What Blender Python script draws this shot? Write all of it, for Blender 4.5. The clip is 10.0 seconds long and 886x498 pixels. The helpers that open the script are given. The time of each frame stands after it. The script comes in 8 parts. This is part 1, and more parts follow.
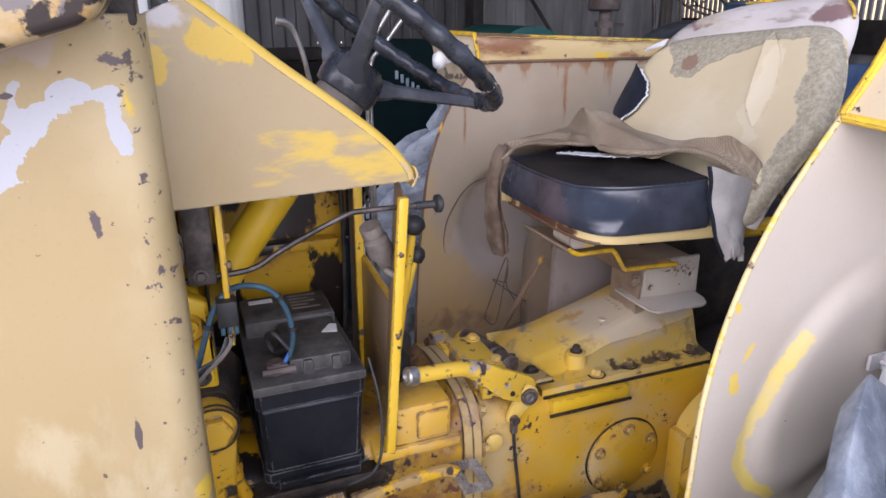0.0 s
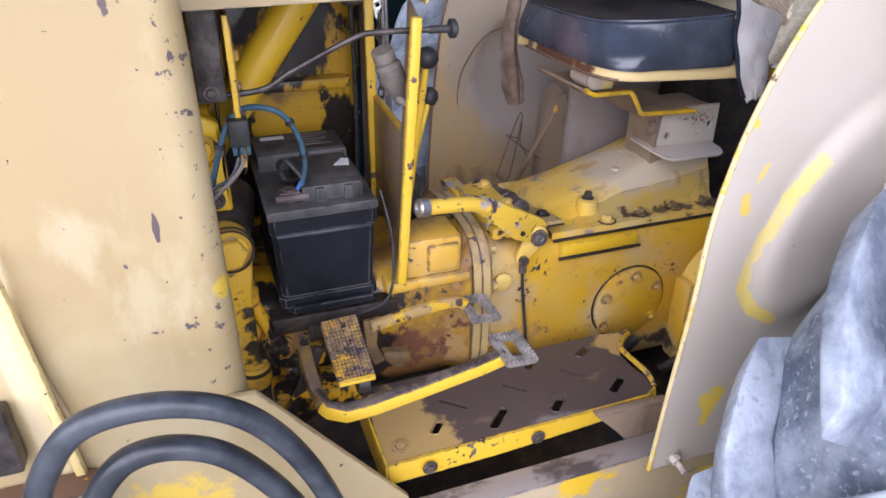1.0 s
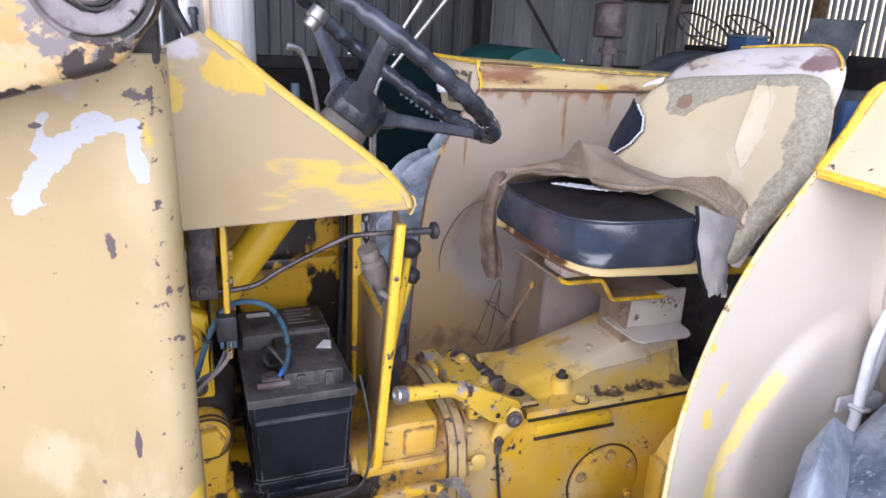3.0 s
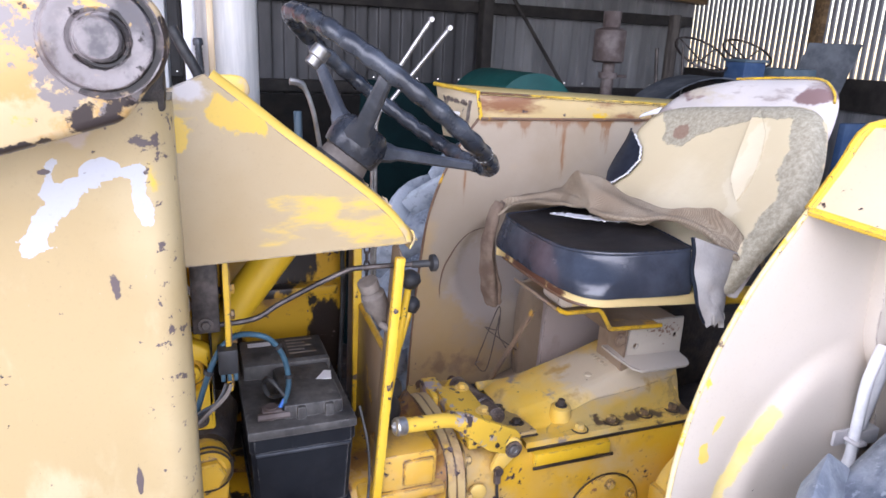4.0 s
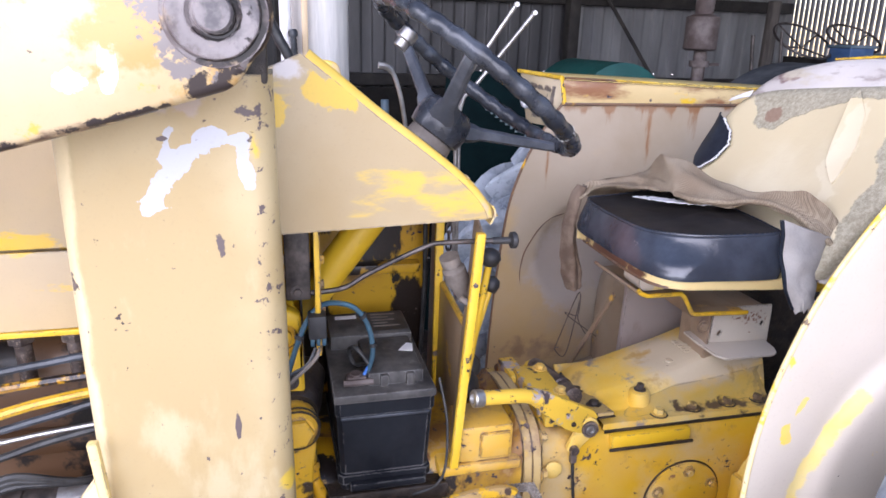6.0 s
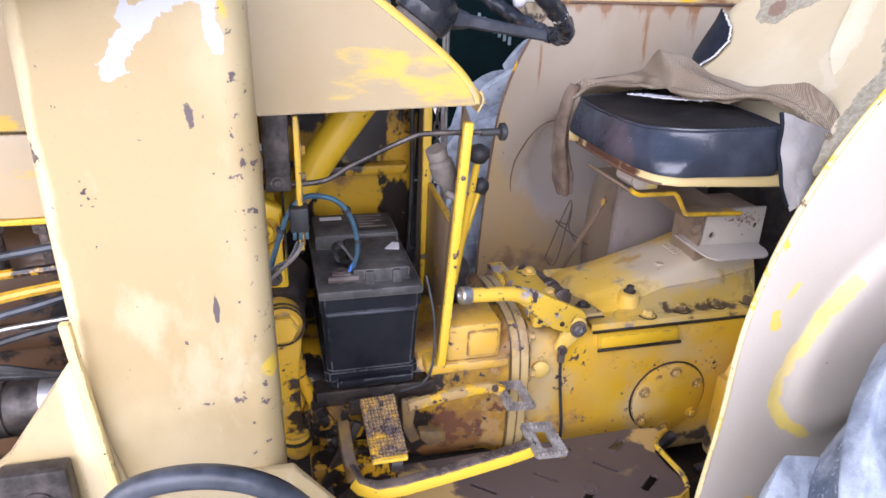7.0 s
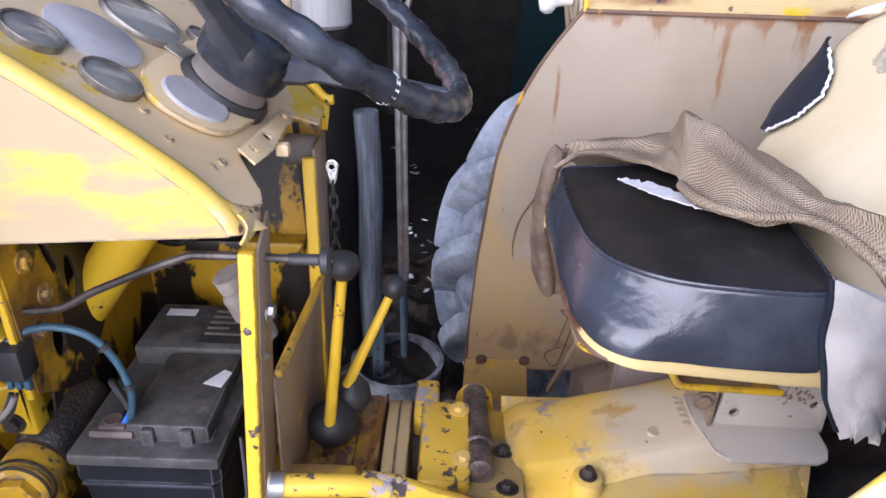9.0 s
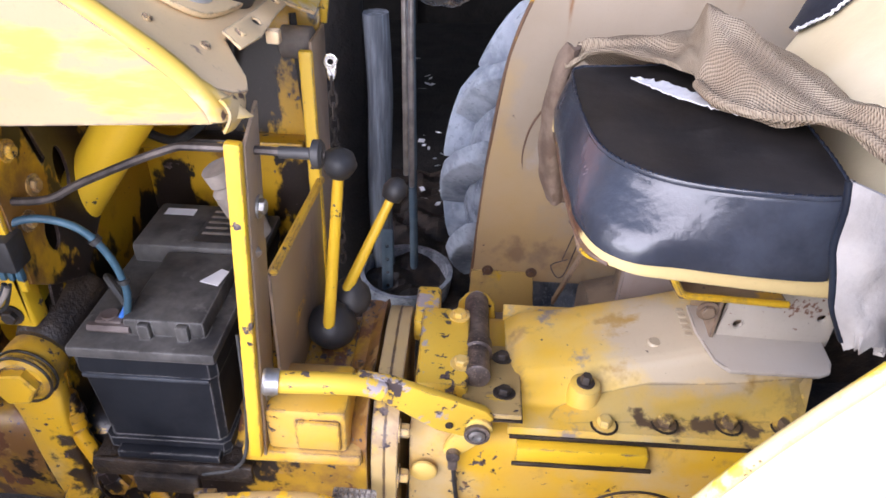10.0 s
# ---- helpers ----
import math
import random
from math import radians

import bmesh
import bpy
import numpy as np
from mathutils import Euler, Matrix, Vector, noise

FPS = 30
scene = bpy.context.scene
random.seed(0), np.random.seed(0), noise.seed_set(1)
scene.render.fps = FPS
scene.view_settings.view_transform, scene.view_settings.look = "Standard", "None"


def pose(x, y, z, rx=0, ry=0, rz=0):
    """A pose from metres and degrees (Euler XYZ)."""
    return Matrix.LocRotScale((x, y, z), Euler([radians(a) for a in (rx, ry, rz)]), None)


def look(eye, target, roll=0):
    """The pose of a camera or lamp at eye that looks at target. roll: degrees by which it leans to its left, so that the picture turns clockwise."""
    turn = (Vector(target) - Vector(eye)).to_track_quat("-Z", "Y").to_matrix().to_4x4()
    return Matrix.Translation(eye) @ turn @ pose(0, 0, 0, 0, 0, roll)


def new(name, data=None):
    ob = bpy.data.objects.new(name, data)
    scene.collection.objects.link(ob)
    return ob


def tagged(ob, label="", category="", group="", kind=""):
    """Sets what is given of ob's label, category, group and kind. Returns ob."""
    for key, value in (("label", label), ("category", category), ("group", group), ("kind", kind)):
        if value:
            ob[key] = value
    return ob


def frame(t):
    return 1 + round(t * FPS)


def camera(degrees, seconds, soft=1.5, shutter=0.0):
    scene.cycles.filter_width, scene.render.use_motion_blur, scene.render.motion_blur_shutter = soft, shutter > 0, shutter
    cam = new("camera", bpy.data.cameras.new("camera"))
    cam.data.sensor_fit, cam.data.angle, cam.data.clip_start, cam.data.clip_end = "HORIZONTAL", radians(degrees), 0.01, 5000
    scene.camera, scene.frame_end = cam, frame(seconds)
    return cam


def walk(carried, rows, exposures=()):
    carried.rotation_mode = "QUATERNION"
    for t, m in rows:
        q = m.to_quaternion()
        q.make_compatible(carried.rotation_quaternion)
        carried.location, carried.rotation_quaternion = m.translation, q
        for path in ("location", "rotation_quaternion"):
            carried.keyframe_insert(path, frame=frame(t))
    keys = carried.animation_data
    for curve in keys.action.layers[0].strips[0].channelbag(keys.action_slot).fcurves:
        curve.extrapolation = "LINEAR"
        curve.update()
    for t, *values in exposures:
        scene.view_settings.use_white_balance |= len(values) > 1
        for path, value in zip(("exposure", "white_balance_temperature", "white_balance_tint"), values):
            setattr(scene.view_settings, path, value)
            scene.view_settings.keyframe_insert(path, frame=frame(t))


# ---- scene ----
import functools

cam = camera(66.6, 10.0, soft=1.6)
PATH = [
    (0, (0.028, 0.044, 1.401), (0.722, 1.799, 0.74), 0.1),
    (0.5, (0.025, 0.024, 1.358), (0.702, 1.723, 0.55), 1.1),
    (1, (0.016, 0.011, 1.312), (0.633, 1.658, 0.36), 0.7),
    (1.5, (0.012, 0.012, 1.286), (0.606, 1.618, 0.252), 0.2),
    (2, (0.013, 0.024, 1.326), (0.648, 1.673, 0.391), 0.2),
    (2.5, (0.017, 0.021, 1.392), (0.731, 1.732, 0.641), 2.7),
    (3.8, (0.022, 0.003, 1.465), (0.72, 1.788, 0.891), 2.9),
    (4, (0.021, 0.005, 1.465), (0.723, 1.785, 0.884), 2.8),
    (4.5, (0.017, 0.003, 1.481), (0.706, 1.804, 0.952), 2.7),
    (5, (0.009, -0.002, 1.479), (0.627, 1.829, 0.962), 2.7),
    (5.2, (0.01, -0.002, 1.48), (0.564, 1.847, 0.956), 2.5),
    (6.3, (0.014, -0.045, 1.428), (0.481, 1.783, 0.767), 2.0),
    (6.5, (0.018, -0.048, 1.42), (0.486, 1.762, 0.71), 2.3),
    (7, (0.027, -0.024, 1.375), (0.506, 1.749, 0.583), 2.0),
    (7.5, (0.094, 0.049, 1.351), (0.602, 1.793, 0.516), -1.2),
    (8, (0.27, 0.174, 1.372), (0.567, 1.965, 0.532), -1.2),
    (8.2, (0.341, 0.217, 1.401), (0.523, 2.024, 0.564), -1.3),
    (8.5, (0.417, 0.295, 1.428), (0.474, 2.089, 0.547), 1.0),
    (9, (0.51, 0.391, 1.446), (0.507, 2.169, 0.529), 1.9),
    (9.5, (0.533, 0.409, 1.411), (0.498, 2.044, 0.259), 1.5),
    (10, (0.532, 0.404, 1.416), (0.489, 2.057, 0.291), 2.4),
]

EXPO = [(t, s, k, m) for t, s, k, m in ((0, 0.55, 6700, 20), (0.5, 0.78, 6550, 19), (2.5, 0.82, 6400, 19), (4.5, 1.0, 6400, 18), (6.5, 0.99, 6450, 20), (7.5, 1.17, 6400, 19), (8.0, 1.3, 6300, 18), (8.5, 1.24, 6450, 20), (9.0, 1.22, 6450, 20), (9.5, 1.42, 6700, 20), (10, 1.42, 6700, 20))]
walk(cam, [(t, look(eye, target, roll)) for t, eye, target, roll in PATH], EXPO)

# ---- light: an open-fronted shed, daylight from the open side behind the camera ----
world = bpy.data.worlds.new("sky")
scene.world = world
world.use_nodes = True
wn = world.node_tree
sky = wn.nodes.new("ShaderNodeTexSky")
sky.sky_type, sky.sun_disc = "NISHITA", False
sky.sun_elevation, sky.sun_rotation = radians(39), radians(20)
wn.nodes["Background"].inputs["Strength"].default_value = 0.15
wn.links.new(sky.outputs["Color"], wn.nodes["Background"].inputs["Color"])

sun_data = bpy.data.lights.new("sun", "SUN")
sun_data.energy, sun_data.angle, sun_data.color = 5.0, radians(0.5), (1.0, 0.95, 0.88)
sun = new("sun", sun_data)
sun.matrix_world = look((3, 8, 7), (0, 0, 0))

front = bpy.data.lights.new("open_front_daylight", "AREA")
front.shape, front.size, front.size_y = "RECTANGLE", 9.0, 3.2
front.energy, front.color = 275.0, (0.97, 0.98, 1.09)
front_ob = new("open_front_daylight", front)
front_ob.matrix_world = look((-1.6, -1.9, 2.75), (0.5, 1.1, 0.85))


# ---- materials ----
class Nodes:
    """A short way to write node trees; coordinates are metres in the place."""

    def __init__(self, name):
        self.m = bpy.data.materials.new(name)
        self.m.use_nodes = True
        self.t = self.m.node_tree
        self.b = self.t.nodes["Principled BSDF"]
        self.co = self.t.nodes.new("ShaderNodeTexCoord").outputs["Object"]

    def n(self, kind, **sets):
        node = self.t.nodes.new(kind)
        for k, v in sets.items():
            node.inputs[k].default_value = v
        return node

    def l(self, a, b):
        self.t.links.new(a, b)

    def noise(self, scale, detail=5, rough=0.6, stretch=(1, 1, 1), dist=0.0):
        v = self.co
        if stretch != (1, 1, 1):
            mp = self.n("ShaderNodeMapping", Scale=stretch)
            self.l(v, mp.inputs["Vector"])
            v = mp.outputs["Vector"]
        t = self.n("ShaderNodeTexNoise", Scale=scale, Detail=detail, Roughness=rough, Distortion=dist)
        self.l(v, t.inputs["Vector"])
        return t.outputs["Fac"]

    def math(self, op, a, b=0.0):
        node = self.t.nodes.new("ShaderNodeMath")
        node.operation = op
        for i, v in enumerate((a, b)):
            if isinstance(v, (int, float)):
                node.inputs[i].default_value = v
            else:
                self.l(v, node.inputs[i])
        return node.outputs[0]

    def step(self, v, lo, hi):
        r = self.n("ShaderNodeMapRange")
        r.interpolation_type = "SMOOTHSTEP"
        r.inputs["From Min"].default_value, r.inputs["From Max"].default_value = lo, hi
        self.l(v, r.inputs["Value"])
        return r.outputs["Result"]

    def near(self, c, r):
        """1 at c, 0 on the ellipsoid with half axes r."""
        a = self.n("ShaderNodeVectorMath")
        a.operation = "SUBTRACT"
        self.l(self.co, a.inputs[0])
        a.inputs[1].default_value = c
        d = self.n("ShaderNodeVectorMath")
        d.operation = "DIVIDE"
        self.l(a.outputs[0], d.inputs[0])
        d.inputs[1].default_value = r
        g = self.n("ShaderNodeVectorMath")
        g.operation = "LENGTH"
        self.l(d.outputs[0], g.inputs[0])
        return self.math("MAXIMUM", self.math("SUBTRACT", 1.0, g.outputs["Value"]), 0.0)

    def seg(self, a, b, r):
        """1 on the line from a to b, 0 at the distance r from it."""
        def vm(op, p, q):
            v = self.n("ShaderNodeVectorMath")
            v.operation = op
            for i, w in enumerate((p, q)):
                if isinstance(w, (tuple, Vector)):
                    v.inputs[i].default_value = w
                else:
                    self.l(w, v.inputs[i])
            return v
        ab = Vector(b) - Vector(a)
        co = vm("MULTIPLY", self.co, (1.0, 0.0, 1.0)).outputs[0] if a[1] == b[1] == 0 else self.co
        pa = vm("SUBTRACT", co, tuple(a)).outputs[0]
        t = self.math("DIVIDE", vm("DOT_PRODUCT", pa, tuple(ab)).outputs["Value"], ab.length_squared)
        t = self.math("MINIMUM", self.math("MAXIMUM", t, 0.0), 1.0)
        sc = self.n("ShaderNodeVectorMath")
        sc.operation = "SCALE"
        sc.inputs[0].default_value = ab
        self.l(t, sc.inputs["Scale"])
        d = vm("DISTANCE", pa, sc.outputs[0]).outputs["Value"]
        return self.math("MAXIMUM", self.math("SUBTRACT", 1.0, self.math("DIVIDE", d, r)), 0.0)

    def worn_edges(self, radius=0.004, grain=38, lo=0.03, hi=0.07):
        """1 where the surface bends sharply, broken up by noise."""
        bv = self.n("ShaderNodeBevel", Radius=radius)
        bv.samples = 4
        g = self.t.nodes.new("ShaderNodeNewGeometry")
        d = self.n("ShaderNodeVectorMath")
        d.operation = "DOT_PRODUCT"
        self.l(bv.outputs["Normal"], d.inputs[0])
        self.l(g.outputs["Normal"], d.inputs[1])
        e = self.math("SUBTRACT", 1.0, d.outputs["Value"])
        return self.step(self.math("MULTIPLY", e, self.step(self.noise(grain, 5, 0.65), 0.38, 0.62)), lo, hi)

    def mix(self, fac, a, b):
        x = self.t.nodes.new("ShaderNodeMix")
        x.data_type = "RGBA"
        self.l(fac, x.inputs["Factor"]) if not isinstance(fac, (int, float)) else setattr(x.inputs["Factor"], "default_value", fac)
        for key, v in (("A", a), ("B", b)):
            sock = [s for s in x.inputs if s.name == key and s.type == "RGBA"][0]
            if isinstance(v, tuple):
                sock.default_value = (*v, 1)
            else:
                self.l(v, sock)
        return [s for s in x.outputs if s.type == "RGBA"][0]

    def done(self, color, rough=0.5, metal=0.0, bump=None, depth=0.001, spec=0.5, coat=0.0):
        for key, v in (("Base Color", color), ("Roughness", rough), ("Metallic", metal), ("Specular IOR Level", spec), ("Coat Weight", coat)):
            if isinstance(v, tuple):
                self.b.inputs[key].default_value = (*v, 1)
            elif isinstance(v, (int, float)):
                self.b.inputs[key].default_value = v
            else:
                self.l(v, self.b.inputs[key])
        if bump is not None:
            bp = self.n("ShaderNodeBump", Strength=1.0, Distance=depth)
            self.l(bump, bp.inputs["Height"])
            self.l(bp.outputs["Normal"], self.b.inputs["Normal"])
        return self.m


def paint(name, base, light, layers=(), rough=0.42, chip=0.67, chip_col=(0.05, 0.035, 0.04), dust=(0.40, 0.33, 0.27), dusty=0.0, scale=1.0, coat=0.15, edges=0.9, wear=0.004):
    """Worn paint: two tones, patches of other coats of paint, chips down to dark steel.
    layers: (colour, noise scale, from, to, [(centre, radii, gain) or ((a, b), radius, gain), ...], stretch)."""
    n = Nodes(name)
    c = n.mix(n.step(n.noise(4.0 * scale, 4, 0.55), 0.35, 0.68), base, light)
    c = n.mix(n.step(n.noise(1.3 * scale, 3, 0.5), 0.42, 0.62), c, n.mix(0.4, base, light))
    for colour, sc, lo, hi, spots, stretch in layers:
        v = n.noise(sc, 6, 0.62, stretch)
        for centre, radii, gain in spots:
            if isinstance(centre, list):
                mask = functools.reduce(lambda a, b: n.math("MAXIMUM", a, b), [n.seg(a, b, radii) for a, b in zip(centre, centre[1:])])
            else:
                mask = n.near(centre, radii) if isinstance(radii, tuple) else n.seg(*centre, radii)
            v = n.math("ADD", v, n.math("MULTIPLY", mask, gain))
        c = n.mix(n.step(v, lo, hi), c, colour)
    if dusty:
        c = n.mix(n.math("MULTIPLY", n.step(n.noise(6, 5, 0.6), 0.35, 0.7), dusty), c, dust)
    ch = n.step(n.math("ADD", n.math("MULTIPLY", n.noise(55 * scale, 4, 0.6), 0.6), n.math("MULTIPLY", n.noise(9 * scale, 3, 0.5), 0.4)), chip, chip + 0.025)
    c = n.mix(ch, c, chip_col)
    if edges:
        ch = n.math("MAXIMUM", ch, n.math("MULTIPLY", n.worn_edges(wear), edges))
        c = n.mix(ch, c, n.mix(n.step(n.noise(80, 3), 0.45, 0.6), chip_col, (0.16, 0.12, 0.11)))
    fine = n.noise(260, 3, 0.6)
    c = n.mix(n.math("MULTIPLY", n.step(fine, 0.55, 0.8), 0.12), c, (0.18, 0.13, 0.08))
    r = n.math("ADD", rough - 0.08, n.math("MULTIPLY", n.noise(12, 4, 0.6), 0.2))
    h = n.math("SUBTRACT", n.math("MULTIPLY", n.noise(7, 3, 0.5), 0.8), n.math("MULTIPLY", ch, 0.35))
    h = n.math("ADD", h, n.math("MULTIPLY", fine, 0.05))
    return n.done(c, r, 0.0, h, 0.0022, 0.45, coat)


CREAM, CREAM2 = (0.405, 0.300, 0.145), (0.455, 0.358, 0.205)
YEL, YEL2 = (0.66, 0.358, 0.014), (0.71, 0.43, 0.026)
TAUPE, TAUPE2 = (0.375, 0.295, 0.205), (0.425, 0.350, 0.262)
GREY_PURPLE = (0.105, 0.078, 0.076)

mat_tower = paint("faded_cream_paint", CREAM, (0.49, 0.39, 0.22), [
    ((0.480, 0.388, 0.228), 24, 0.58, 0.84, [((-0.12, 0.71, 0.98), (0.045, 0.3, 0.05), 0.22), ((-0.04, 0.71, 0.74), (0.10, 0.3, 0.12), 0.2), ((-0.06, 0.71, 0.93), (0.09, 0.3, 0.14), 0.25), ((-0.15, 0.71, 1.0), (0.07, 0.3, 0.05), 0.22)], (1, 1, 0.4)),
    # Worn left roll, painted paler still for the light it catches.
    ((0.66, 0.54, 0.32), 18, 0.70, 0.92, [([(-0.208, 0, 1.36), (-0.206, 0, 1.0), (-0.203, 0, 0.6)], 0.024, 0.7)], (1, 1, 0.3)),
    ((0.42, 0.33, 0.25), 14, 0.76, 0.86, [((-0.09, 0.705, 1.375), (0.16, 0.3, 0.05), 0.42)], (1, 1, 1)),
    ((0.46, 0.47, 0.50), 60, 0.72, 0.75, [([(-0.121, 0, 1.262), (-0.104, 0, 1.288), (-0.078, 0, 1.320), (-0.050, 0, 1.336)], 0.0150, 0.6), ([(-0.100, 0, 1.315), (-0.094, 0, 1.342)], 0.010, 0.5), ([(-0.062, 0, 1.338), (-0.022, 0, 1.332), (-0.018, 0, 1.286)], 0.0125, 0.6)], (1, 1, 1)),
    ((0.66, 0.45, 0.06), 20, 0.76, 0.88, [((-0.01, 0.71, 1.33), (0.03, 0.2, 0.05), 0.4), ((-0.08, 0.70, 0.60), (0.13, 0.2, 0.10), 0.50), ((0.01, 0.72, 0.9), (0.03, 0.2, 0.03), 0.4)], (1, 1, 1)),
    (GREY_PURPLE, 70, 0.70, 0.73, [((0.0, 0.72, 1.15), (0.04, 0.2, 0.6), 0.13), ((-0.05, 0.71, 0.86), (0.08, 0.2, 0.03), 0.14)], (1, 1, 1)),
    (GREY_PURPLE, 34, 0.86, 0.91, [((-0.01, 0.71, 1.36), (0.05, 0.2, 0.04), 0.46), ((-0.045, 0.71, 0.99), (0.006, 0.2, 0.035), 0.8), ((-0.10, 0.71, 1.335), (0.014, 0.2, 0.008), 0.7), ((-0.05, 0.71, 1.22), (0.012, 0.2, 0.04), 0.5)], (1, 1, 1)),
], rough=0.4, chip=0.655)
mat_rail = paint("scraped_rail_paint", CREAM, (0.52, 0.42, 0.30), [((0.70, 0.44, 0.02), 10, 0.60, 0.66, [((0.35, 0.66, 0.45), (0.35, 0.2, 0.06), 0.16)], (0.5, 1, 1)), ((0.09, 0.07, 0.065), 26, 0.66, 0.72, [((0.30, 0.66, 0.47), (0.12, 0.2, 0.04), 0.28), ((0.25, 0.66, 0.40), (0.10, 0.2, 0.04), 0.15)], (0.6, 1, 1))], chip=0.64)
GROOVE = [(-0.034 + 0.0425 * math.cos(a), 0, 1.457 + 0.0425 * math.sin(a)) for a in np.linspace(1.1, -1.9, 9)]
mat_arm = paint("chipped_arm_paint", (0.46, 0.33, 0.16), (0.52, 0.41, 0.26), [
    ((0.66, 0.65, 0.62), 22, 0.92, 0.96, [((-0.17, 0.6, 1.45), (0.05, 0.1, 0.03), 0.75), ((-0.15, 0.6, 1.40), (0.04, 0.1, 0.03), 0.7), ((-0.12, 0.6, 1.42), (0.012, 0.1, 0.05), 0.8)], (1, 1, 1)),
    ((0.58, 0.36, 0.06), 26, 0.66, 0.74, [((-0.02, 0.6, 1.38), (0.06, 0.1, 0.03), 0.16), (((-0.3, 0.6, 1.325), (-0.03, 0.6, 1.40)), 0.03, 0.06)], (1, 1, 1)),
    ((0.44, 0.27, 0.09), 16, 0.56, 0.66, [((-0.06, 0.6, 1.45), (0.14, 0.2, 0.10), 0.18)], (1, 1, 1)),
    ((0.20, 0.175, 0.165), 48, 0.70, 0.76, [((-0.040, 0.6, 1.457), (0.082, 0.2, 0.080), 0.60)], (1, 1, 1)),
    ((0.46, 0.34, 0.20), 16, 0.72, 0.76, [(((-0.034, 0.6, 1.515), (0.0, 0.6, 1.497)), 0.018, 0.35)], (1, 1, 1)),
    # Dark lower edge: thin rust, widened for shade on the rounded underside.
    ((0.10, 0.055, 0.035), 30, 0.62, 0.80, [(((-0.3, 0.6, 1.308), (-0.03, 0.6, 1.378)), 0.022, 0.40)], (0.5, 1, 1)),
    ((0.030, 0.020, 0.017), 45, 0.70, 0.76, [([(0.018, 0, 1.475), (0.016, 0, 1.44), (-0.005, 0, 1.41), (-0.05, 0, 1.402)], 0.026, 0.30), (((-0.3, 0.6, 1.505), (-0.03, 0.6, 1.517)), 0.014, 0.3), (((-0.3, 0.6, 1.312), (-0.03, 0.6, 1.386)), 0.016, 0.4)], (1, 1, 1)),
], chip=0.60)
mat_cowl = paint("cowl_cream_paint", (0.41, 0.298, 0.15), (0.455, 0.352, 0.205), [
    ((0.66, 0.45, 0.09), 44, 0.62, 0.80, [(((0.14, 0.9, 1.225), (0.31, 0.9, 1.220)), 0.045, 0.20), (((0.24, 0.9, 1.205), (0.33, 0.9, 1.208)), 0.045, 0.16), (((0.13, 0.9, 1.252), (0.20, 0.9, 1.246)), 0.024, 0.28), (((0.07, 0.9, 1.41), (0.30, 0.9, 1.245)), 0.018, 0.3)], (0.14, 1, 0.8)),
    ((0.68, 0.45, 0.07), 30, 0.78, 0.86, [(((0.058, 0.88, 1.374), (0.088, 0.88, 1.362)), 0.042, 0.52), (((0.012, 0.87, 1.340), (0.016, 0.87, 1.362)), 0.030, 0.50), (((0.10, 0.88, 1.37), (0.12, 0.885, 1.355)), 0.024, 0.40)], (0.8, 1, 0.7)),
    ((0.58, 0.54, 0.52), 8, 0.9, 1.0, [((0.03, 0.9, 1.40), (0.07, 0.2, 0.04), 0.62)], (1, 1, 1)),
], rough=0.38, chip=0.675)
mat_roll = paint("yellow_rolled_edge", (0.72, 0.46, 0.05), (0.76, 0.54, 0.14), [((0.58, 0.44, 0.24), 12, 0.52, 0.62, [], (1, 1, 1)), ((0.10, 0.06, 0.05), 40, 0.72, 0.76, [((0.335, 0.955, 1.20), (0.03, 0.045, 0.03), 0.26), ((0.330, 0.92, 1.183), (0.012, 0.012, 0.012), 0.3)], (1, 1, 1))], chip=0.66, scale=1.3)
mat_column = paint("bright_column_paint", (0.70, 0.43, 0.018), (0.75, 0.48, 0.03), [((0.30, 0.16, 0.03), 9, 0.62, 0.74, [], (1, 1, 1)), ((0.03, 0.02, 0.015), 30, 0.68, 0.72, [], (1, 1, 1))], chip=0.62)
mat_bonnet = paint("bonnet_cream_paint", (0.62, 0.46, 0.26), CREAM2, [((0.82, 0.52, 0.03), 9, 0.62, 0.66, [], (0.4, 1, 1))], dusty=0.25)
mat_edge = paint("bright_yellow_edge", (0.76, 0.46, 0.02), (0.80, 0.52, 0.05), [], chip=0.60, scale=1.4)
mat_fedge = paint("worn_fender_edge", (0.70, 0.54, 0.22), (0.74, 0.60, 0.32), [((0.74, 0.50, 0.05), 26, 0.54, 0.60, [], (1, 1, 1)), ((0.14, 0.09, 0.05), 70, 0.62, 0.66, [], (1, 1, 1))], chip=0.62)
mat_lever = paint("chipped_lever_paint", (0.74, 0.46, 0.03), (0.78, 0.52, 0.09), [((0.40, 0.35, 0.36), 22, 0.57, 0.61, [], (1, 1, 1)), ((0.08, 0.06, 0.06), 36, 0.60, 0.63, [], (1, 1, 1))], chip=0.585)
mat_pale_edge = paint("pale_yellow_edge", (0.78, 0.58, 0.22), (0.80, 0.64, 0.30), [], chip=0.62, scale=1.4)
mat_boxcream = paint("cream_over_yellow", (0.62, 0.50, 0.32), (0.68, 0.57, 0.40), [((0.76, 0.48, 0.02), 14, 0.66, 0.72, [], (1, 1, 1)), ((0.20, 0.10, 0.05), 22, 0.68, 0.72, [], (1, 1, 1))], chip=0.63)
mat_ped = paint("worn_pedal_paint", (0.44, 0.27, 0.07), (0.36, 0.27, 0.16), [((0.64, 0.38, 0.02), 20, 0.52, 0.56, [], (1, 1, 1)), ((0.07, 0.045, 0.035), 34, 0.55, 0.59, [], (1, 1, 1))], chip=0.58)
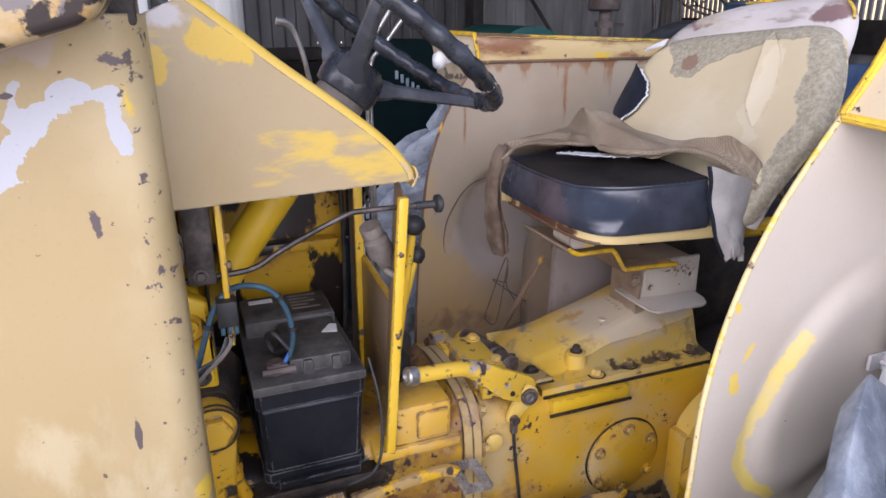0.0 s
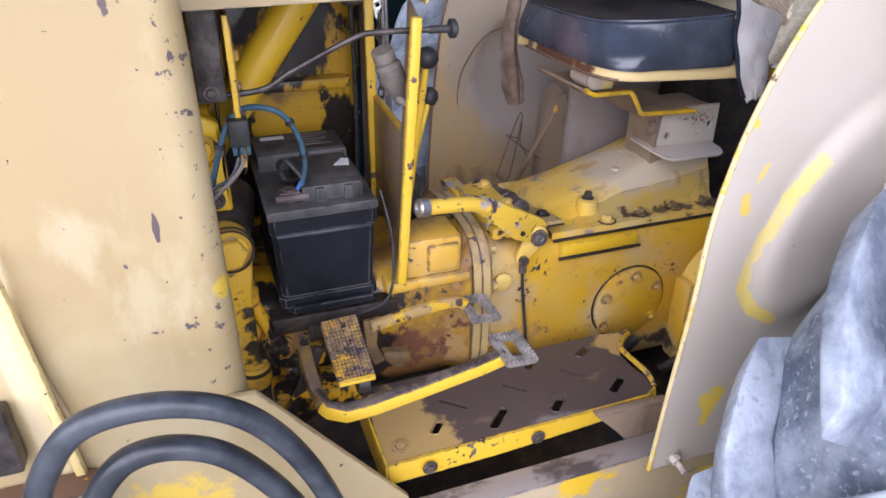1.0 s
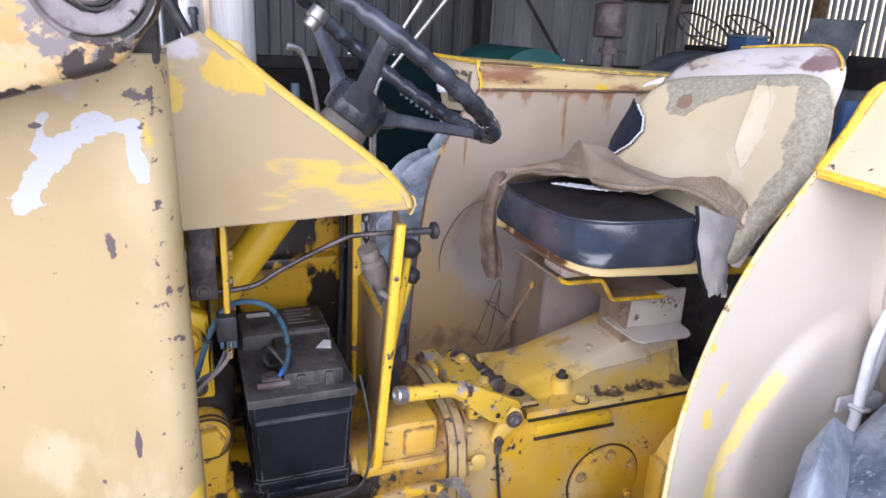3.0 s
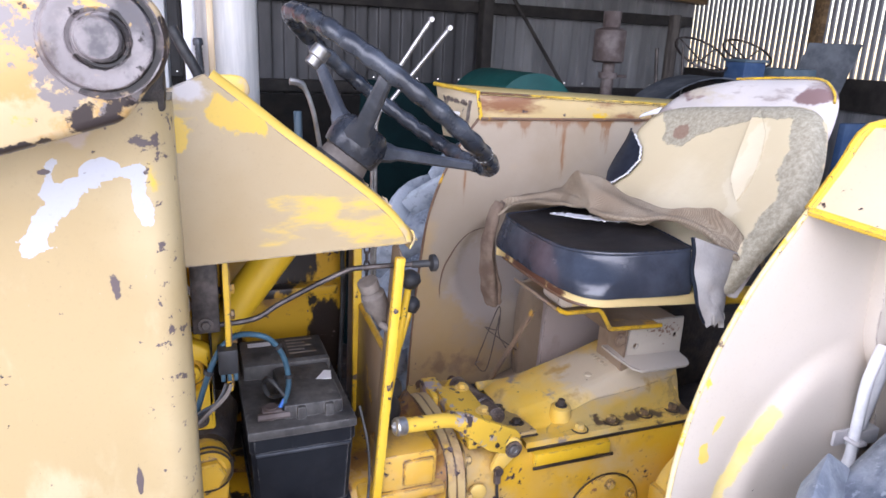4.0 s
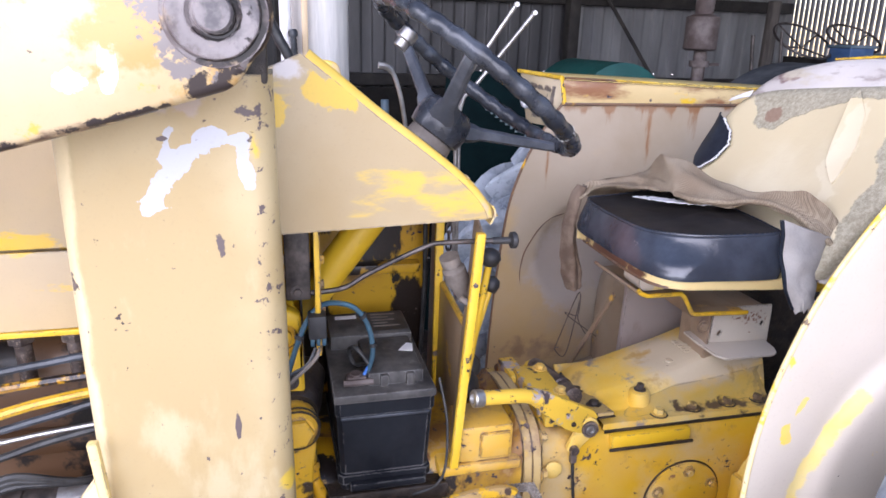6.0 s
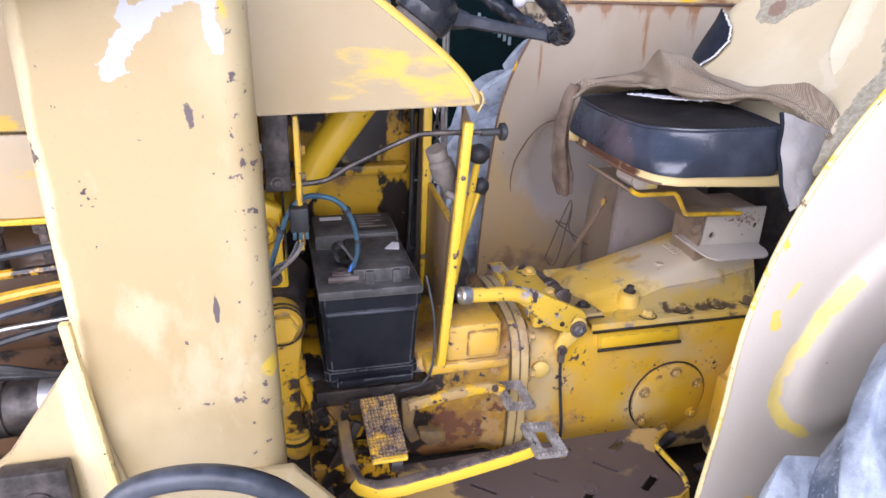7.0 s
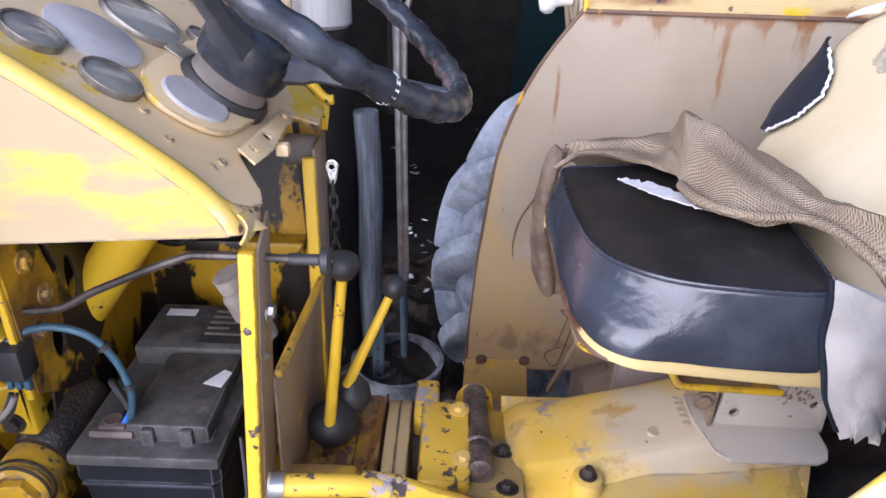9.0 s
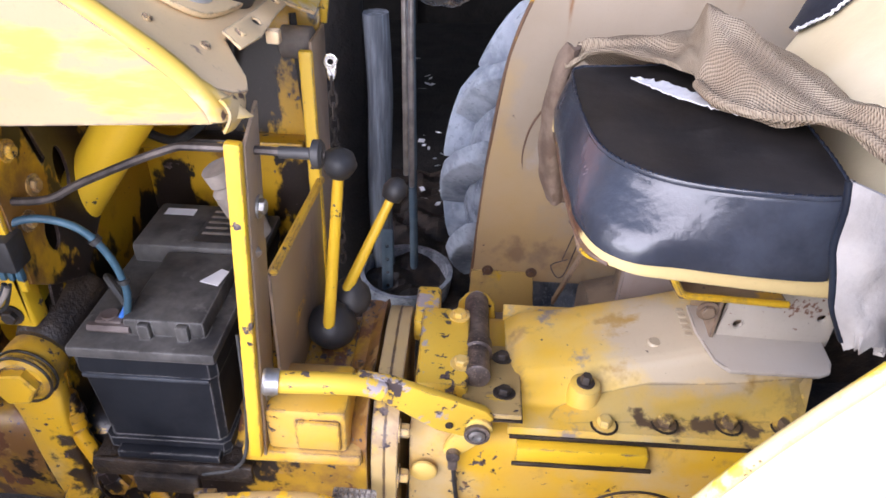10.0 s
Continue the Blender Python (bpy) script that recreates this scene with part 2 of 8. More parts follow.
mat_throttle = paint("worn_throttle_paint", (0.16, 0.10, 0.04), (0.27, 0.165, 0.045), [((0.12, 0.08, 0.05), 12, 0.50, 0.62, [], (1, 1, 1))], chip=0.58)
mat_pan = paint("rusty_cream_pan", (0.74, 0.56, 0.24), (0.78, 0.62, 0.32), [((0.13, 0.06, 0.035), 24, 0.76, 0.86, [((0.645, 1.13, 1.03), (0.05, 0.20, 0.06), 0.75)], (1, 1, 1)), ((0.28, 0.14, 0.06), 30, 0.66, 0.72, [], (0.5, 1, 1))], chip=0.63)
mat_yellow = paint("oily_yellow_paint", YEL, YEL2, [
    ((0.60, 0.44, 0.21), 4.5, 0.52, 0.74, [((0.50, 1.0, 0.62), (0.10, 0.2, 0.20), 0.20), ((0.70, 0.98, 0.56), (0.05, 0.1, 0.10), 0.16), ((0.8, 0.98, 0.43), (0.3, 0.1, 0.06), 0.25)], (1, 1, 1)),
    ((0.36, 0.20, 0.06), 7, 0.56, 0.68, [((0.32, 0.97, 0.52), (0.20, 0.3, 0.14), 0.30), ((0.34, 1.1, 0.78), (0.12, 0.2, 0.08), 0.25)], (1, 1, 1)),
    ((0.22, 0.075, 0.025), 24, 0.66, 0.71, [((0.28, 0.97, 0.64), (0.06, 0.2, 0.06), 0.22), ((0.3, 0.97, 0.5), (0.15, 0.2, 0.1), 0.06)], (1, 1, 1)),
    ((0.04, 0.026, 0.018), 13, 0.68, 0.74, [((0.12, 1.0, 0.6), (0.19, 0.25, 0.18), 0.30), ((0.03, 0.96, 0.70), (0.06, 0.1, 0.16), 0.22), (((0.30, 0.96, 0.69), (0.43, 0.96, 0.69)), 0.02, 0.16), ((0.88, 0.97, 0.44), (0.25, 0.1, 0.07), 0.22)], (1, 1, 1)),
    ((0.19, 0.11, 0.035), 9, 0.62, 0.72, [], (1, 1, 0.5)),
], rough=0.38, chip=0.61, dusty=0.22, dust=(0.50, 0.40, 0.26), wear=0.006, scale=1.9)
mat_grimy = paint("black_greased_yellow", (0.55, 0.28, 0.012), YEL, [((0.24, 0.13, 0.045), 5, 0.52, 0.66, [], (1, 1, 1)), ((0.014, 0.010, 0.009), 19, 0.48, 0.53, [], (1, 1, 0.7))], rough=0.32, chip=0.6)
# The blotch high on the far wall is grease plus the cowl's shade.
mat_bay = paint("oil_and_shade_yellow", (0.50, 0.275, 0.012), (0.58, 0.335, 0.018), [((0.22, 0.11, 0.025), 7, 0.50, 0.64, [], (1, 1, 1)), ((0.018, 0.011, 0.008), 6, 0.50, 0.535, [((0.1, 1.1, 0.96), (0.12, 0.12, 0.10), 0.08), ((0.08, 1.32, 1.16), (0.14, 0.15, 0.13), 0.20)], (1, 1, 0.6)), ((0.012, 0.009, 0.008), 24, 0.64, 0.68, [], (1, 1, 0.5))], rough=0.42, chip=0.62)
mat_bracket = paint("pale_drilled_bracket", (0.52, 0.47, 0.39), (0.58, 0.53, 0.45), [((0.24, 0.12, 0.08), 150, 0.66, 0.70, [((0.96, 1.06, 0.905), (0.06, 0.1, 0.022), 0.22)], (1, 1, 1)), ((0.62, 0.42, 0.10), 12, 0.64, 0.72, [], (1, 1, 1))], chip=0.66)
mat_foot = paint("grey_dusty_plate", (0.46, 0.41, 0.345), (0.53, 0.48, 0.41), [((0.62, 0.42, 0.06), 14, 0.66, 0.72, [], (1, 1, 1))], chip=0.66)
mat_engine = paint("oily_brown_casting", (0.10, 0.05, 0.025), (0.16, 0.085, 0.04), [((0.42, 0.22, 0.02), 10, 0.60, 0.66, [], (1, 1, 1)), ((0.012, 0.009, 0.008), 12, 0.50, 0.58, [], (1, 1, 1))], rough=0.45)
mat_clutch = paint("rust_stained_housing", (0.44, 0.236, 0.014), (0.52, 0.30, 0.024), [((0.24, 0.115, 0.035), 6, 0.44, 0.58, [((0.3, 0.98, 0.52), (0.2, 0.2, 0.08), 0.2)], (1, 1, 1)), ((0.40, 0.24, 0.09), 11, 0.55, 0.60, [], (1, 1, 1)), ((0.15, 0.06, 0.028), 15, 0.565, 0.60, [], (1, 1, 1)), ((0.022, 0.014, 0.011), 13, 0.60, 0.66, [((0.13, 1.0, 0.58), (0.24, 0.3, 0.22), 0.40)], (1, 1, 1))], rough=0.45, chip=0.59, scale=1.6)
mat_cover = paint("dusty_yellow_casting", (0.78, 0.48, 0.05), (0.72, 0.53, 0.18), [
    ((0.58, 0.49, 0.35), 6, 0.48, 0.72, [((0.82, 1.1, 0.82), (0.2, 0.16, 0.06), 0.35)], (1, 1, 1)),
    ((0.30, 0.25, 0.23), 14, 0.60, 0.70, [((0.8, 1.01, 0.74), (0.2, 0.04, 0.03), 0.12)], (1, 1, 1)),
    ((0.46, 0.29, 0.09), 17, 0.58, 0.74, [((0.62, 1.08, 0.75), (0.12, 0.15, 0.06), 0.06)], (1, 1, 1)),
    ((0.13, 0.085, 0.05), 30, 0.70, 0.84, [(((0.78, 1.008, 0.742), (1.0, 1.012, 0.742)), 0.032, 0.42)], (1, 1, 1)),
], chip=0.645, scale=1.6, edges=0.35, wear=0.003)
mat_fender = paint("taupe_fender_paint", TAUPE, TAUPE2, [
    ((0.72, 0.46, 0.03), 13, 0.80, 0.86, [((0.60, 1.61, 0.72), (0.08, 0.2, 0.03), 0.42), ((0.70, 1.61, 1.0), (0.02, 0.2, 0.03), 0.35), ((0.58, 1.61, 0.58), (0.1, 0.2, 0.04), 0.3)], (1, 1, 1)),
    ((0.27, 0.125, 0.05), 16, 0.68, 0.90, [((0.99, 1.61, 1.25), (0.022, 0.2, 0.16), 0.42), ((0.965, 1.61, 1.27), (0.012, 0.2, 0.10), 0.42), ((1.12, 1.61, 1.25), (0.03, 0.2, 0.12), 0.40), ((1.05, 1.61, 1.26), (0.03, 0.2, 0.06), 0.36), ((0.87, 1.61, 1.27), (0.02, 0.2, 0.08), 0.36), ((0.80, 1.61, 1.27), (0.02, 0.2, 0.06), 0.3), ((0.705, 1.61, 1.14), (0.010, 0.2, 0.12), 0.45), (((0.74, 1.61, 1.29), (1.5, 1.61, 1.29)), 0.03, 0.42)], (2.2, 1, 0.35)),
    ((0.50, 0.34, 0.15), 6, 0.60, 0.90, [((0.66, 1.61, 0.62), (0.3, 0.4, 0.30), 0.50), (((0.60, 1.61, 0.6), (0.60, 1.61, 1.0)), 0.06, 0.3)], (1, 1, 1)),
    # Disc within the pressed circle, a paler tone than the wall round it.
    ((0.45, 0.385, 0.33), 8, 0.78, 0.96, [((0.79, 1.61, 0.845), (0.20, 0.2, 0.21), 0.85)], (1, 1, 1)),
    ((0.30, 0.19, 0.10), 10, 0.64, 0.80, [((0.70, 1.61, 0.60), (0.2, 0.4, 0.08), 0.30)], (1, 1, 1)),
], rough=0.45, chip=0.69, dusty=0.3, dust=(0.47, 0.385, 0.30))
mat_basebr = paint("brown_stained_bracket", (0.60, 0.39, 0.11), (0.64, 0.45, 0.17), [((0.36, 0.23, 0.11), 9, 0.54, 0.74, [], (1, 1, 1)), ((0.72, 0.46, 0.03), 14, 0.62, 0.68, [], (1, 1, 1))], chip=0.64)
CRESCENT = ((0.741, 1.012), (0.707, 0.968), (0.685, 0.917), (0.669, 0.873), (0.668, 0.835), (0.690, 0.800), (0.733, 0.772))
mat_fender_near = paint("dusty_taupe_fender_paint", (0.52, 0.455, 0.375), (0.56, 0.50, 0.42), [
    ((0.78, 0.60, 0.14), 40, 0.98, 1.22, [([(x, 0, z) for x, z in CRESCENT], 0.0200, 1.05)], (1, 1, 1)),
    ((0.76, 0.54, 0.08), 34, 0.70, 0.78, [(((0.704, 0.6, 0.68), (0.658, 0.6, 0.623)), 0.010, 0.4), (((0.658, 0.6, 0.623), (0.662, 0.6, 0.566)), 0.009, 0.4), (((0.641, 0.6, 0.955), (0.632, 0.6, 0.975)), 0.012, 0.4), (((0.659, 0.6, 1.014), (0.638, 0.6, 0.97)), 0.009, 0.4), ((0.625, 0.6, 1.073), (0.012, 0.2, 0.015), 0.4), ((0.655, 0.6, 0.64), (0.035, 0.2, 0.06), 0.45)], (1, 1, 1)),
], rough=0.42, chip=0.685, dusty=0.4, dust=(0.58, 0.515, 0.445))
mat_flange = paint("dust_caked_flange", (0.50, 0.34, 0.11), (0.54, 0.41, 0.20), [((0.30, 0.18, 0.07), 9, 0.50, 0.66, [], (1, 1, 1)), ((0.68, 0.42, 0.03), 14, 0.58, 0.66, [], (1, 1, 1)), ((0.035, 0.024, 0.018), 26, 0.64, 0.70, [], (1, 1, 1))], chip=0.60, dusty=0.3)
mat_plate = paint("scuffed_footplate_paint", (0.085, 0.060, 0.054), (0.125, 0.092, 0.083), [
    ((0.22, 0.15, 0.09), 11, 0.60, 0.70, [], (0.5, 1, 1)),
    ((0.50, 0.33, 0.12), 9, 0.62, 0.70, [((0.235, 0.80, 0.525), (0.12, 0.13, 0.1), 0.55), ((0.72, 0.88, 0.54), (0.06, 0.1, 0.05), 0.30)], (1, 1, 1)),
    ((0.24, 0.21, 0.20), 7, 0.66, 0.80, [((0.50, 0.745, 0.525), (0.3, 0.03, 0.05), 0.3)], (1, 1, 1)),
], rough=0.5, chip=0.68)
mat_railtop = paint("scraped_rail_top", (0.30, 0.25, 0.22), (0.36, 0.31, 0.27), [((0.10, 0.075, 0.065), 9, 0.58, 0.66, [], (0.5, 1, 1))], chip=0.62)
mat_rustedge = paint("rusty_dark_edge", (0.20, 0.11, 0.06), (0.10, 0.055, 0.035), [(YEL, 15, 0.62, 0.66, [], (1, 1, 1))], rough=0.6)


def plain(name, a, b, rough=0.5, metal=0.0, scale=20, bump=0.0006, lo=0.35, hi=0.7, stretch=(1, 1, 1), spec=0.5, fine=None):
    n = Nodes(name)
    v = n.noise(scale, 6, 0.62, stretch)
    c = n.mix(n.step(v, lo, hi), a, b)
    if fine:
        c = n.mix(n.step(n.noise(scale * 9, 4, 0.6), 0.56, 0.66), c, fine)
    r = n.math("ADD", rough - 0.1, n.math("MULTIPLY", n.noise(scale * 2.3, 4, 0.6), 0.2))
    h = n.math("ADD", v, n.math("MULTIPLY", n.noise(scale * 8, 3, 0.6), 0.3))
    return n.done(c, r, metal, h, bump, spec)


mat_black = plain("black_plastic", (0.018, 0.018, 0.020), (0.05, 0.048, 0.047), 0.5, scale=14)


def worn_plastic(name, a, b, dust, dusty, rough):
    """Black plastic with a film of dust, pale scuffed edges and fine scratches."""
    n = Nodes(name)
    c = n.mix(n.step(n.noise(9, 5, 0.6), 0.35, 0.7), a, b)
    c = n.mix(n.math("MULTIPLY", n.step(n.noise(5, 6, 0.65, (1, 1, 0.6)), 0.40, 0.66), dusty), c, dust)
    c = n.mix(n.math("MULTIPLY", n.step(n.noise(46, 4, 0.6, (1, 1, 0.15)), 0.60, 0.72), dusty * 0.7), c, dust)
    c = n.mix(n.math("MULTIPLY", n.worn_edges(0.004, 24, 0.02, 0.07), 0.75), c, (0.20, 0.195, 0.19))
    r = n.math("ADD", rough - 0.1, n.math("MULTIPLY", n.noise(20, 4, 0.6), 0.25))
    return n.done(c, r, 0.0, n.math("ADD", n.noise(9, 4), n.math("MULTIPLY", n.noise(90, 3), 0.2)), 0.0010, 0.18)


mat_battery = worn_plastic("dusty_battery_case", (0.004, 0.005, 0.008), (0.010, 0.012, 0.016), (0.030, 0.030, 0.034), 0.30, 0.65)
# Dusty lid, its dust paler still for the sky that the top reflects.
mat_lid = worn_plastic("dusty_sky_lit_lid", (0.020, 0.020, 0.022), (0.045, 0.042, 0.041), (0.16, 0.152, 0.142), 0.75, 0.55)
# Black vinyl lifted to blue-grey for the sky mirrored in the cushion's sides.
mat_vinyl = plain("sky_sheen_vinyl", (0.030, 0.036, 0.050), (0.060, 0.071, 0.095), 0.23, scale=9, bump=0.0013, spec=0.8)
mat_rubber = plain("hose_rubber", (0.018, 0.021, 0.027), (0.060, 0.068, 0.082), 0.36, scale=18)
# Worn black plastic, its tone lifted blue-grey for highlights on the gloss.
mat_wheel_rim = plain("worn_highlit_plastic", (0.015, 0.017, 0.022), (0.062, 0.070, 0.085), 0.28, scale=12)
mat_spoke = plain("dusty_spoke_plastic", (0.045, 0.05, 0.06), (0.13, 0.14, 0.16), 0.45, scale=12)
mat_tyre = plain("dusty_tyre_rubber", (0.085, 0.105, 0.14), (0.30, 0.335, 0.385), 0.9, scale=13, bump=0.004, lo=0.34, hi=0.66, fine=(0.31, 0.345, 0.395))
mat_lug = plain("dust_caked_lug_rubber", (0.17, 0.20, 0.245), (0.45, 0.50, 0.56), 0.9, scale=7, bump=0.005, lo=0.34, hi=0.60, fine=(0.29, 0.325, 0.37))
mat_steel = plain("bare_steel", (0.30, 0.29, 0.28), (0.48, 0.47, 0.46), 0.38, 0.85, scale=40)
mat_darksteel = plain("oily_steel", (0.035, 0.03, 0.028), (0.12, 0.10, 0.09), 0.45, 0.5, scale=30)
mat_chrome = plain("chrome", (0.6, 0.6, 0.6), (0.75, 0.74, 0.72), 0.2, 1.0, scale=30, bump=0.0002)
mat_pin = plain("worn_pin_steel", (0.055, 0.042, 0.04), (0.22, 0.175, 0.15), 0.45, 0.35, scale=26, fine=(0.27, 0.21, 0.165))
mat_boss = paint("greasy_worn_boss", (0.17, 0.150, 0.148), (0.25, 0.225, 0.22), [((0.40, 0.34, 0.31), 15, 0.54, 0.66, [], (1, 1, 1)), ((0.085, 0.078, 0.082), 11, 0.54, 0.64, [], (1, 1, 1)), ((0.012, 0.010, 0.009), 40, 0.86, 0.94, [(GROOVE, 0.007, 0.75), ([(-0.034 + 0.021 * math.cos(a), 0, 1.457 + 0.021 * math.sin(a)) for a in np.linspace(0.9, -2.4, 8)], 0.008, 0.7)], (1, 1, 1)), ((0.34, 0.25, 0.16), 34, 0.56, 0.70, [], (1, 1, 1)), ((0.09, 0.07, 0.065), 20, 0.50, 0.66, [], (1, 1, 1)), ((0.50, 0.32, 0.10), 55, 0.64, 0.70, [((-0.03, 0.6, 1.49), (0.03, 0.1, 0.02), 0.10)], (1, 1, 1)), ((0.016, 0.012, 0.011), 60, 0.62, 0.68, [], (1, 1, 1))], rough=0.5, chip=0.66, coat=0.0)
mat_hinge = paint("greasy_hinge_paint", (0.42, 0.29, 0.10), (0.50, 0.36, 0.16), [((0.17, 0.125, 0.10), 16, 0.52, 0.62, [], (1, 1, 1)), ((0.66, 0.42, 0.06), 24, 0.58, 0.64, [], (1, 1, 1)), ((0.025, 0.02, 0.018), 30, 0.60, 0.68, [], (1, 1, 1))], rough=0.5, chip=0.62)
mat_pad = plain("worn_pedal_steel", (0.22, 0.195, 0.17), (0.50, 0.46, 0.42), 0.42, 0.4, scale=40)
mat_bezel = plain("dull_gauge_bezel", (0.14, 0.125, 0.11), (0.36, 0.33, 0.29), 0.4, 0.5, scale=30)
# One black for real grease and for parts that paint in shade.
mat_grease_shade = plain("grease_and_shade_black", (0.012, 0.009, 0.008), (0.05, 0.035, 0.025), 0.45, scale=25, bump=0.004)
mat_wire_blue = plain("blue_cable", (0.026, 0.070, 0.105), (0.055, 0.135, 0.19), 0.45, scale=30)
mat_tip = plain("blue_crimp", (0.02, 0.12, 0.45), (0.04, 0.18, 0.55), 0.4, scale=30)
mat_wire = plain("black_cable", (0.015, 0.015, 0.016), (0.05, 0.05, 0.05), 0.5, scale=30)
mat_white = plain("white_plastic", (0.68, 0.68, 0.70), (0.80, 0.80, 0.80), 0.45, scale=30)
mat_foam = plain("torn_foam", (0.44, 0.415, 0.39), (0.56, 0.535, 0.505), 0.85, scale=16, bump=0.002)
mat_vinyl_top = plain("dull_vinyl_top", (0.014, 0.012, 0.012), (0.034, 0.029, 0.027), 0.52, scale=10, bump=0.0010)
mat_remnant = plain("navy_vinyl_remnant", (0.008, 0.012, 0.022), (0.018, 0.025, 0.04), 0.55, scale=20, spec=0.3)

mat_rag = plain("dark_brown_rag", (0.15, 0.10, 0.07), (0.26, 0.19, 0.14), 0.95, scale=25, bump=0.003)

mat_shell = paint("weathered_back_shell", (0.52, 0.47, 0.43), (0.64, 0.59, 0.55), [
    ((0.24, 0.15, 0.14), 15, 0.76, 0.88, [((1.15, 1.31, 1.385), (0.2, 0.08, 0.03), 0.5), ((1.15, 0.985, 1.405), (0.2, 0.075, 0.04), 0.62), ((1.1, 0.87, 1.22), (0.2, 0.03, 0.1), 0.3)], (1, 1, 1)),
    ((0.38, 0.32, 0.29), 30, 0.54, 0.68, [], (1, 0.3, 1)),
    ((0.56, 0.49, 0.38), 12, 0.56, 0.66, [], (1, 0.4, 1)),
], rough=0.6, chip=0.70, coat=0.0, edges=0.3)
mat_wood = plain("grey_weathered_timber", (0.11, 0.125, 0.145), (0.27, 0.30, 0.34), 0.85, scale=10, bump=0.002, stretch=(6, 6, 0.5))
mat_dusttub = plain("dust_covered_tub", (0.16, 0.175, 0.20), (0.46, 0.48, 0.52), 0.9, scale=16, bump=0.004, fine=(0.10, 0.10, 0.11))
mat_pole = plain("pale_round_pole", (0.48, 0.47, 0.45), (0.62, 0.60, 0.57), 0.8, scale=8, bump=0.002, stretch=(6, 6, 0.5))
mat_beam = plain("brown_rafter", (0.085, 0.050, 0.022), (0.22, 0.135, 0.06), 0.8, scale=6, bump=0.002, stretch=(0.6, 5, 5))
mat_oldpost = plain("dark_weathered_post", (0.055, 0.045, 0.040), (0.13, 0.112, 0.10), 0.85, scale=6, bump=0.002, stretch=(5, 5, 0.6))
mat_batten = plain("tan_batten_wood", (0.50, 0.37, 0.22), (0.64, 0.50, 0.33), 0.7, scale=8, bump=0.001, stretch=(5, 5, 0.5))
mat_guard = plain("dusty_dark_mudguard", (0.045, 0.052, 0.062), (0.11, 0.12, 0.135), 0.7, scale=9)
mat_darkbeam = plain("dark_girt", (0.018, 0.015, 0.014), (0.045, 0.038, 0.033), 0.8, scale=6, bump=0.002)
mat_iron = plain("old_galvanised_iron", (0.058, 0.056, 0.058), (0.12, 0.116, 0.12), 0.55, 0.2, scale=2.2, bump=0.001, stretch=(1, 1, 0.3))
mat_paleiron = plain("pale_ribbed_iron", (0.16, 0.157, 0.16), (0.27, 0.265, 0.265), 0.65, 0.1, scale=2.6, bump=0.001, stretch=(1.4, 1, 0.25))
mat_roof = plain("roof_iron", (0.25, 0.25, 0.26), (0.34, 0.33, 0.33), 0.6, 0.2, scale=2)
mat_slat = plain("grey_slats", (0.16, 0.16, 0.17), (0.28, 0.28, 0.29), 0.7, scale=5, stretch=(4, 4, 0.5))
# Earth taken near black, so the shed's deep shade lies in the colour.
mat_near_black = plain("near_black_earth", (0.006, 0.0048, 0.004), (0.017, 0.013, 0.010), 0.9, scale=7, bump=0.01)
# Unseen ground, kept pale so that it bounces light onto the tractor.
mat_bounce_ground = plain("pale_bounce_ground", (0.40, 0.395, 0.39), (0.56, 0.55, 0.54), 0.9, scale=9, bump=0.01)
mat_letter = plain("faded_sign_paint", (0.16, 0.22, 0.24), (0.26, 0.33, 0.35), 0.6, scale=30)
# Teal pulled almost to black, so the sheet's unlit look is in its colour.
mat_teal = plain("shade_dark_teal", (0.002, 0.008, 0.009), (0.003, 0.014, 0.015), 0.9, scale=6, spec=0.1)
mat_tealtank = plain("teal_tank_paint", (0.006, 0.075, 0.07), (0.012, 0.11, 0.10), 0.5, scale=6)
mat_navy = plain("dusty_blue_paint", (0.03, 0.07, 0.16), (0.07, 0.12, 0.22), 0.55, scale=8)
mat_bluegrey = plain("blue_grey_metal", (0.07, 0.11, 0.14), (0.14, 0.18, 0.21), 0.6, scale=7)
mat_rustmuff = plain("rusty_silencer", (0.06, 0.04, 0.035), (0.17, 0.14, 0.13), 0.7, scale=9)
mat_orange = plain("faded_orange_paint", (0.55, 0.20, 0.12), (0.68, 0.33, 0.24), 0.5, scale=6)
mat_offwhite = plain("off_white_enamel", (0.62, 0.62, 0.62), (0.74, 0.74, 0.74), 0.4, scale=5)
mat_glass = plain("gauge_glass", (0.20, 0.20, 0.19), (0.34, 0.33, 0.30), 0.12, scale=10, bump=0.0001)
mat_putty = plain("grey_gauge_blank", (0.44, 0.42, 0.42), (0.54, 0.52, 0.52), 0.55, scale=25)
mat_dustgrey = plain("dusty_grey_rubber", (0.13, 0.11, 0.095), (0.25, 0.215, 0.185), 0.7, scale=20)

mat_taupe = paint("taupe_panel_paint", (0.25, 0.165, 0.095), (0.33, 0.24, 0.16), [((0.13, 0.085, 0.06), 8, 0.52, 0.70, [], (1, 1, 0.6)), (YEL, 9, 0.62, 0.68, [], (1, 1, 1))], dusty=0.3)
mat_innerpanel = paint("purple_grey_panel_paint", (0.27, 0.225, 0.205), (0.34, 0.285, 0.26), [((0.18, 0.13, 0.10), 6, 0.56, 0.76, [], (1, 1, 0.6))], dusty=0.3, dust=(0.38, 0.32, 0.29), chip=0.70)
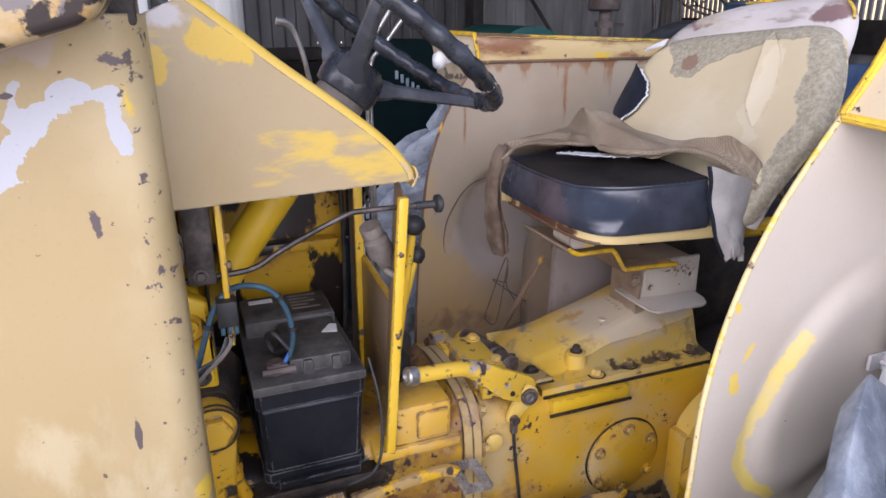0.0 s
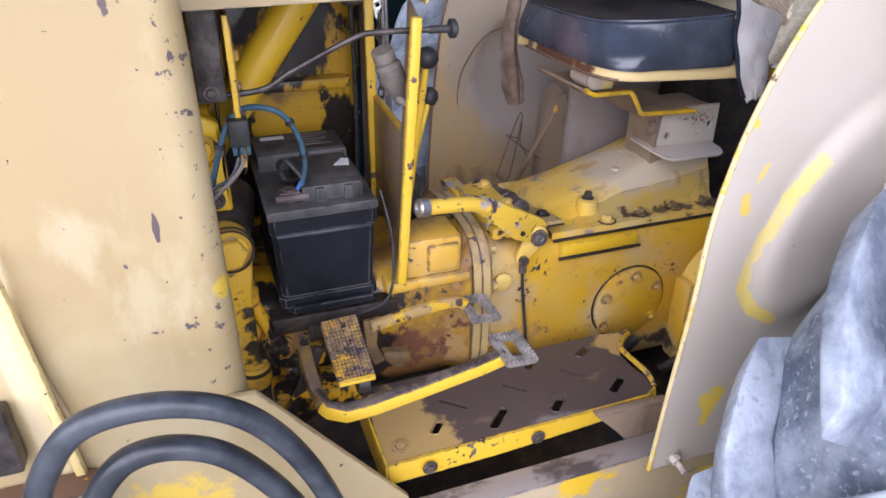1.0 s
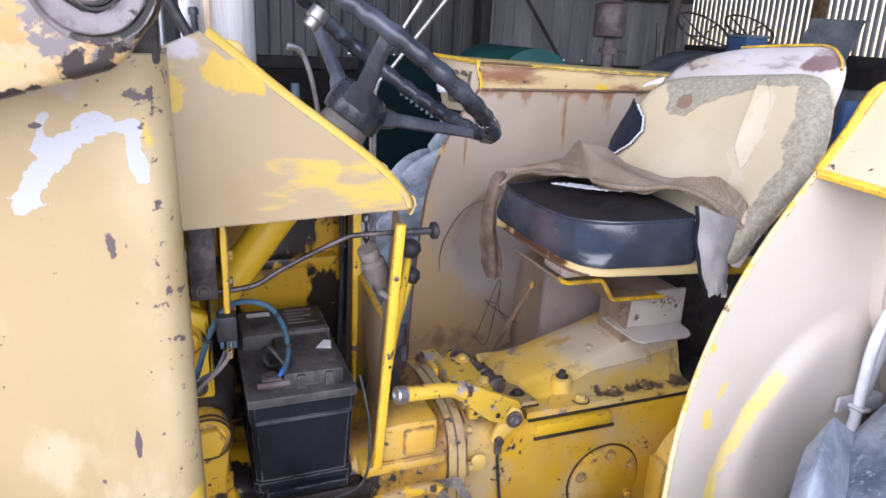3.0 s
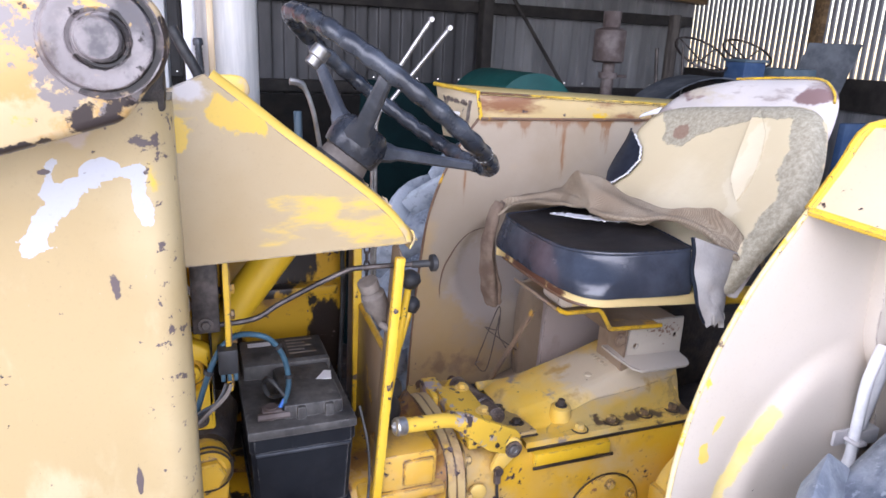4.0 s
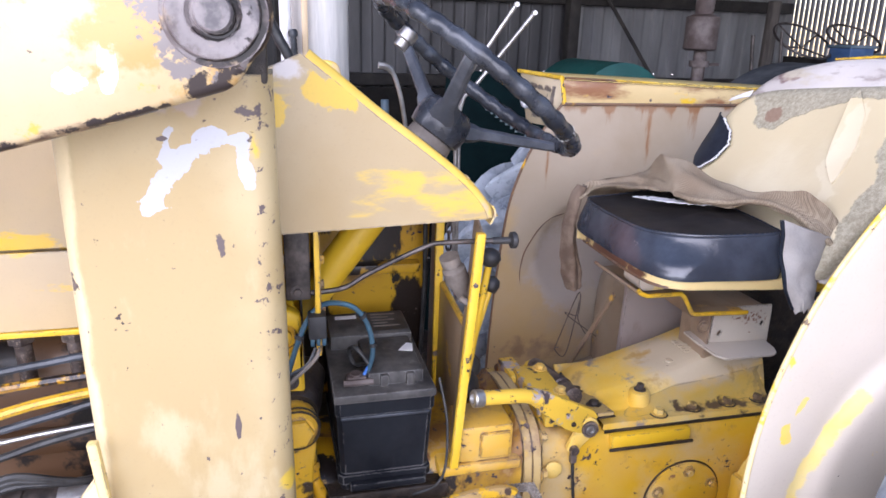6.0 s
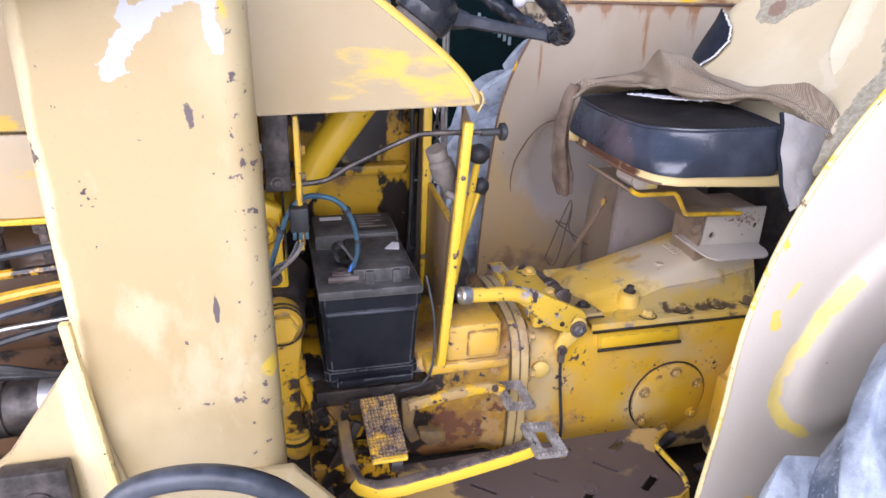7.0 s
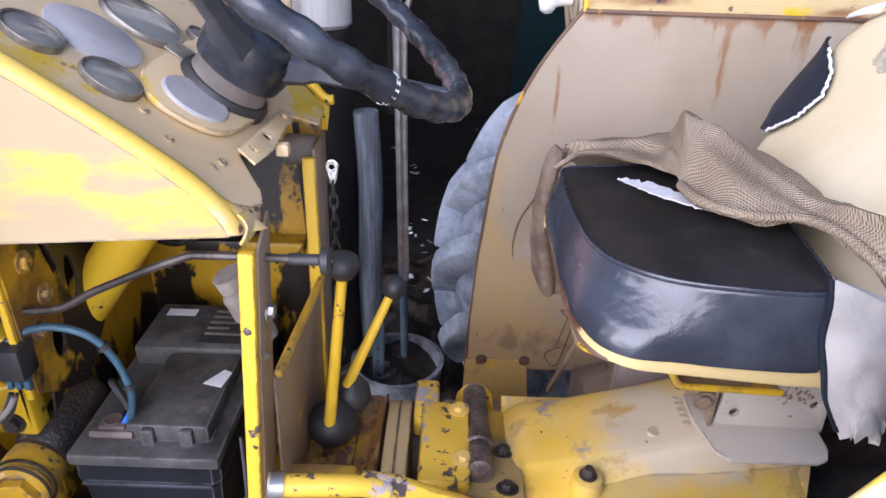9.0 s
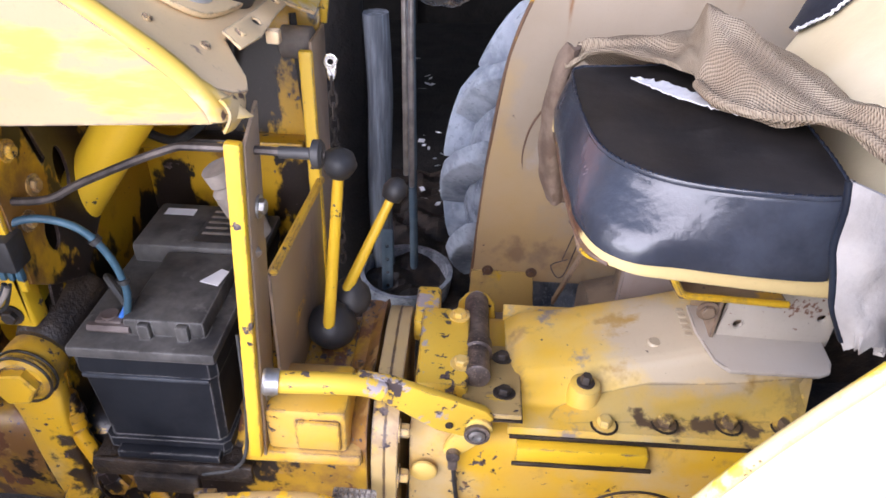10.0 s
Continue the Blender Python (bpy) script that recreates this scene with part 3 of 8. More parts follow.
mat_dash = paint("dusty_dash_paint", (0.76, 0.54, 0.27), (0.80, 0.62, 0.38), [((0.78, 0.50, 0.03), 8, 0.60, 0.68, [(((0.07, 0.88, 1.42), (0.32, 0.92, 1.24)), 0.05, 0.25), ((0.33, 1.3, 1.22), (0.06, 0.1, 0.06), 0.3)], (1, 1, 1)), ((0.30, 0.20, 0.14), 30, 0.66, 0.70, [((0.32, 0.95, 1.24), (0.05, 0.08, 0.05), 0.15)], (1, 1, 1))], dusty=0.25, dust=(0.66, 0.56, 0.48))


def hessian():
    n = Nodes("hessian_cloth")
    w1 = n.n("ShaderNodeTexWave", Scale=112.0, Distortion=1.2, Detail=2.0)
    w2 = n.n("ShaderNodeTexWave", Scale=112.0, Distortion=1.2, Detail=2.0)
    w1.bands_direction, w2.bands_direction = "X", "Y"
    mp = n.n("ShaderNodeMapping", Rotation=(0.4, 0.3, 0.75))
    n.l(n.co, mp.inputs["Vector"])
    n.l(mp.outputs["Vector"], w1.inputs["Vector"]), n.l(mp.outputs["Vector"], w2.inputs["Vector"])
    w = n.math("ADD", n.math("MULTIPLY", w1.outputs["Fac"], 0.5), n.math("MULTIPLY", w2.outputs["Fac"], 0.5))
    c = n.mix(n.step(n.noise(9, 5, 0.6), 0.35, 0.7), (0.37, 0.285, 0.20), (0.50, 0.41, 0.30))
    c = n.mix(n.step(w, 0.15, 0.75), n.mix(0.48, c, (0.12, 0.082, 0.055)), c)
    return n.done(c, 0.95, 0.0, n.math("ADD", n.math("MULTIPLY", w, 0.9), n.math("MULTIPLY", n.noise(60, 4), 1.0)), 0.0022, 0.1)


mat_hessian = hessian()


def cover_foam():
    """The backrest: cream lining, grey mildewed foam where it is torn, stains, a fold's crease shade and lit side
    painted in.
    """
    n = Nodes("torn_cream_lining")
    c = n.mix(n.step(n.noise(5, 4, 0.5), 0.4, 0.65), (0.65, 0.545, 0.345), (0.71, 0.62, 0.43))
    grey = n.mix(n.step(n.noise(120, 6, 0.75), 0.32, 0.68), (0.30, 0.265, 0.185), (0.50, 0.45, 0.335))
    def at(y, z):
        return (0.975 - 0.012 * ((y - 1.15) / 0.27) ** 2 + 0.60 * (z - 1.15), y, z)
    torn = n.near((1.10, 1.235, 1.385), (0.3, 0.11, 0.05))
    for p, q, r in ((at(1.31, 1.375), at(1.241, 1.31), 0.075), (at(1.241, 1.31), at(1.197, 1.34), 0.075), (at(1.197, 1.34), at(1.06, 1.385), 0.06), (at(1.06, 1.385), at(0.97, 1.385), 0.05)):
        torn = n.math("MAXIMUM", torn, n.seg(p, q, r))
    rim = [at(0.955, 1.385), at(0.893, 1.31), at(0.862, 1.22), at(0.866, 1.12), at(0.90, 1.04)]
    for p, q, r in zip(rim, rim[1:], (0.065, 0.080, 0.080, 0.080)):
        torn = n.math("MAXIMUM", torn, n.seg(p, q, r))
    v = n.math("ADD", n.math("ADD", n.math("MULTIPLY", n.noise(20, 6, 0.65), 0.5), 0.25), n.math("MULTIPLY", torn, 0.7))
    c = n.mix(n.step(v, 0.77, 0.82), c, grey)
    st = n.math("ADD", n.noise(22, 6, 0.65), n.math("MULTIPLY", n.near((1.06, 1.24, 1.30), (0.2, 0.04, 0.022)), 0.7))
    c = n.mix(n.math("MULTIPLY", n.step(st, 0.72, 0.8), 0.8), c, (0.27, 0.16, 0.11))
    st = n.math("ADD", n.noise(30, 6, 0.65), n.math("MULTIPLY", n.seg((1.09, 1.075, 1.36), (1.07, 1.07, 1.32), 0.010), 0.6))
    c = n.mix(n.step(st, 0.78, 0.82), c, (0.26, 0.16, 0.08))
    # Brown line painted for the shade in the peeled fold's crease.
    st = n.math("ADD", n.math("MULTIPLY", n.noise(40, 5), 0.4), n.math("MULTIPLY", n.seg((1.085, 1.065, 1.335), (1.022, 1.018, 1.23), 0.006), 0.6))
    c = n.mix(n.step(st, 0.45, 0.6), c, (0.36, 0.27, 0.14))
    # Paler band painted beside it for the side of the fold that is lit.
    pale = n.math("ADD", n.noise(14, 5), n.math("MULTIPLY", n.seg((1.08, 1.03, 1.33), (1.0, 0.985, 1.19), 0.045), 0.5))
    c = n.mix(n.math("MULTIPLY", n.step(pale, 0.70, 0.78), 0.45), c, (0.78, 0.70, 0.52))
    h = n.math("SUBTRACT", n.noise(18, 5), n.math("MULTIPLY", n.step(v, 0.78, 0.81), 0.9))
    return n.done(c, 0.65, 0.0, h, 0.0016, 0.3)


mat_lining = cover_foam()


# ---- shapes ----
def spline(pts, k=6, closed=False):
    """A smooth line through the points."""
    p = [Vector(q) for q in pts]
    n, out = len(p), []
    for i in range(n if closed else n - 1):
        a, b, c, d = (p[(i + j) % n] if closed else p[min(max(i + j, 0), n - 1)] for j in (-1, 0, 1, 2))
        for s in range(k):
            t = s / k
            out.append(0.5 * (2 * b + (c - a) * t + (2 * a - 5 * b + 4 * c - d) * t * t + (3 * b - a - 3 * c + d) * t ** 3))
    return out if closed else out + [p[-1]]


def frame_of(d):
    d = Vector(d).normalized()
    u = d.orthogonal().normalized() if abs(d.z) > 0.95 else Vector((0, 0, 1)).cross(d).normalized()
    return u, d.cross(u).normalized(), d


def add_tube(bm, pts, r, n=10, closed=False):
    pts = [Vector(p) for p in pts]
    m, rings, u = len(pts), [], None
    for i, p in enumerate(pts):
        d = (pts[(i + 1) % m] - pts[i - 1]) if closed else (pts[min(i + 1, m - 1)] - pts[max(i - 1, 0)])
        d.normalize()
        u = frame_of(d)[0] if u is None else (u - d * u.dot(d)).normalized()
        v = d.cross(u)
        rr = r[i] if isinstance(r, (list, tuple)) else r
        rings.append([bm.verts.new(p + rr * (math.cos(2 * math.pi * j / n) * u + math.sin(2 * math.pi * j / n) * v)) for j in range(n)])
    for i in range(m if closed else m - 1):
        a, b = rings[i], rings[(i + 1) % m]
        for j in range(n):
            bm.faces.new((a[j], a[(j + 1) % n], b[(j + 1) % n], b[j]))
    if not closed:
        bm.faces.new(rings[0][::-1]), bm.faces.new(rings[-1])
    return bm


def tube(pts, r, n=10, closed=False):
    return add_tube(bmesh.new(), pts, r, n, closed)


def add_lathe(bm, profile, origin, axis, n=24):
    """profile: (distance along the axis, radius) from one end to the other."""
    u, v, d = frame_of(axis)
    o, rings = Vector(origin), []
    for h, r in profile:
        rings.append([bm.verts.new(o + h * d + max(r, 0.0002) * (math.cos(2 * math.pi * j / n) * u + math.sin(2 * math.pi * j / n) * v)) for j in range(n)])
    for a, b in zip(rings, rings[1:]):
        for j in range(n):
            bm.faces.new((a[j], a[(j + 1) % n], b[(j + 1) % n], b[j]))
    bm.faces.new(rings[0][::-1]), bm.faces.new(rings[-1])
    return bm


def lathe(profile, origin, axis, n=24):
    return add_lathe(bmesh.new(), profile, origin, axis, n)


def rod(a, b, r, n=12, bevel=0.0):
    a, b = Vector(a), Vector(b)
    h = (b - a).length
    e = bevel or r * 0.12
    return lathe([(0, r - e), (e, r), (h - e, r), (h, r - e)], a, b - a, n)


def add_bolt(bm, p, d, r=0.008, h=0.007, washer=True):
    u, v, d = frame_of(d)
    p = Vector(p)
    if washer:
        add_lathe(bm, [(0, r * 1.55), (0.002, r * 1.55), (0.0021, r * 0.9)], p, d, 14)
    add_lathe(bm, [(0.002, r), (0.002 + h * 0.8, r), (0.002 + h, r * 0.82)], p, d, 6)
    return bm


def bolts(spots, d, r=0.008, h=0.007):
    return [add_bolt(bmesh.new(), p, d, r, h) for p in spots]


def box(x0, x1, y0, y1, z0, z1, bevel=0.003, m=None, seg=2):
    bm = bmesh.new()
    bmesh.ops.create_cube(bm, size=1.0, matrix=Matrix.LocRotScale(((x0 + x1) / 2, (y0 + y1) / 2, (z0 + z1) / 2), None, (x1 - x0, y1 - y0, z1 - z0)))
    if bevel:
        bmesh.ops.bevel(bm, geom=bm.edges[:], offset=bevel, segments=seg, profile=0.5, affect="EDGES")
    if m is not None:
        bmesh.ops.transform(bm, matrix=m, verts=bm.verts[:])
    return bm


def slab(outline, thick, bevel=0.0, holes=()):
    """A plate: a flat outline of 3D points, given depth along the vector thick, with holes through it."""
    bm = bmesh.new()
    loops = [[bm.verts.new(p) for p in loop] for loop in (outline, *holes)]
    if holes:
        edges = [bm.edges.new((loop[i - 1], loop[i])) for loop in loops for i in range(len(loop))]
        bmesh.ops.triangle_fill(bm, edges=edges, use_beauty=True)
    else:
        bm.faces.new(loops[0])
    got = bmesh.ops.extrude_face_region(bm, geom=bm.faces[:])
    bmesh.ops.translate(bm, vec=Vector(thick), verts=[v for v in got["geom"] if isinstance(v, bmesh.types.BMVert)])
    bmesh.ops.recalc_face_normals(bm, faces=bm.faces[:])
    if bevel:
        sharp = [e for e in bm.edges if len(e.link_faces) == 2 and e.calc_face_angle(0) > 0.6]
        bmesh.ops.bevel(bm, geom=sharp, offset=bevel, segments=2, profile=0.5, affect="EDGES")
    return bm


def sheet(f, nu, nv, thick=0.0, closed=False):
    """A bent sheet: f(u, v) for u, v in 0..1, with a back at a distance along its normals."""
    bm = bmesh.new()
    g = [[bm.verts.new(f(i / nu, j / nv)) for j in range(nv + 1)] for i in range(nu + (0 if closed else 1))]
    for i in range(nu):
        for j in range(nv):
            k = (i + 1) % nu if closed else i + 1
            bm.faces.new((g[i][j], g[k][j], g[k][j + 1], g[i][j + 1]))
    if thick:
        bmesh.ops.recalc_face_normals(bm, faces=bm.faces[:])
        bmesh.ops.solidify(bm, geom=bm.faces[:], thickness=thick)
    return bm


def loft(sections, n=28):
    """A casting along x: (x, y centre, z centre, half width, half height, squareness)."""
    bm, rings = bmesh.new(), []
    for x, yc, zc, hw, hh, p in sections:
        ring = []
        for j in range(n):
            a = 2 * math.pi * (j + 0.5) / n
            c, s = math.cos(a), math.sin(a)
            ring.append(bm.verts.new((x, yc + hw * math.copysign(abs(c) ** (2 / p), c), zc + hh * math.copysign(abs(s) ** (2 / p), s))))
        rings.append(ring)
    for a, b in zip(rings, rings[1:]):
        for j in range(n):
            bm.faces.new((a[j], a[(j + 1) % n], b[(j + 1) % n], b[j]))
    bm.faces.new(rings[0][::-1]), bm.faces.new(rings[-1])
    bmesh.ops.recalc_face_normals(bm, faces=bm.faces[:])
    return bm


def bar(pts, w, h):
    """A flat bar bent along the points, w wide (along y) and h deep."""
    pts = [Vector(p) for p in pts]
    bm, rings = bmesh.new(), []
    for i, p in enumerate(pts):
        d = (pts[min(i + 1, len(pts) - 1)] - pts[max(i - 1, 0)]).normalized()
        s = Vector((0, 1, 0)) if abs(d.y) < 0.9 else Vector((1, 0, 0))
        s = (s - d * s.dot(d)).normalized()
        up = s.cross(d)
        rings.append([bm.verts.new(p + s * w / 2 * i_ + up * h / 2 * j_) for i_, j_ in ((-1, -1), (1, -1), (1, 1), (-1, 1))])
    for a, b in zip(rings, rings[1:]):
        for j in range(4):
            bm.faces.new((a[j], a[(j + 1) % 4], b[(j + 1) % 4], b[j]))
    bm.faces.new(rings[0][::-1]), bm.faces.new(rings[-1])
    bmesh.ops.recalc_face_normals(bm, faces=bm.faces[:])
    bmesh.ops.bevel(bm, geom=[e for e in bm.edges if e.calc_face_angle(0) > 1.0], offset=min(w, h) * 0.18, segments=2, profile=0.5, affect="EDGES")
    return bm


def join(*bms):
    out = bmesh.new()
    for b in bms:
        me = bpy.data.meshes.new("tmp")
        b.to_mesh(me)
        out.from_mesh(me)
        bpy.data.meshes.remove(me)
        b.free()
    return out


def mesh_of(name, bm, material, angle=38):
    bmesh.ops.recalc_face_normals(bm, faces=bm.faces[:])
    lim = radians(angle)
    for f in bm.faces:
        f.smooth = True
    for e in bm.edges:
        e.smooth = len(e.link_faces) == 2 and e.calc_face_angle(0) < lim
    me = bpy.data.meshes.new(name)
    bm.to_mesh(me)
    bm.free()
    me.materials.append(material)
    return me


def part(name, bm, material, parent, label="", angle=38):
    if isinstance(bm, list):
        return [part(name, b, material, parent, label, angle) for b in bm]
    ob = new(name, mesh_of(name, bm, material, angle))
    ob.parent = parent
    ob.matrix_parent_inverse = parent.matrix_world.inverted()
    return tagged(ob, label)


def thing(name, bm, material, label, category, group="", kind="", angle=38):
    return tagged(new(name, mesh_of(name, bm, material, angle)), label, category, group, kind)


def group_of(name, at, label, category, group="", kind=""):
    ob = new(name)
    ob.empty_display_size = 0.1
    ob.matrix_world = Matrix.Translation(at)
    return tagged(ob, label, category, group, kind)


def circle(c, r, n=20, ax="y", ry=None, a0=0.0):
    """Points of a circle or ellipse in the plane square to one axis."""
    ry = ry or r
    out = []
    for j in range(n):
        a = 2 * math.pi * j / n + a0
        p, q = r * math.cos(a), ry * math.sin(a)
        out.append({"y": (c[0] + p, c[1], c[2] + q), "z": (c[0] + p, c[1] + q, c[2]), "x": (c[0], c[1] + p, c[2] + q)}[ax])
    return out


# ---- the shed ----
GX0, GX1, GY0, GY1 = -5.0, 4.7, -2.2, 5.6
ground = thing("ground", sheet(lambda u, v: (-60 + 120 * u, -60 + 120 * v, 0.0), 24, 24), mat_bounce_ground, "pale unseen ground that bounces light onto the tractor", "ground", kind="structure")
# The earth floor starts here, leaving the pale bounce ground before it.
FY0 = 0.42
floor = thing("floor", sheet(lambda u, v: (GX0 + (GX1 - GX0) * u, FY0 + (GY1 - FY0) * v, 0.012 + 0.02 * noise.noise((u * 40, v * 40, 0))), 90, 90), mat_near_black, "uneven earth floor, coloured near black for the shed's shade", "floor", kind="structure")


def ribbed(x0, x1, z0, z1, y, pitch=0.19, hole_rows=()):
    """Iron cladding with trapezoid ribs and rows of open nail holes."""
    step = 0.01
    nx = int((x1 - x0) / step)
    zs = sorted({z0, z1, *(h for h in hole_rows), *(h + 0.011 for h in hole_rows)})
    bm = bmesh.new()

    def prof(x):
        f = (x / pitch) % 1.0
        return 0.022 * max(0.0, min(1.0, 4.2 - abs(f - 0.5) * 14))
    cols = [[bm.verts.new((x0 + i * step, y - prof(x0 + i * step), z)) for z in zs] for i in range(nx + 1)]
    for i in range(nx):
        for j in range(len(zs) - 1):
            if any(abs(zs[j] - h) < 1e-6 for h in hole_rows) and i % 19 == 7 and random.random() < 0.8:
                continue
            bm.faces.new((cols[i][j], cols[i + 1][j], cols[i + 1][j + 1], cols[i][j + 1]))
    return bm


# Back wall in two tones, paler to the right of this x.
SPLIT = 2.52
wall_back = thing("wall_back", ribbed(GX0, SPLIT, 0.0, 3.4, GY1, hole_rows=(1.17, 1.90)), mat_iron, "dull grey ribbed iron cladding with nail holes", "wall", kind="structure")
thing("wall_back_pale", ribbed(SPLIT - 0.02, GX1, 0.0, 3.4, GY1, hole_rows=(1.17,)), mat_paleiron, "pale ribbed iron cladding", "wall", kind="structure")
ROOF_Y = 1.7
roof = thing("ceiling", sheet(lambda u, v: (GX0 - 0.3 + 10.3 * u, ROOF_Y + (5.9 - ROOF_Y) * v, 2.85 + 0.3 * v + 0.02 * math.cos(u * 10.3 / 0.076 * 6.283)), 540, 2, 0.004), mat_roof, "corrugated iron shed roof", "ceiling", kind="structure")
wall_right = group_of("wall_right", (GX1, 2.0, 0), "wall of grey upright slats with daylight between them", "wall", kind="structure")
part("lower_boarding", box(GX1 - 0.01, GX1 + 0.03, -1.9, GY1, 0.0, 1.22, 0.002), mat_slat, wall_right)
slat_mesh = mesh_of("slat", box(-0.010, 0.010, -0.0165, 0.0165, 1.20, 2.02, 0.002, seg=1), mat_slat)
for i in range(152):
    s = new("slat", slat_mesh)
    s.parent = wall_right
    s.location = (0, -3.70 + 0.061 * i, 0)
    s.rotation_euler = (radians(-1.5), 0, 0)
for k, (y, z) in enumerate(((0.0, 2.03), (0.0, 1.16))):
    part("rail", box(GX1 - 0.06, GX1 - 0.014, -1.9, GY1 - 0.05, z - 0.03, z + 0.20, 0.004), mat_beam if k == 0 else mat_darkbeam, wall_right)
part("upper_boarding", box(GX1 - 0.01, GX1 + 0.03, -1.9, GY1, 2.1, 3.5, 0.002), mat_slat, wall_right)

# Near-black sheet added to give the lower back wall its deep shade.
thing("lower_shade_sheet", box(GX0 + 0.02, GX1 - 0.1, GY1 - 0.20, GY1 - 0.135, 0.0, 1.04, 0.004), mat_near_black, "near-black sheet added low on the back wall for its deep shade", "wall", kind="structure")
for z in (1.10, 1.77, 2.5):
    thing("girt", box(GX0 + 0.02, GX1 - 0.1, GY1 - 0.13, GY1 - 0.03, z - 0.045, z + 0.045, 0.005), mat_darkbeam, "dark timber wall rail across the iron", "wall rail", "wall rails", kind="structure")
for x in (2.43, 0.1, -2.3):
    thing("shed_post", box(x - 0.045, x + 0.045, GY1 - 0.26, GY1 - 0.14, 0, 3.3, 0.006), mat_darkbeam, "dark square timber shed post", "post", "shed posts", kind="structure")
thing("brace", rod((2.60, GY1 - 0.2, 1.95), (3.30, GY1 - 0.2, 1.05), 0.017, 8), mat_darkbeam, "dark diagonal timber wall brace", "brace", kind="structure")
thing("eaves_beam", slab([(2.2, GY1 - 0.3, 2.06), (GX1 - 0.1, GY1 - 0.3, 1.92), (GX1 - 0.1, GY1 - 0.3, 2.12), (2.2, GY1 - 0.3, 2.30)], (0, 0.12, 0), 0.008), mat_beam, "brown timber beam above the back wall", "beam", kind="structure")
for i, (y, z) in enumerate(((4.7, 2.13), (3.6, 2.25), (2.4, 2.4))):
    thing("rafter", box(1.6, GX1 - 0.07, y - 0.05, y + 0.05, z - 0.02, z + 0.2, 0.006), mat_beam, "brown sawn timber rafter", "rafter", "rafters", kind="structure")
thing("corner_post", rod((4.10, 5.1, 0), (4.10, 5.1, 1.80), 0.052, 16), mat_oldpost, "round dark corner post with a flat top", "post", kind="structure")
thing("corner_post", box(GX1 - 0.115, GX1 - 0.065, 4.02, 4.11, 0, 2.1, 0.006), mat_beam, "brown square post in front of the slats", "post", kind="structure")

# ---- the front loader on the tractor ----
loader = group_of("front_loader", (-0.1, 0.75, 0.0), "cream painted steel loader frame with worn patches", "loader")


def tower_post():
    """A pressed upright with a rolled edge on both sides, open at the back."""
    prof = [(-0.168, 0.83), (-0.186, 0.80)] + [(-0.168 - 0.030 * math.cos(a), 0.735 - 0.027 * math.sin(a)) for a in np.linspace(0.0, 1.45, 7)]
    prof += [(-0.10, 0.709), (-0.05, 0.709)] + [(-0.017 + 0.030 * math.sin(a), 0.739 - 0.030 * math.cos(a)) for a in np.linspace(0.0, 1.5, 7)] + [(0.013, 0.83)]

    def f(u, v):
        k = u * (len(prof) - 1)
        i = min(int(k), len(prof) - 2)
        x, y = (prof[i][j] + (prof[i + 1][j] - prof[i][j]) * (k - i) for j in (0, 1))
        z = 0.50 + 0.90 * v
        return (x - 0.012 * max(0.0, min(1.0, (-0.14 - x) / 0.03)) + 0.010 * (1 - v) * (1 if x > -0.08 else 0.5) + 0.0012 * noise.noise((x * 9, z * 6, 1)), y + 0.002 * noise.noise((x * 8, z * 5, 4)), z)
    return sheet(f, len(prof) - 1, 30, 0.006)


part("upright", tower_post(), mat_tower, loader, "cream upright with a torn white patch and chips", 50)
part("upright_back", box(-0.16, 0.0, 0.826, 0.834, 0.5, 1.36, 0.002), mat_tower, loader)
part("base_plate", slab([(-0.62, 0.70, 0.30), (0.02, 0.70, 0.30), (0.225, 0.70, 0.33), (0.225, 0.70, 0.495), (0.03, 0.70, 0.752), (-0.17, 0.70, 0.76), (-0.207, 0.70, 0.945), (-0.29, 0.70, 0.83), (-0.62, 0.70, 0.55)], (0, 0.012, 0), 0.003), mat_tower, loader, "cream gusset plate with yellow showing through")
part("rib", slab([(-0.207, 0.698, 1.0), (-0.195, 0.698, 1.0), (-0.165, 0.698, 0.60), (-0.177, 0.698, 0.60)], (0, -0.012, 0), 0.003), mat_pale_edge, loader)
part("side_rail", slab([(0.19, 0.66, 0.345), (1.7, 0.66, 0.255), (1.7, 0.66, 0.482), (0.19, 0.66, 0.482)], (0, 0.042, 0), 0.005), mat_rail, loader, "cream loader side rail with a greasy top edge")
part("rail_edge", box(0.215, 0.68, 0.659, 0.703, 0.4815, 0.4855, 0.001), mat_railtop, loader)
part("hole_ring", lathe([(0, 0.05), (0.006, 0.05), (0.006, 0.036), (0.001, 0.036)], (-0.08, 0.699, 0.492), (0, -1, 0), 28), mat_grease_shade, loader)
part("clamp", box(-0.30, -0.225, 0.672, 0.698, 0.735, 0.82, 0.004), mat_darksteel, loader, "dark steel clamp block")
part("clamp_bolt", bolts([(-0.262, 0.672, 0.775)], (0, -1, 0), 0.012, 0.008), mat_darksteel, loader)
part("lug", box(-0.35, -0.16, 0.655, 0.698, 0.655, 0.70, 0.006), mat_rustedge, loader, "rusty greased lug")

# the lift arm with its pin boss
ARM = 0.600
BOSS = (-0.034, ARM, 1.457)
arm_out = [(-0.9, 1.375), (-0.32, 1.452), (-0.108, 1.491), (-0.060, 1.501)] + [(BOSS[0] + 0.050 * math.cos(a), BOSS[2] + 0.0485 * math.sin(a)) for a in np.linspace(1.75, -0.85, 14)] + [(-0.020, 1.394), (-0.112, 1.366), (-0.205, 1.341), (-0.33, 1.308), (-0.9, 1.16)]
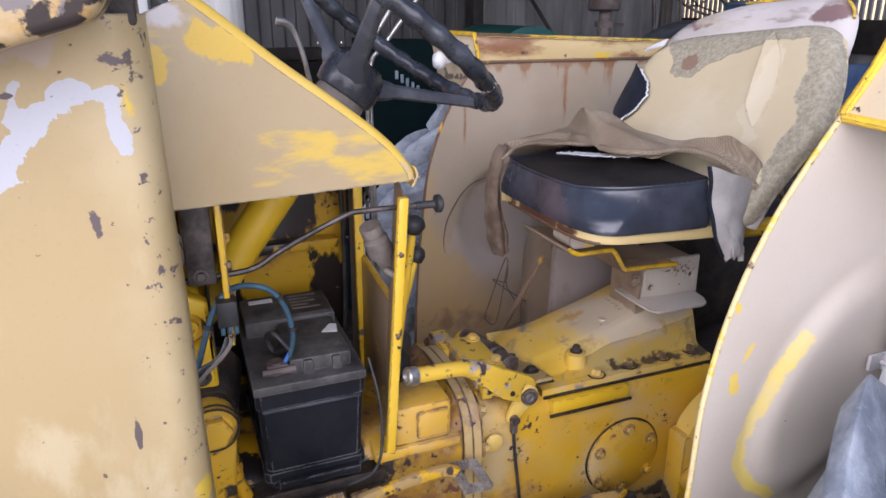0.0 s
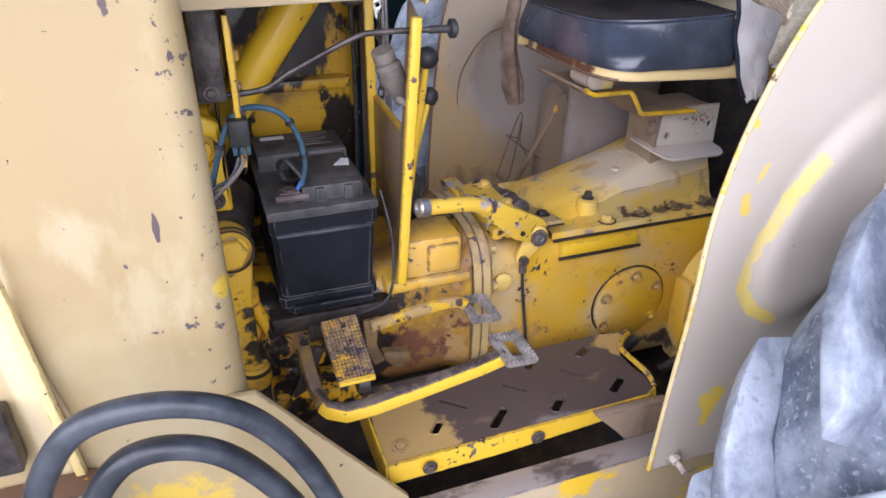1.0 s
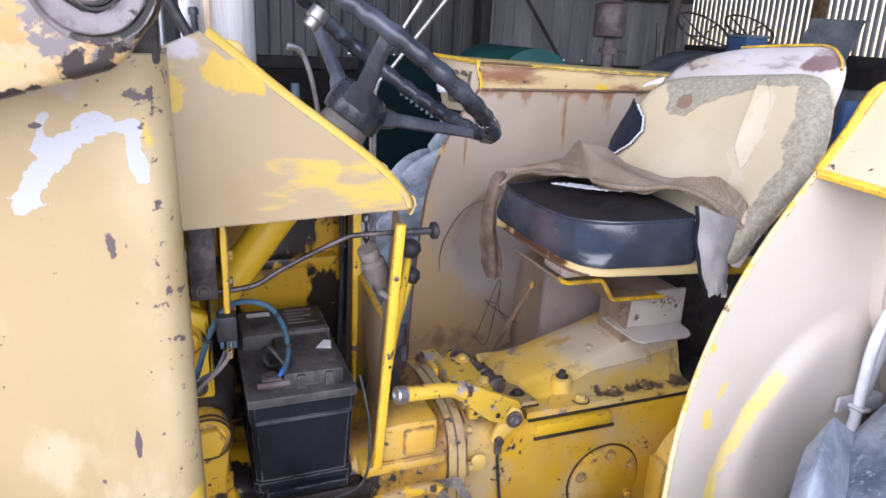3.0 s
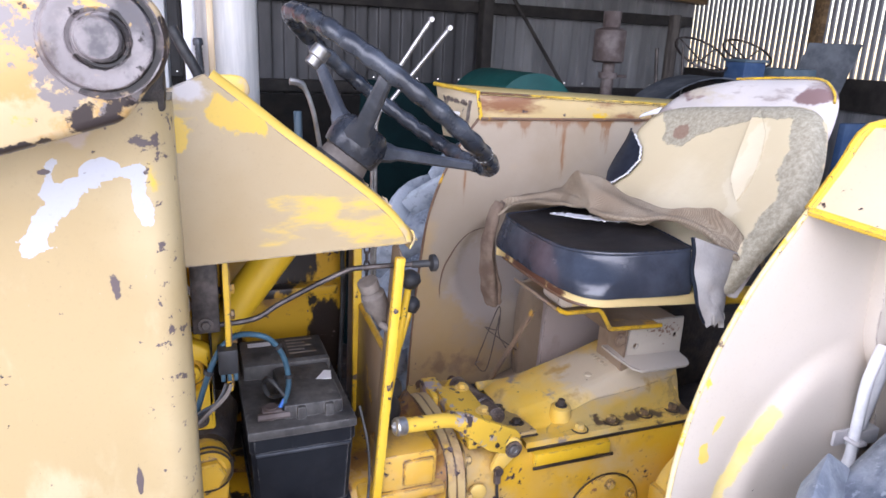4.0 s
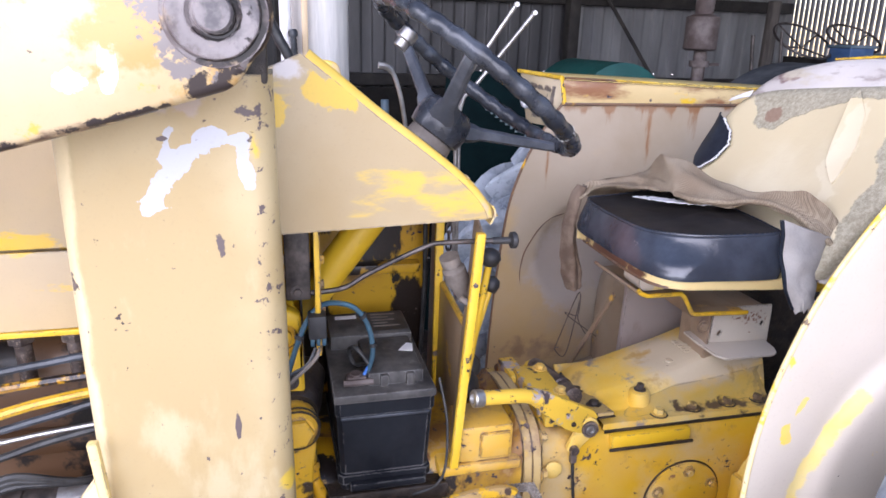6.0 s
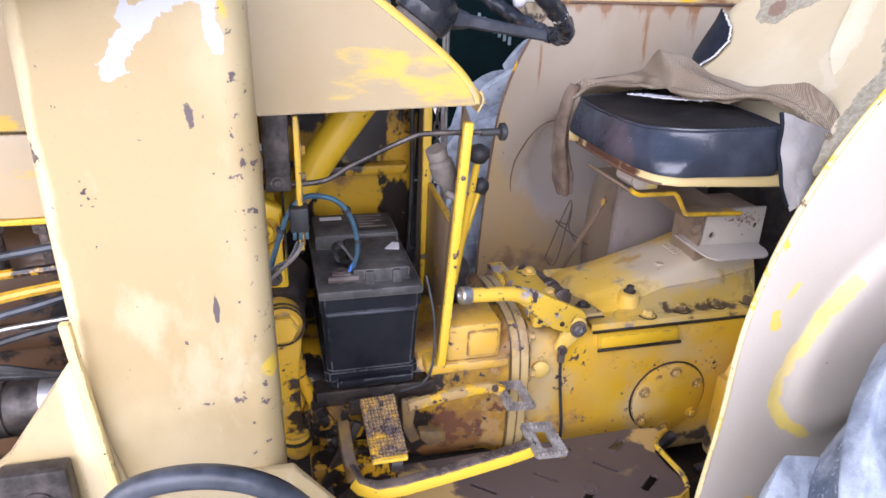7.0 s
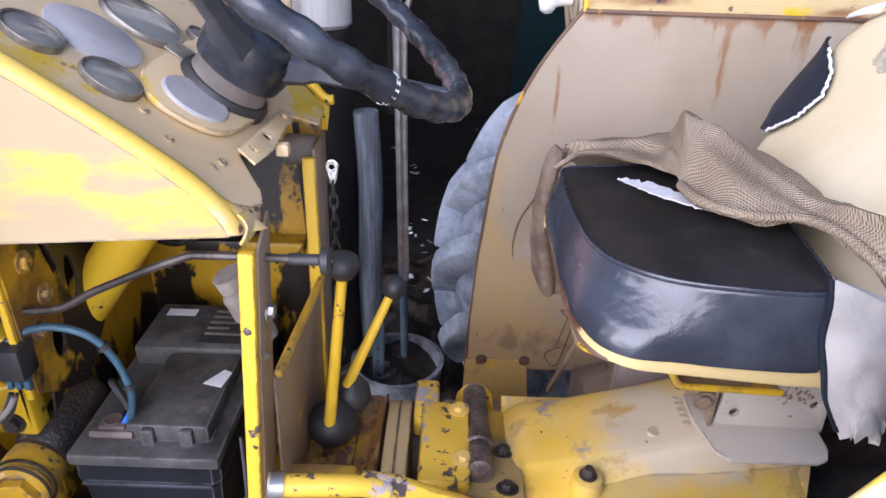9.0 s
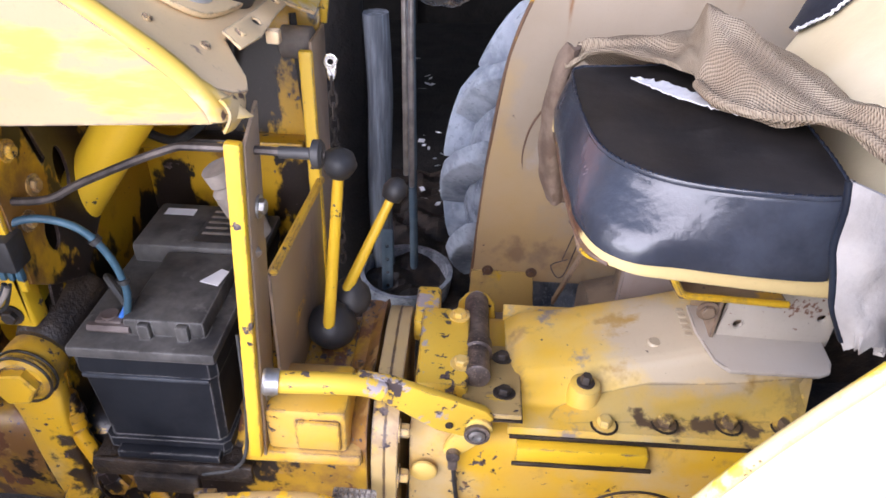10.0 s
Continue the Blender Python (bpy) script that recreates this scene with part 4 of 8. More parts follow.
arm = part("lift_arm", slab([(x, ARM, z) for x, z in arm_out], (0, 0.104, 0), 0.009), mat_arm, loader, "lift arm with paint worn to dark steel round the pin", 45)
part("pin_boss", lathe([(-0.002, 0.0405), (0.003, 0.040), (0.0055, 0.038), (0.006, 0.034), (0.0045, 0.030), (0.0055, 0.0225), (0.003, 0.0195)], BOSS, (0, -1, 0), 40), mat_boss, arm, "greasy round pin boss")
part("boss_groove", lathe([(-0.003, 0.0445), (0.0012, 0.0445), (0.0012, 0.039)], (BOSS[0] + 0.0015, ARM, BOSS[2] - 0.001), (0, -1, 0), 40), mat_boss, arm)
part("pin_groove", tube(circle((BOSS[0] + 0.0025, ARM - 0.0045, BOSS[2] - 0.002), 0.0185, 28), 0.0028, 8, True), mat_boss, arm)
part("pin", lathe([(0.0, 0.0168), (0.012, 0.0168), (0.0145, 0.0150)], BOSS, (0, -1, 0), 28), mat_boss, arm, "worn steel pivot pin")
part("pin_collar", lathe([(0.0, 0.042), (0.03, 0.042)], (-0.035, 0.685, 1.457), (0, 1, 0), 24), mat_grease_shade, arm)
part("upright_head", lathe([(0.0, 0.045), (0.11, 0.045)], (-0.035, 0.72, 1.455), (0, 1, 0), 24), mat_grease_shade, loader)
# The cap's black holds both real grease and the arm's shadow.
part("upright_cap", slab([(-0.17, 0.715, 1.36), (0.008, 0.715, 1.39), (0.008, 0.715, 1.44), (-0.09, 0.715, 1.42)], (0, 0.1, 0), 0.004), mat_grease_shade, loader)

# two hydraulic hoses that arch in front of the upright
for pts, r in (([(-0.203, 0.585, 0.64), (-0.197, 0.583, 0.745), (-0.180, 0.58, 0.803), (-0.134, 0.575, 0.860), (-0.055, 0.57, 0.868), (0.016, 0.57, 0.829), (0.071, 0.575, 0.735), (0.108, 0.58, 0.60), (0.125, 0.59, 0.42)], 0.0135),
               ([(-0.161, 0.585, 0.62), (-0.155, 0.583, 0.715), (-0.138, 0.58, 0.768), (-0.103, 0.58, 0.803), (-0.055, 0.58, 0.803), (-0.005, 0.58, 0.769), (0.047, 0.58, 0.685), (0.078, 0.585, 0.58), (0.09, 0.59, 0.42)], 0.0135)):
    hose = part("hydraulic_hose", tube(spline(pts, 10), r, 14), mat_rubber, loader, "scuffed black hydraulic hose", 60)
    a, b = Vector(pts[0]), Vector(pts[1])
    d = (b - a).normalized()
    part("hose_fitting", join(lathe([(0, 0.014), (0.05, 0.0165), (0.09, 0.0165), (0.115, 0.0150)], a + d * 0.02, d, 16), lathe([(0, 0.019), (0.026, 0.019)], a - d * 0.0, d, 6)), mat_steel, hose, "crimped steel hose end")

# ---- the tractor ----
tractor = group_of("tractor", (0.5, 1.11, 0.0), "old yellow and cream industrial tractor in a shed", "tractor")

# engine bay in front of the upright
part("bonnet_side", slab([(-0.9, 0.95, 1.145), (0.0, 0.95, 1.152), (0.0, 0.95, 1.365), (-0.9, 0.95, 1.365)], (0, 0.004, 0), 0.001), mat_bonnet, tractor, "faded cream bonnet side")
part("bonnet_top", sheet(lambda u, v: (-0.9 + 0.95 * u, 0.952 + 0.33 * v, 1.362 + 0.02 * math.sin(math.pi * v)), 4, 10, 0.004), mat_bonnet, tractor)
part("bonnet_side", slab([(-0.9, 1.285, 1.03), (0.0, 1.285, 1.03), (0.0, 1.285, 1.365), (-0.9, 1.285, 1.365)], (0, 0.004, 0), 0.001), mat_bonnet, tractor)
part("lower_side_panel", slab([(-0.9, 0.946, 1.028), (0.0, 0.946, 1.034), (0.0, 0.946, 1.149), (-0.9, 0.946, 1.142)], (0, 0.004, 0), 0.001), mat_bonnet, tractor, "cream lower bonnet panel with a yellow edge")
part("panel_edge", box(-0.9, 0.0, 0.943, 0.953, 1.022, 1.031, 0.002), mat_edge, tractor)
engine = part("engine_block", loft([(-0.9, 1.11, 0.72, 0.10, 0.26, 5), (-0.1, 1.11, 0.72, 0.10, 0.26, 5)]), mat_engine, tractor, "oily brown engine block")
part("block_rib", box(-0.9, -0.12, 0.985, 1.02, 0.60, 0.68, 0.01), mat_engine, engine)
part("block_rib", box(-0.8, -0.14, 0.99, 1.02, 0.80, 0.84, 0.01), mat_engine, engine)
rng = random.Random(4)
for i, (z0, z1, r, m) in enumerate(((0.965, 0.99, 0.006, mat_rubber), (0.945, 0.955, 0.007, mat_grimy), (0.905, 0.93, 0.008, mat_yellow), (0.87, 0.915, 0.006, mat_rubber), (0.86, 0.875, 0.004, mat_steel), (0.835, 0.87, 0.006, mat_wire))):
    part("engine_pipe", tube(spline([(-0.62, 0.94, z0 + 0.01), (-0.45, 0.945 - 0.01 * (i % 3), z0), (-0.33, 0.94, (z0 + z1) / 2 + 0.004), (-0.23, 0.95, z1), (-0.12, 0.98, z1 - 0.02)], 6), r, 8), m, engine)
for x in (-0.44, -0.36, -0.29):
    part("injector", join(rod((x, 0.99, 0.93), (x, 0.985, 1.03), 0.012, 10), rod((x, 0.985, 1.0), (x, 0.983, 1.015), 0.019, 6)), mat_pin if x > -0.4 else mat_grimy, engine)
starter = part("starter_motor", lathe([(-0.10, 0.02), (-0.098, 0.042), (-0.04, 0.043), (-0.038, 0.040), (0.10, 0.040), (0.102, 0.03)], (-0.33, 0.93, 0.745), (1, 0, 0.08), 24), mat_darksteel, engine, "dark starter motor")
part("band", lathe([(0.01, 0.0415), (0.055, 0.0415)], (-0.33, 0.93, 0.745), (1, 0, 0.08), 24), mat_steel, starter)
part("terminal", bolts([(-0.40, 0.892, 0.75), (-0.40, 0.894, 0.72), (-0.41, 0.90, 0.775)], (0, -1, 0), 0.006, 0.012), mat_chrome, starter)
for k in range(3):
    part("cable", tube(spline([(-0.42, 0.895, 0.76 - 0.02 * k), (-0.42, 0.87, 0.80), (-0.37, 0.88, 0.825 + 0.008 * k), (-0.29, 0.90, 0.81), (-0.22, 0.95, 0.78)], 6), 0.006, 8), mat_wire, starter)

# ---- cowl and dash ----
def cowl_y(x, z):
    """The cowl side runs outwards to the rear and leans in a little towards its top."""
    return 0.866 + 0.15 * x + 0.06 * max(0.0, z - 1.25)


COWL_LINE = spline([(0.061, 0, 1.4225), (0.10, 0, 1.392), (0.156, 0, 1.3465), (0.224, 0, 1.296), (0.270, 0, 1.260), (0.300, 0, 1.233), (0.318, 0, 1.212), (0.329, 0, 1.195), (0.333, 0, 1.180)], 5)
COWL_R = 0.011


def cowl_normal(i):
    a, b = COWL_LINE[max(i - 1, 0)], COWL_LINE[min(i + 1, len(COWL_LINE) - 1)]
    d = (b - a).normalized()
    return Vector((-d.z, 0, d.x)) if i < len(COWL_LINE) - 1 else Vector((0.97, 0, -0.24))


cowl_in = [COWL_LINE[i] - cowl_normal(i) * COWL_R for i in range(len(COWL_LINE))]
cowl_out = [(x, cowl_y(x, z), z) for x, z in [(0.004, 1.181), (0.12, 1.1805), (cowl_in[-1].x, 1.180)] + [(p.x, p.z) for p in cowl_in[::-1] if p.z > 1.183] + [(0.049, 1.4175), (0.006, 1.399)]]
cowl = part("cowl_side", slab(cowl_out, (0, 0.006, 0), 0.0), mat_cowl, tractor, "cream cowl side with bright yellow scrapes", 50)


def cowl_roll(u, v):
    """The rolled edge: a quarter round, then a flange that widens into the rounded nose."""
    k = u * (len(COWL_LINE) - 1)
    i = min(int(k), len(COWL_LINE) - 2)
    a = cowl_in[i].lerp(cowl_in[i + 1], k - i)
    n = cowl_normal(i).lerp(cowl_normal(i + 1), k - i).normalized()
    y = cowl_y(a.x, a.z)
    wide = 0.008 + 0.012 * max(0.0, (u - 0.72) / 0.28)
    if v < 0.6:
        t = v / 0.6 * math.pi / 2
        return Vector((a.x, y + COWL_R * (1 - math.cos(t)), a.z)) + n * COWL_R * math.sin(t)
    if v < 0.85:
        w = (v - 0.6) / 0.25
        nose = max(0.0, (u - 0.72) / 0.28)
        return Vector((a.x + 0.016 * nose * math.sin(1.57 * w), y + COWL_R + wide * w, a.z - 0.004 * w)) + n * COWL_R
    w = (v - 0.85) / 0.15
    nose = max(0.0, (u - 0.72) / 0.28)
    return Vector((a.x + 0.016 * nose, y + COWL_R + wide + 0.004 * w, a.z - 0.004)) + n * (COWL_R - 0.024 * w)


def dash_z(x):
    return 1.4205 - 0.733 * (x - 0.065)


part("cowl_edge", sheet(cowl_roll, 60, 20), mat_roll, cowl, "bright yellow rolled edge", 60)


def on_dash(p, lift=0.0):
    return (p[0] + lift * 0.59, p[1], dash_z(p[0]) - 0.026 + lift * 0.807)


dash = part("dash_panel", slab([on_dash(p) for p in ((0.064, 0.885), (0.28, 0.915), (0.318, 0.925), (0.336, 0.945), (0.341, 0.962), (0.334, 0.982), (0.318, 1.003), (0.306, 1.020), (0.312, 1.19), (0.325, 1.205), (0.345, 1.23), (0.341, 1.293), (0.314, 1.315), (0.064, 1.315))], (-0.003, 0, -0.004), 0.0), mat_dash, cowl, "dusty cream dash panel with gauges")


SLOPE, UPWARD = Vector((0.807, 0, -0.59)), Vector((0.59, 0, 0.807))


def dash_nose(u, v):
    """The lower corner of the dash, rolled down in a soft curve."""
    y = 0.922 + 0.064 * u
    e = Vector(on_dash((0.322 + 0.012 * math.sin(math.pi * min(1.0, 0.25 + 0.75 * u)) - 0.020 * max(0.0, u - 0.6), y)))
    t, r = 1.95 * v, 0.017
    return e + SLOPE * r * math.sin(t) + UPWARD * r * (math.cos(t) - 1) + Vector((0, 0, -0.012 * max(0.0, v - 0.75) * 4 * 0.3))


part("dash_nose", sheet(dash_nose, 14, 14, 0.003), mat_roll, cowl, "rolled dash corner with dark chips", 60)
part("far_cowl_side", slab([(0.004, 1.335, 1.186), (0.30, 1.335, 1.150), (0.335, 1.335, 1.145), (0.34, 1.335, 1.180), (0.07, 1.335, 1.372), (0.004, 1.335, 1.36)], (0, 0.006, 0), 0.001), mat_edge, cowl)
part("cowl_top", slab([(-0.02, 0.876, 1.380), (0.053, 0.884, 1.412), (0.053, 1.335, 1.375), (-0.02, 1.335, 1.350)], (0, 0, -0.005), 0.001), mat_cowl, cowl)
part("far_corner", slab([tuple(p) for p in spline([(0.068, 1.335, 1.36), (0.078, 1.335, 1.388), (0.105, 1.335, 1.393), (0.130, 1.335, 1.390), (0.142, 1.335, 1.377), (0.140, 1.335, 1.355), (0.10, 1.335, 1.34)], 5, True)], (0, 0.012, 0), 0.004), mat_roll, cowl, "rounded yellow far corner of the cowl", 60)
part("far_edge", tube(spline([on_dash((0.08, 1.338)), on_dash((0.2, 1.34)), on_dash((0.30, 1.345)), on_dash((0.335, 1.34), -0.005), (0.346, 1.34, 1.19)], 5), 0.007, 10), mat_edge, cowl)


def gauge(x, y, r, blank=False, lift=0.006, rx=None):
    o, d = Vector(on_dash((x, y))), Vector((0.59, 0, 0.807))
    if blank:
        return part("gauge_blank", lathe([(-0.002, r), (0.003, r), (0.005, r * 0.94)], o, d, 32), mat_putty, cowl, "grey blanking disc")
    g = part("gauge", lathe([(-0.002, r), (0.005, r), (0.007, r * 0.97), (0.0065, r * 0.90), (0.003, r * 0.89), (0.003, 0.0)], o, d, 36), mat_bezel, cowl, "round gauge with a dull metal bezel")
    part("glass", lathe([(0.0042, r * 0.895), (0.0052, r * 0.84)], o, d, 28), mat_glass, g)
    return g


gauge(0.148, 0.985, 0.027)
gauge(0.204, 0.995, 0.028)
gauge(0.167, 1.054, 0.046, True)
gauge(0.170, 1.157, 0.046)
gauge(0.209, 1.222, 0.019)
PAD = [on_dash(p, 0.001) for p in ((0.208, 1.06), (0.216, 1.023), (0.228, 1.006), (0.25, 1.001), (0.275, 1.012), (0.290, 1.04), (0.298, 1.12), (0.290, 1.20), (0.25, 1.235), (0.215, 1.22), (0.206, 1.16))]
part("column_pressing", slab([tuple(p) for p in spline(PAD, 4, True)], (0.004, 0, 0.0055), 0.002), mat_dash, cowl, "raised pressing round the column")
o, d = Vector(on_dash((0.253, 1.053), 0.006)), Vector((0.59, 0, 0.807))
part("gauge_blank", lathe([(-0.002, 0.035), (0.003, 0.035), (0.005, 0.033)], o, d, 32), mat_putty, cowl, "grey blanking disc")
part("plate", box(-0.014, 0.014, -0.018, 0.018, 0.0, 0.002, 0.0005, Matrix.Translation(on_dash((0.214, 1.131), 0.009)) @ pose(0, 0, 0, 0, 36.2, 0)), mat_bezel, cowl)
part("throttle_quadrant", join(slab([on_dash(p, 0.007) for p in ((0.302, 1.012), (0.320, 1.004), (0.325, 1.055), (0.322, 1.12), (0.322, 1.165), (0.308, 1.168), (0.306, 1.08))], (0.0018, 0, 0.0024), 0.0005, holes=([on_dash((0.314 + 0.0045 * math.cos(a), 1.075 + 0.006 * math.sin(a)), 0.007) for a in np.linspace(0, 2 * math.pi, 12, endpoint=False)],)), rod(on_dash((0.312, 1.03)), on_dash((0.312, 1.03), 0.013), 0.005, 8), rod(on_dash((0.314, 1.15)), on_dash((0.314, 1.15), 0.013), 0.005, 8), box(0.326, 0.340, 1.078, 1.090, 1.196, 1.210, 0.002)), mat_dash, cowl, "small drilled throttle bracket")
part("dash_screw", bolts([on_dash(p) for p in ((0.262, 0.965), (0.30, 0.985), (0.09, 0.93), (0.09, 1.28), (0.235, 0.985))], (0.59, 0, 0.807), 0.003, 0.002), mat_dash, cowl)

# steering column and wheel
HUB, NRM = Vector((0.298, 1.122, 1.301)), Vector((0.6, 0.0, 0.8))
column = part("steering_column", rod(HUB - NRM * 0.10, HUB - NRM * 0.74, 0.030, 20), mat_column, tractor, "slanting yellow column tube")
part("column_flange", lathe([(-0.050, 0.044), (-0.030, 0.041), (-0.012, 0.038)], HUB, NRM, 32), mat_dustgrey, column, "grey column collar")
part("column_ring", lathe([(-0.068, 0.051), (-0.052, 0.051), (-0.046, 0.047)], HUB, NRM, 32), mat_black, column)
wheel = part("steering_wheel", lathe([(-0.030, 0.040), (-0.027, 0.048), (-0.012, 0.051), (0.006, 0.051), (0.022, 0.046), (0.032, 0.034), (0.035, 0.0)], HUB, NRM, 28), mat_wheel_rim, tractor, "worn black three-spoke steering wheel")
u_, v_ = Vector((0.8, 0, -0.6)), Vector((0, 1, 0))
RC, RR = HUB + NRM * 0.098, 0.2055


def on_rim(a, rr=RR):
    return RC + rr * (math.cos(a) * u_ + math.sin(a) * v_)


rim_pts = [on_rim(2 * math.pi * i / 144, RR - 0.0014 * math.cos(i * 2 * math.pi / 4.5)) for i in range(144)]
rim_r = [0.0140 + 0.0013 * math.sin(i * 2 * math.pi / 4.5) for i in range(144)]
part("rim", tube(rim_pts, rim_r, 12, True), mat_wheel_rim, wheel, "", 60)
def spoke(a):
    """A straight tapered arm with a raised root on the hub."""
    d = (on_rim(a) - RC).normalized()
    p, q = HUB + NRM * 0.004 + d * 0.030, on_rim(a) - NRM * 0.004
    side = NRM.cross(d).normalized()
    up = (q - p).cross(side).normalized()
    bm, rings = bmesh.new(), []
    for t, w, h in ((0.0, 0.026, 0.020), (0.16, 0.021, 0.015), (0.22, 0.0135, 0.011), (1.0, 0.0095, 0.008)):
        c = p.lerp(q, t)
        rings.append([bm.verts.new(c + side * w * i + up * h * j) for i, j in ((-1, -0.6), (-0.6, -1), (0.6, -1), (1, -0.6), (1, 0.6), (0.6, 1), (-0.6, 1), (-1, 0.6))])
    for r0, r1 in zip(rings, rings[1:]):
        for j in range(8):
            bm.faces.new((r0[j], r0[(j + 1) % 8], r1[(j + 1) % 8], r1[j]))
    bm.faces.new(rings[0][::-1]), bm.faces.new(rings[-1])
    return bm


for a in (0.02, 2.27, 4.33):
    part("spoke", spoke(a), mat_spoke, wheel)
part("clip", lathe([(-0.002, 0.0152), (0.002, 0.0152)], on_rim(-0.92), on_rim(-0.90) - on_rim(-0.94), 16), mat_white, wheel, "white tie round the rim")
SPIN = on_rim(3.35, RR - 0.062) - NRM * 0.050
part("spinner", join(rod(SPIN, SPIN + NRM * 0.030, 0.012), rod(SPIN + NRM * 0.014, SPIN + NRM * 0.034, 0.0155)), mat_steel, wheel, "bare steel spinner stub")

# hand levers beyond the wheel
for top, foot in (((0.545, 1.47, 1.515), (0.43, 1.50, 1.33)), ((0.60, 1.50, 1.50), (0.44, 1.51, 1.30))):
    lv = part("hand_lever", tube(spline([top, Vector(top).lerp(Vector(foot), 0.8), foot, Vector(foot) + Vector((-0.005, 0.0, -0.09)), Vector(foot) + Vector((0, 0.0, -0.5))], 6), 0.0048, 10), mat_steel, tractor, "bent chromed control lever")
    part("grip", rod(Vector(top) - Vector((0.004, 0.016, 0)), Vector(top) + Vector((0.004, 0.016, 0)), 0.006), mat_steel, lv)
part("light_switch_stalk", tube(spline([(0.212, 1.30, 1.387), (0.236, 1.30, 1.379), (0.254, 1.30, 1.335), (0.268, 1.30, 1.26)], 5), [0.007] * 6 + [0.0045] * 10, 8), mat_steel, tractor)

# ---- battery bay ----
part("bay_far_wall", slab([(-0.05, 1.32, 0.68), (0.31, 1.32, 0.68), (0.33, 1.32, 1.17), (-0.05, 1.32, 1.20)], (0, 0.005, 0), 0.001), mat_bay, tractor, "oil-stained yellow bay wall, blackened at the top for the cowl's shade")
part("bay_ledge", box(-0.05, 0.30, 1.285, 1.32, 0.965, 0.985, 0.003), mat_bay, tractor)
part("bay_floor", slab([(0.075, 0.955, 0.684), (0.28, 0.955, 0.684), (0.30, 1.32, 0.684), (0.075, 1.32, 0.684)], (0, 0, -0.010), 0.002), mat_grease_shade, tractor, "black greasy battery tray")
part("tray_lip", join(box(0.076, 0.284, 0.948, 0.957, 0.658, 0.688, 0.003), box(0.13, 0.215, 0.938, 0.95, 0.640, 0.672, 0.004)), mat_grease_shade, tractor, "black greased front of the battery tray")
part("firewall", slab([(0.045, 0.99, 0.70), (0.045, 1.32, 0.70), (0.045, 1.32, 1.19), (0.045, 1.08, 1.19)], (-0.004, 0, 0), 0.001), mat_bay, tractor)
bracket = part("bracket_plate", slab([(0.072, 0.965, 1.15), (0.072, 1.19, 1.17), (0.072, 1.19, 1.00), (0.072, 1.06, 0.90), (0.072, 1.00, 0.93), (0.072, 0.968, 0.955)], (-0.004, 0, 0), 0.0, holes=(circle((0.072, 1.025, 0.985), 0.012, 14, "x", 0.022), [(0.072, 1.045, 1.06), (0.072, 1.054, 1.065), (0.072, 1.035, 1.13), (0.072, 1.026, 1.125)], circle((0.072, 1.075, 1.04), 0.012, 14, "x", 0.03))), mat_bay, tractor, "yellow slotted bracket plate")
part("bracket_edge", box(0.062, 0.070, 0.960, 0.966, 0.95, 1.16, 0.001), mat_edge, bracket)
part("bolt", bolts([(0.072, 1.0, 1.10), (0.072, 1.02, 1.05), (0.072, 0.995, 1.02)], (1, 0, 0), 0.008, 0.006), mat_yellow, bracket)
part("dark_bracket", box(0.018, 0.056, 0.965, 0.985, 1.045, 1.19, 0.003), mat_darksteel, tractor, "dark riveted steel strap")
part("strap_bolt", bolts([(0.036, 0.964, 1.06), (0.037, 0.964, 1.17)], (0, -1, 0), 0.007, 0.005), mat_darksteel, tractor)
pump = part("pump_body", join(loft([(-0.12, 1.06, 0.94, 0.055, 0.085, 4), (0.03, 1.06, 0.94, 0.055, 0.085, 4)], 20), slab([(-0.087, 0.985, 0.907), (-0.076, 0.985, 0.965), (-0.051, 0.985, 1.016), (0.008, 0.985, 1.028), (0.040, 0.985, 1.010), (0.043, 0.985, 0.874), (-0.073, 0.985, 0.880)], (0, 0.03, 0), 0.005, holes=(circle((0.010, 0.985, 0.970), 0.026, 20),)), lathe([(0, 0.013), (0.012, 0.013), (0.012, 0.007), (0.004, 0.007)], (0.012, 0.998, 0.972), (0, -1, 0), 16)), mat_column, tractor, "yellow painted pump casting", 45)
part("pump_bolt", bolts([(-0.066, 0.984, 0.905), (0.02, 0.984, 0.895), (-0.03, 0.984, 1.0)], (0, -1, 0), 0.009, 0.008), mat_darksteel, pump)
part("pump_tag", slab([(-0.047, 0.982, 0.945), (-0.024, 0.982, 0.945), (-0.022, 0.982, 0.888), (-0.045, 0.982, 0.888)], (0, -0.003, 0), 0.0005, holes=(circle((-0.035, 0.982, 0.935), 0.003, 8), circle((-0.034, 0.982, 0.898), 0.003, 8))), mat_edge, pump)
relay = part("relay", box(0.050, 0.078, 0.945, 0.975, 0.985, 1.024, 0.003), mat_black, tractor, "small black relay with blue terminals")
part("terminal", [box(0.053 + 0.009 * k, 0.059 + 0.009 * k, 0.950, 0.958, 0.972, 0.986, 0.001) for k in range(3)], mat_wire_blue, relay)
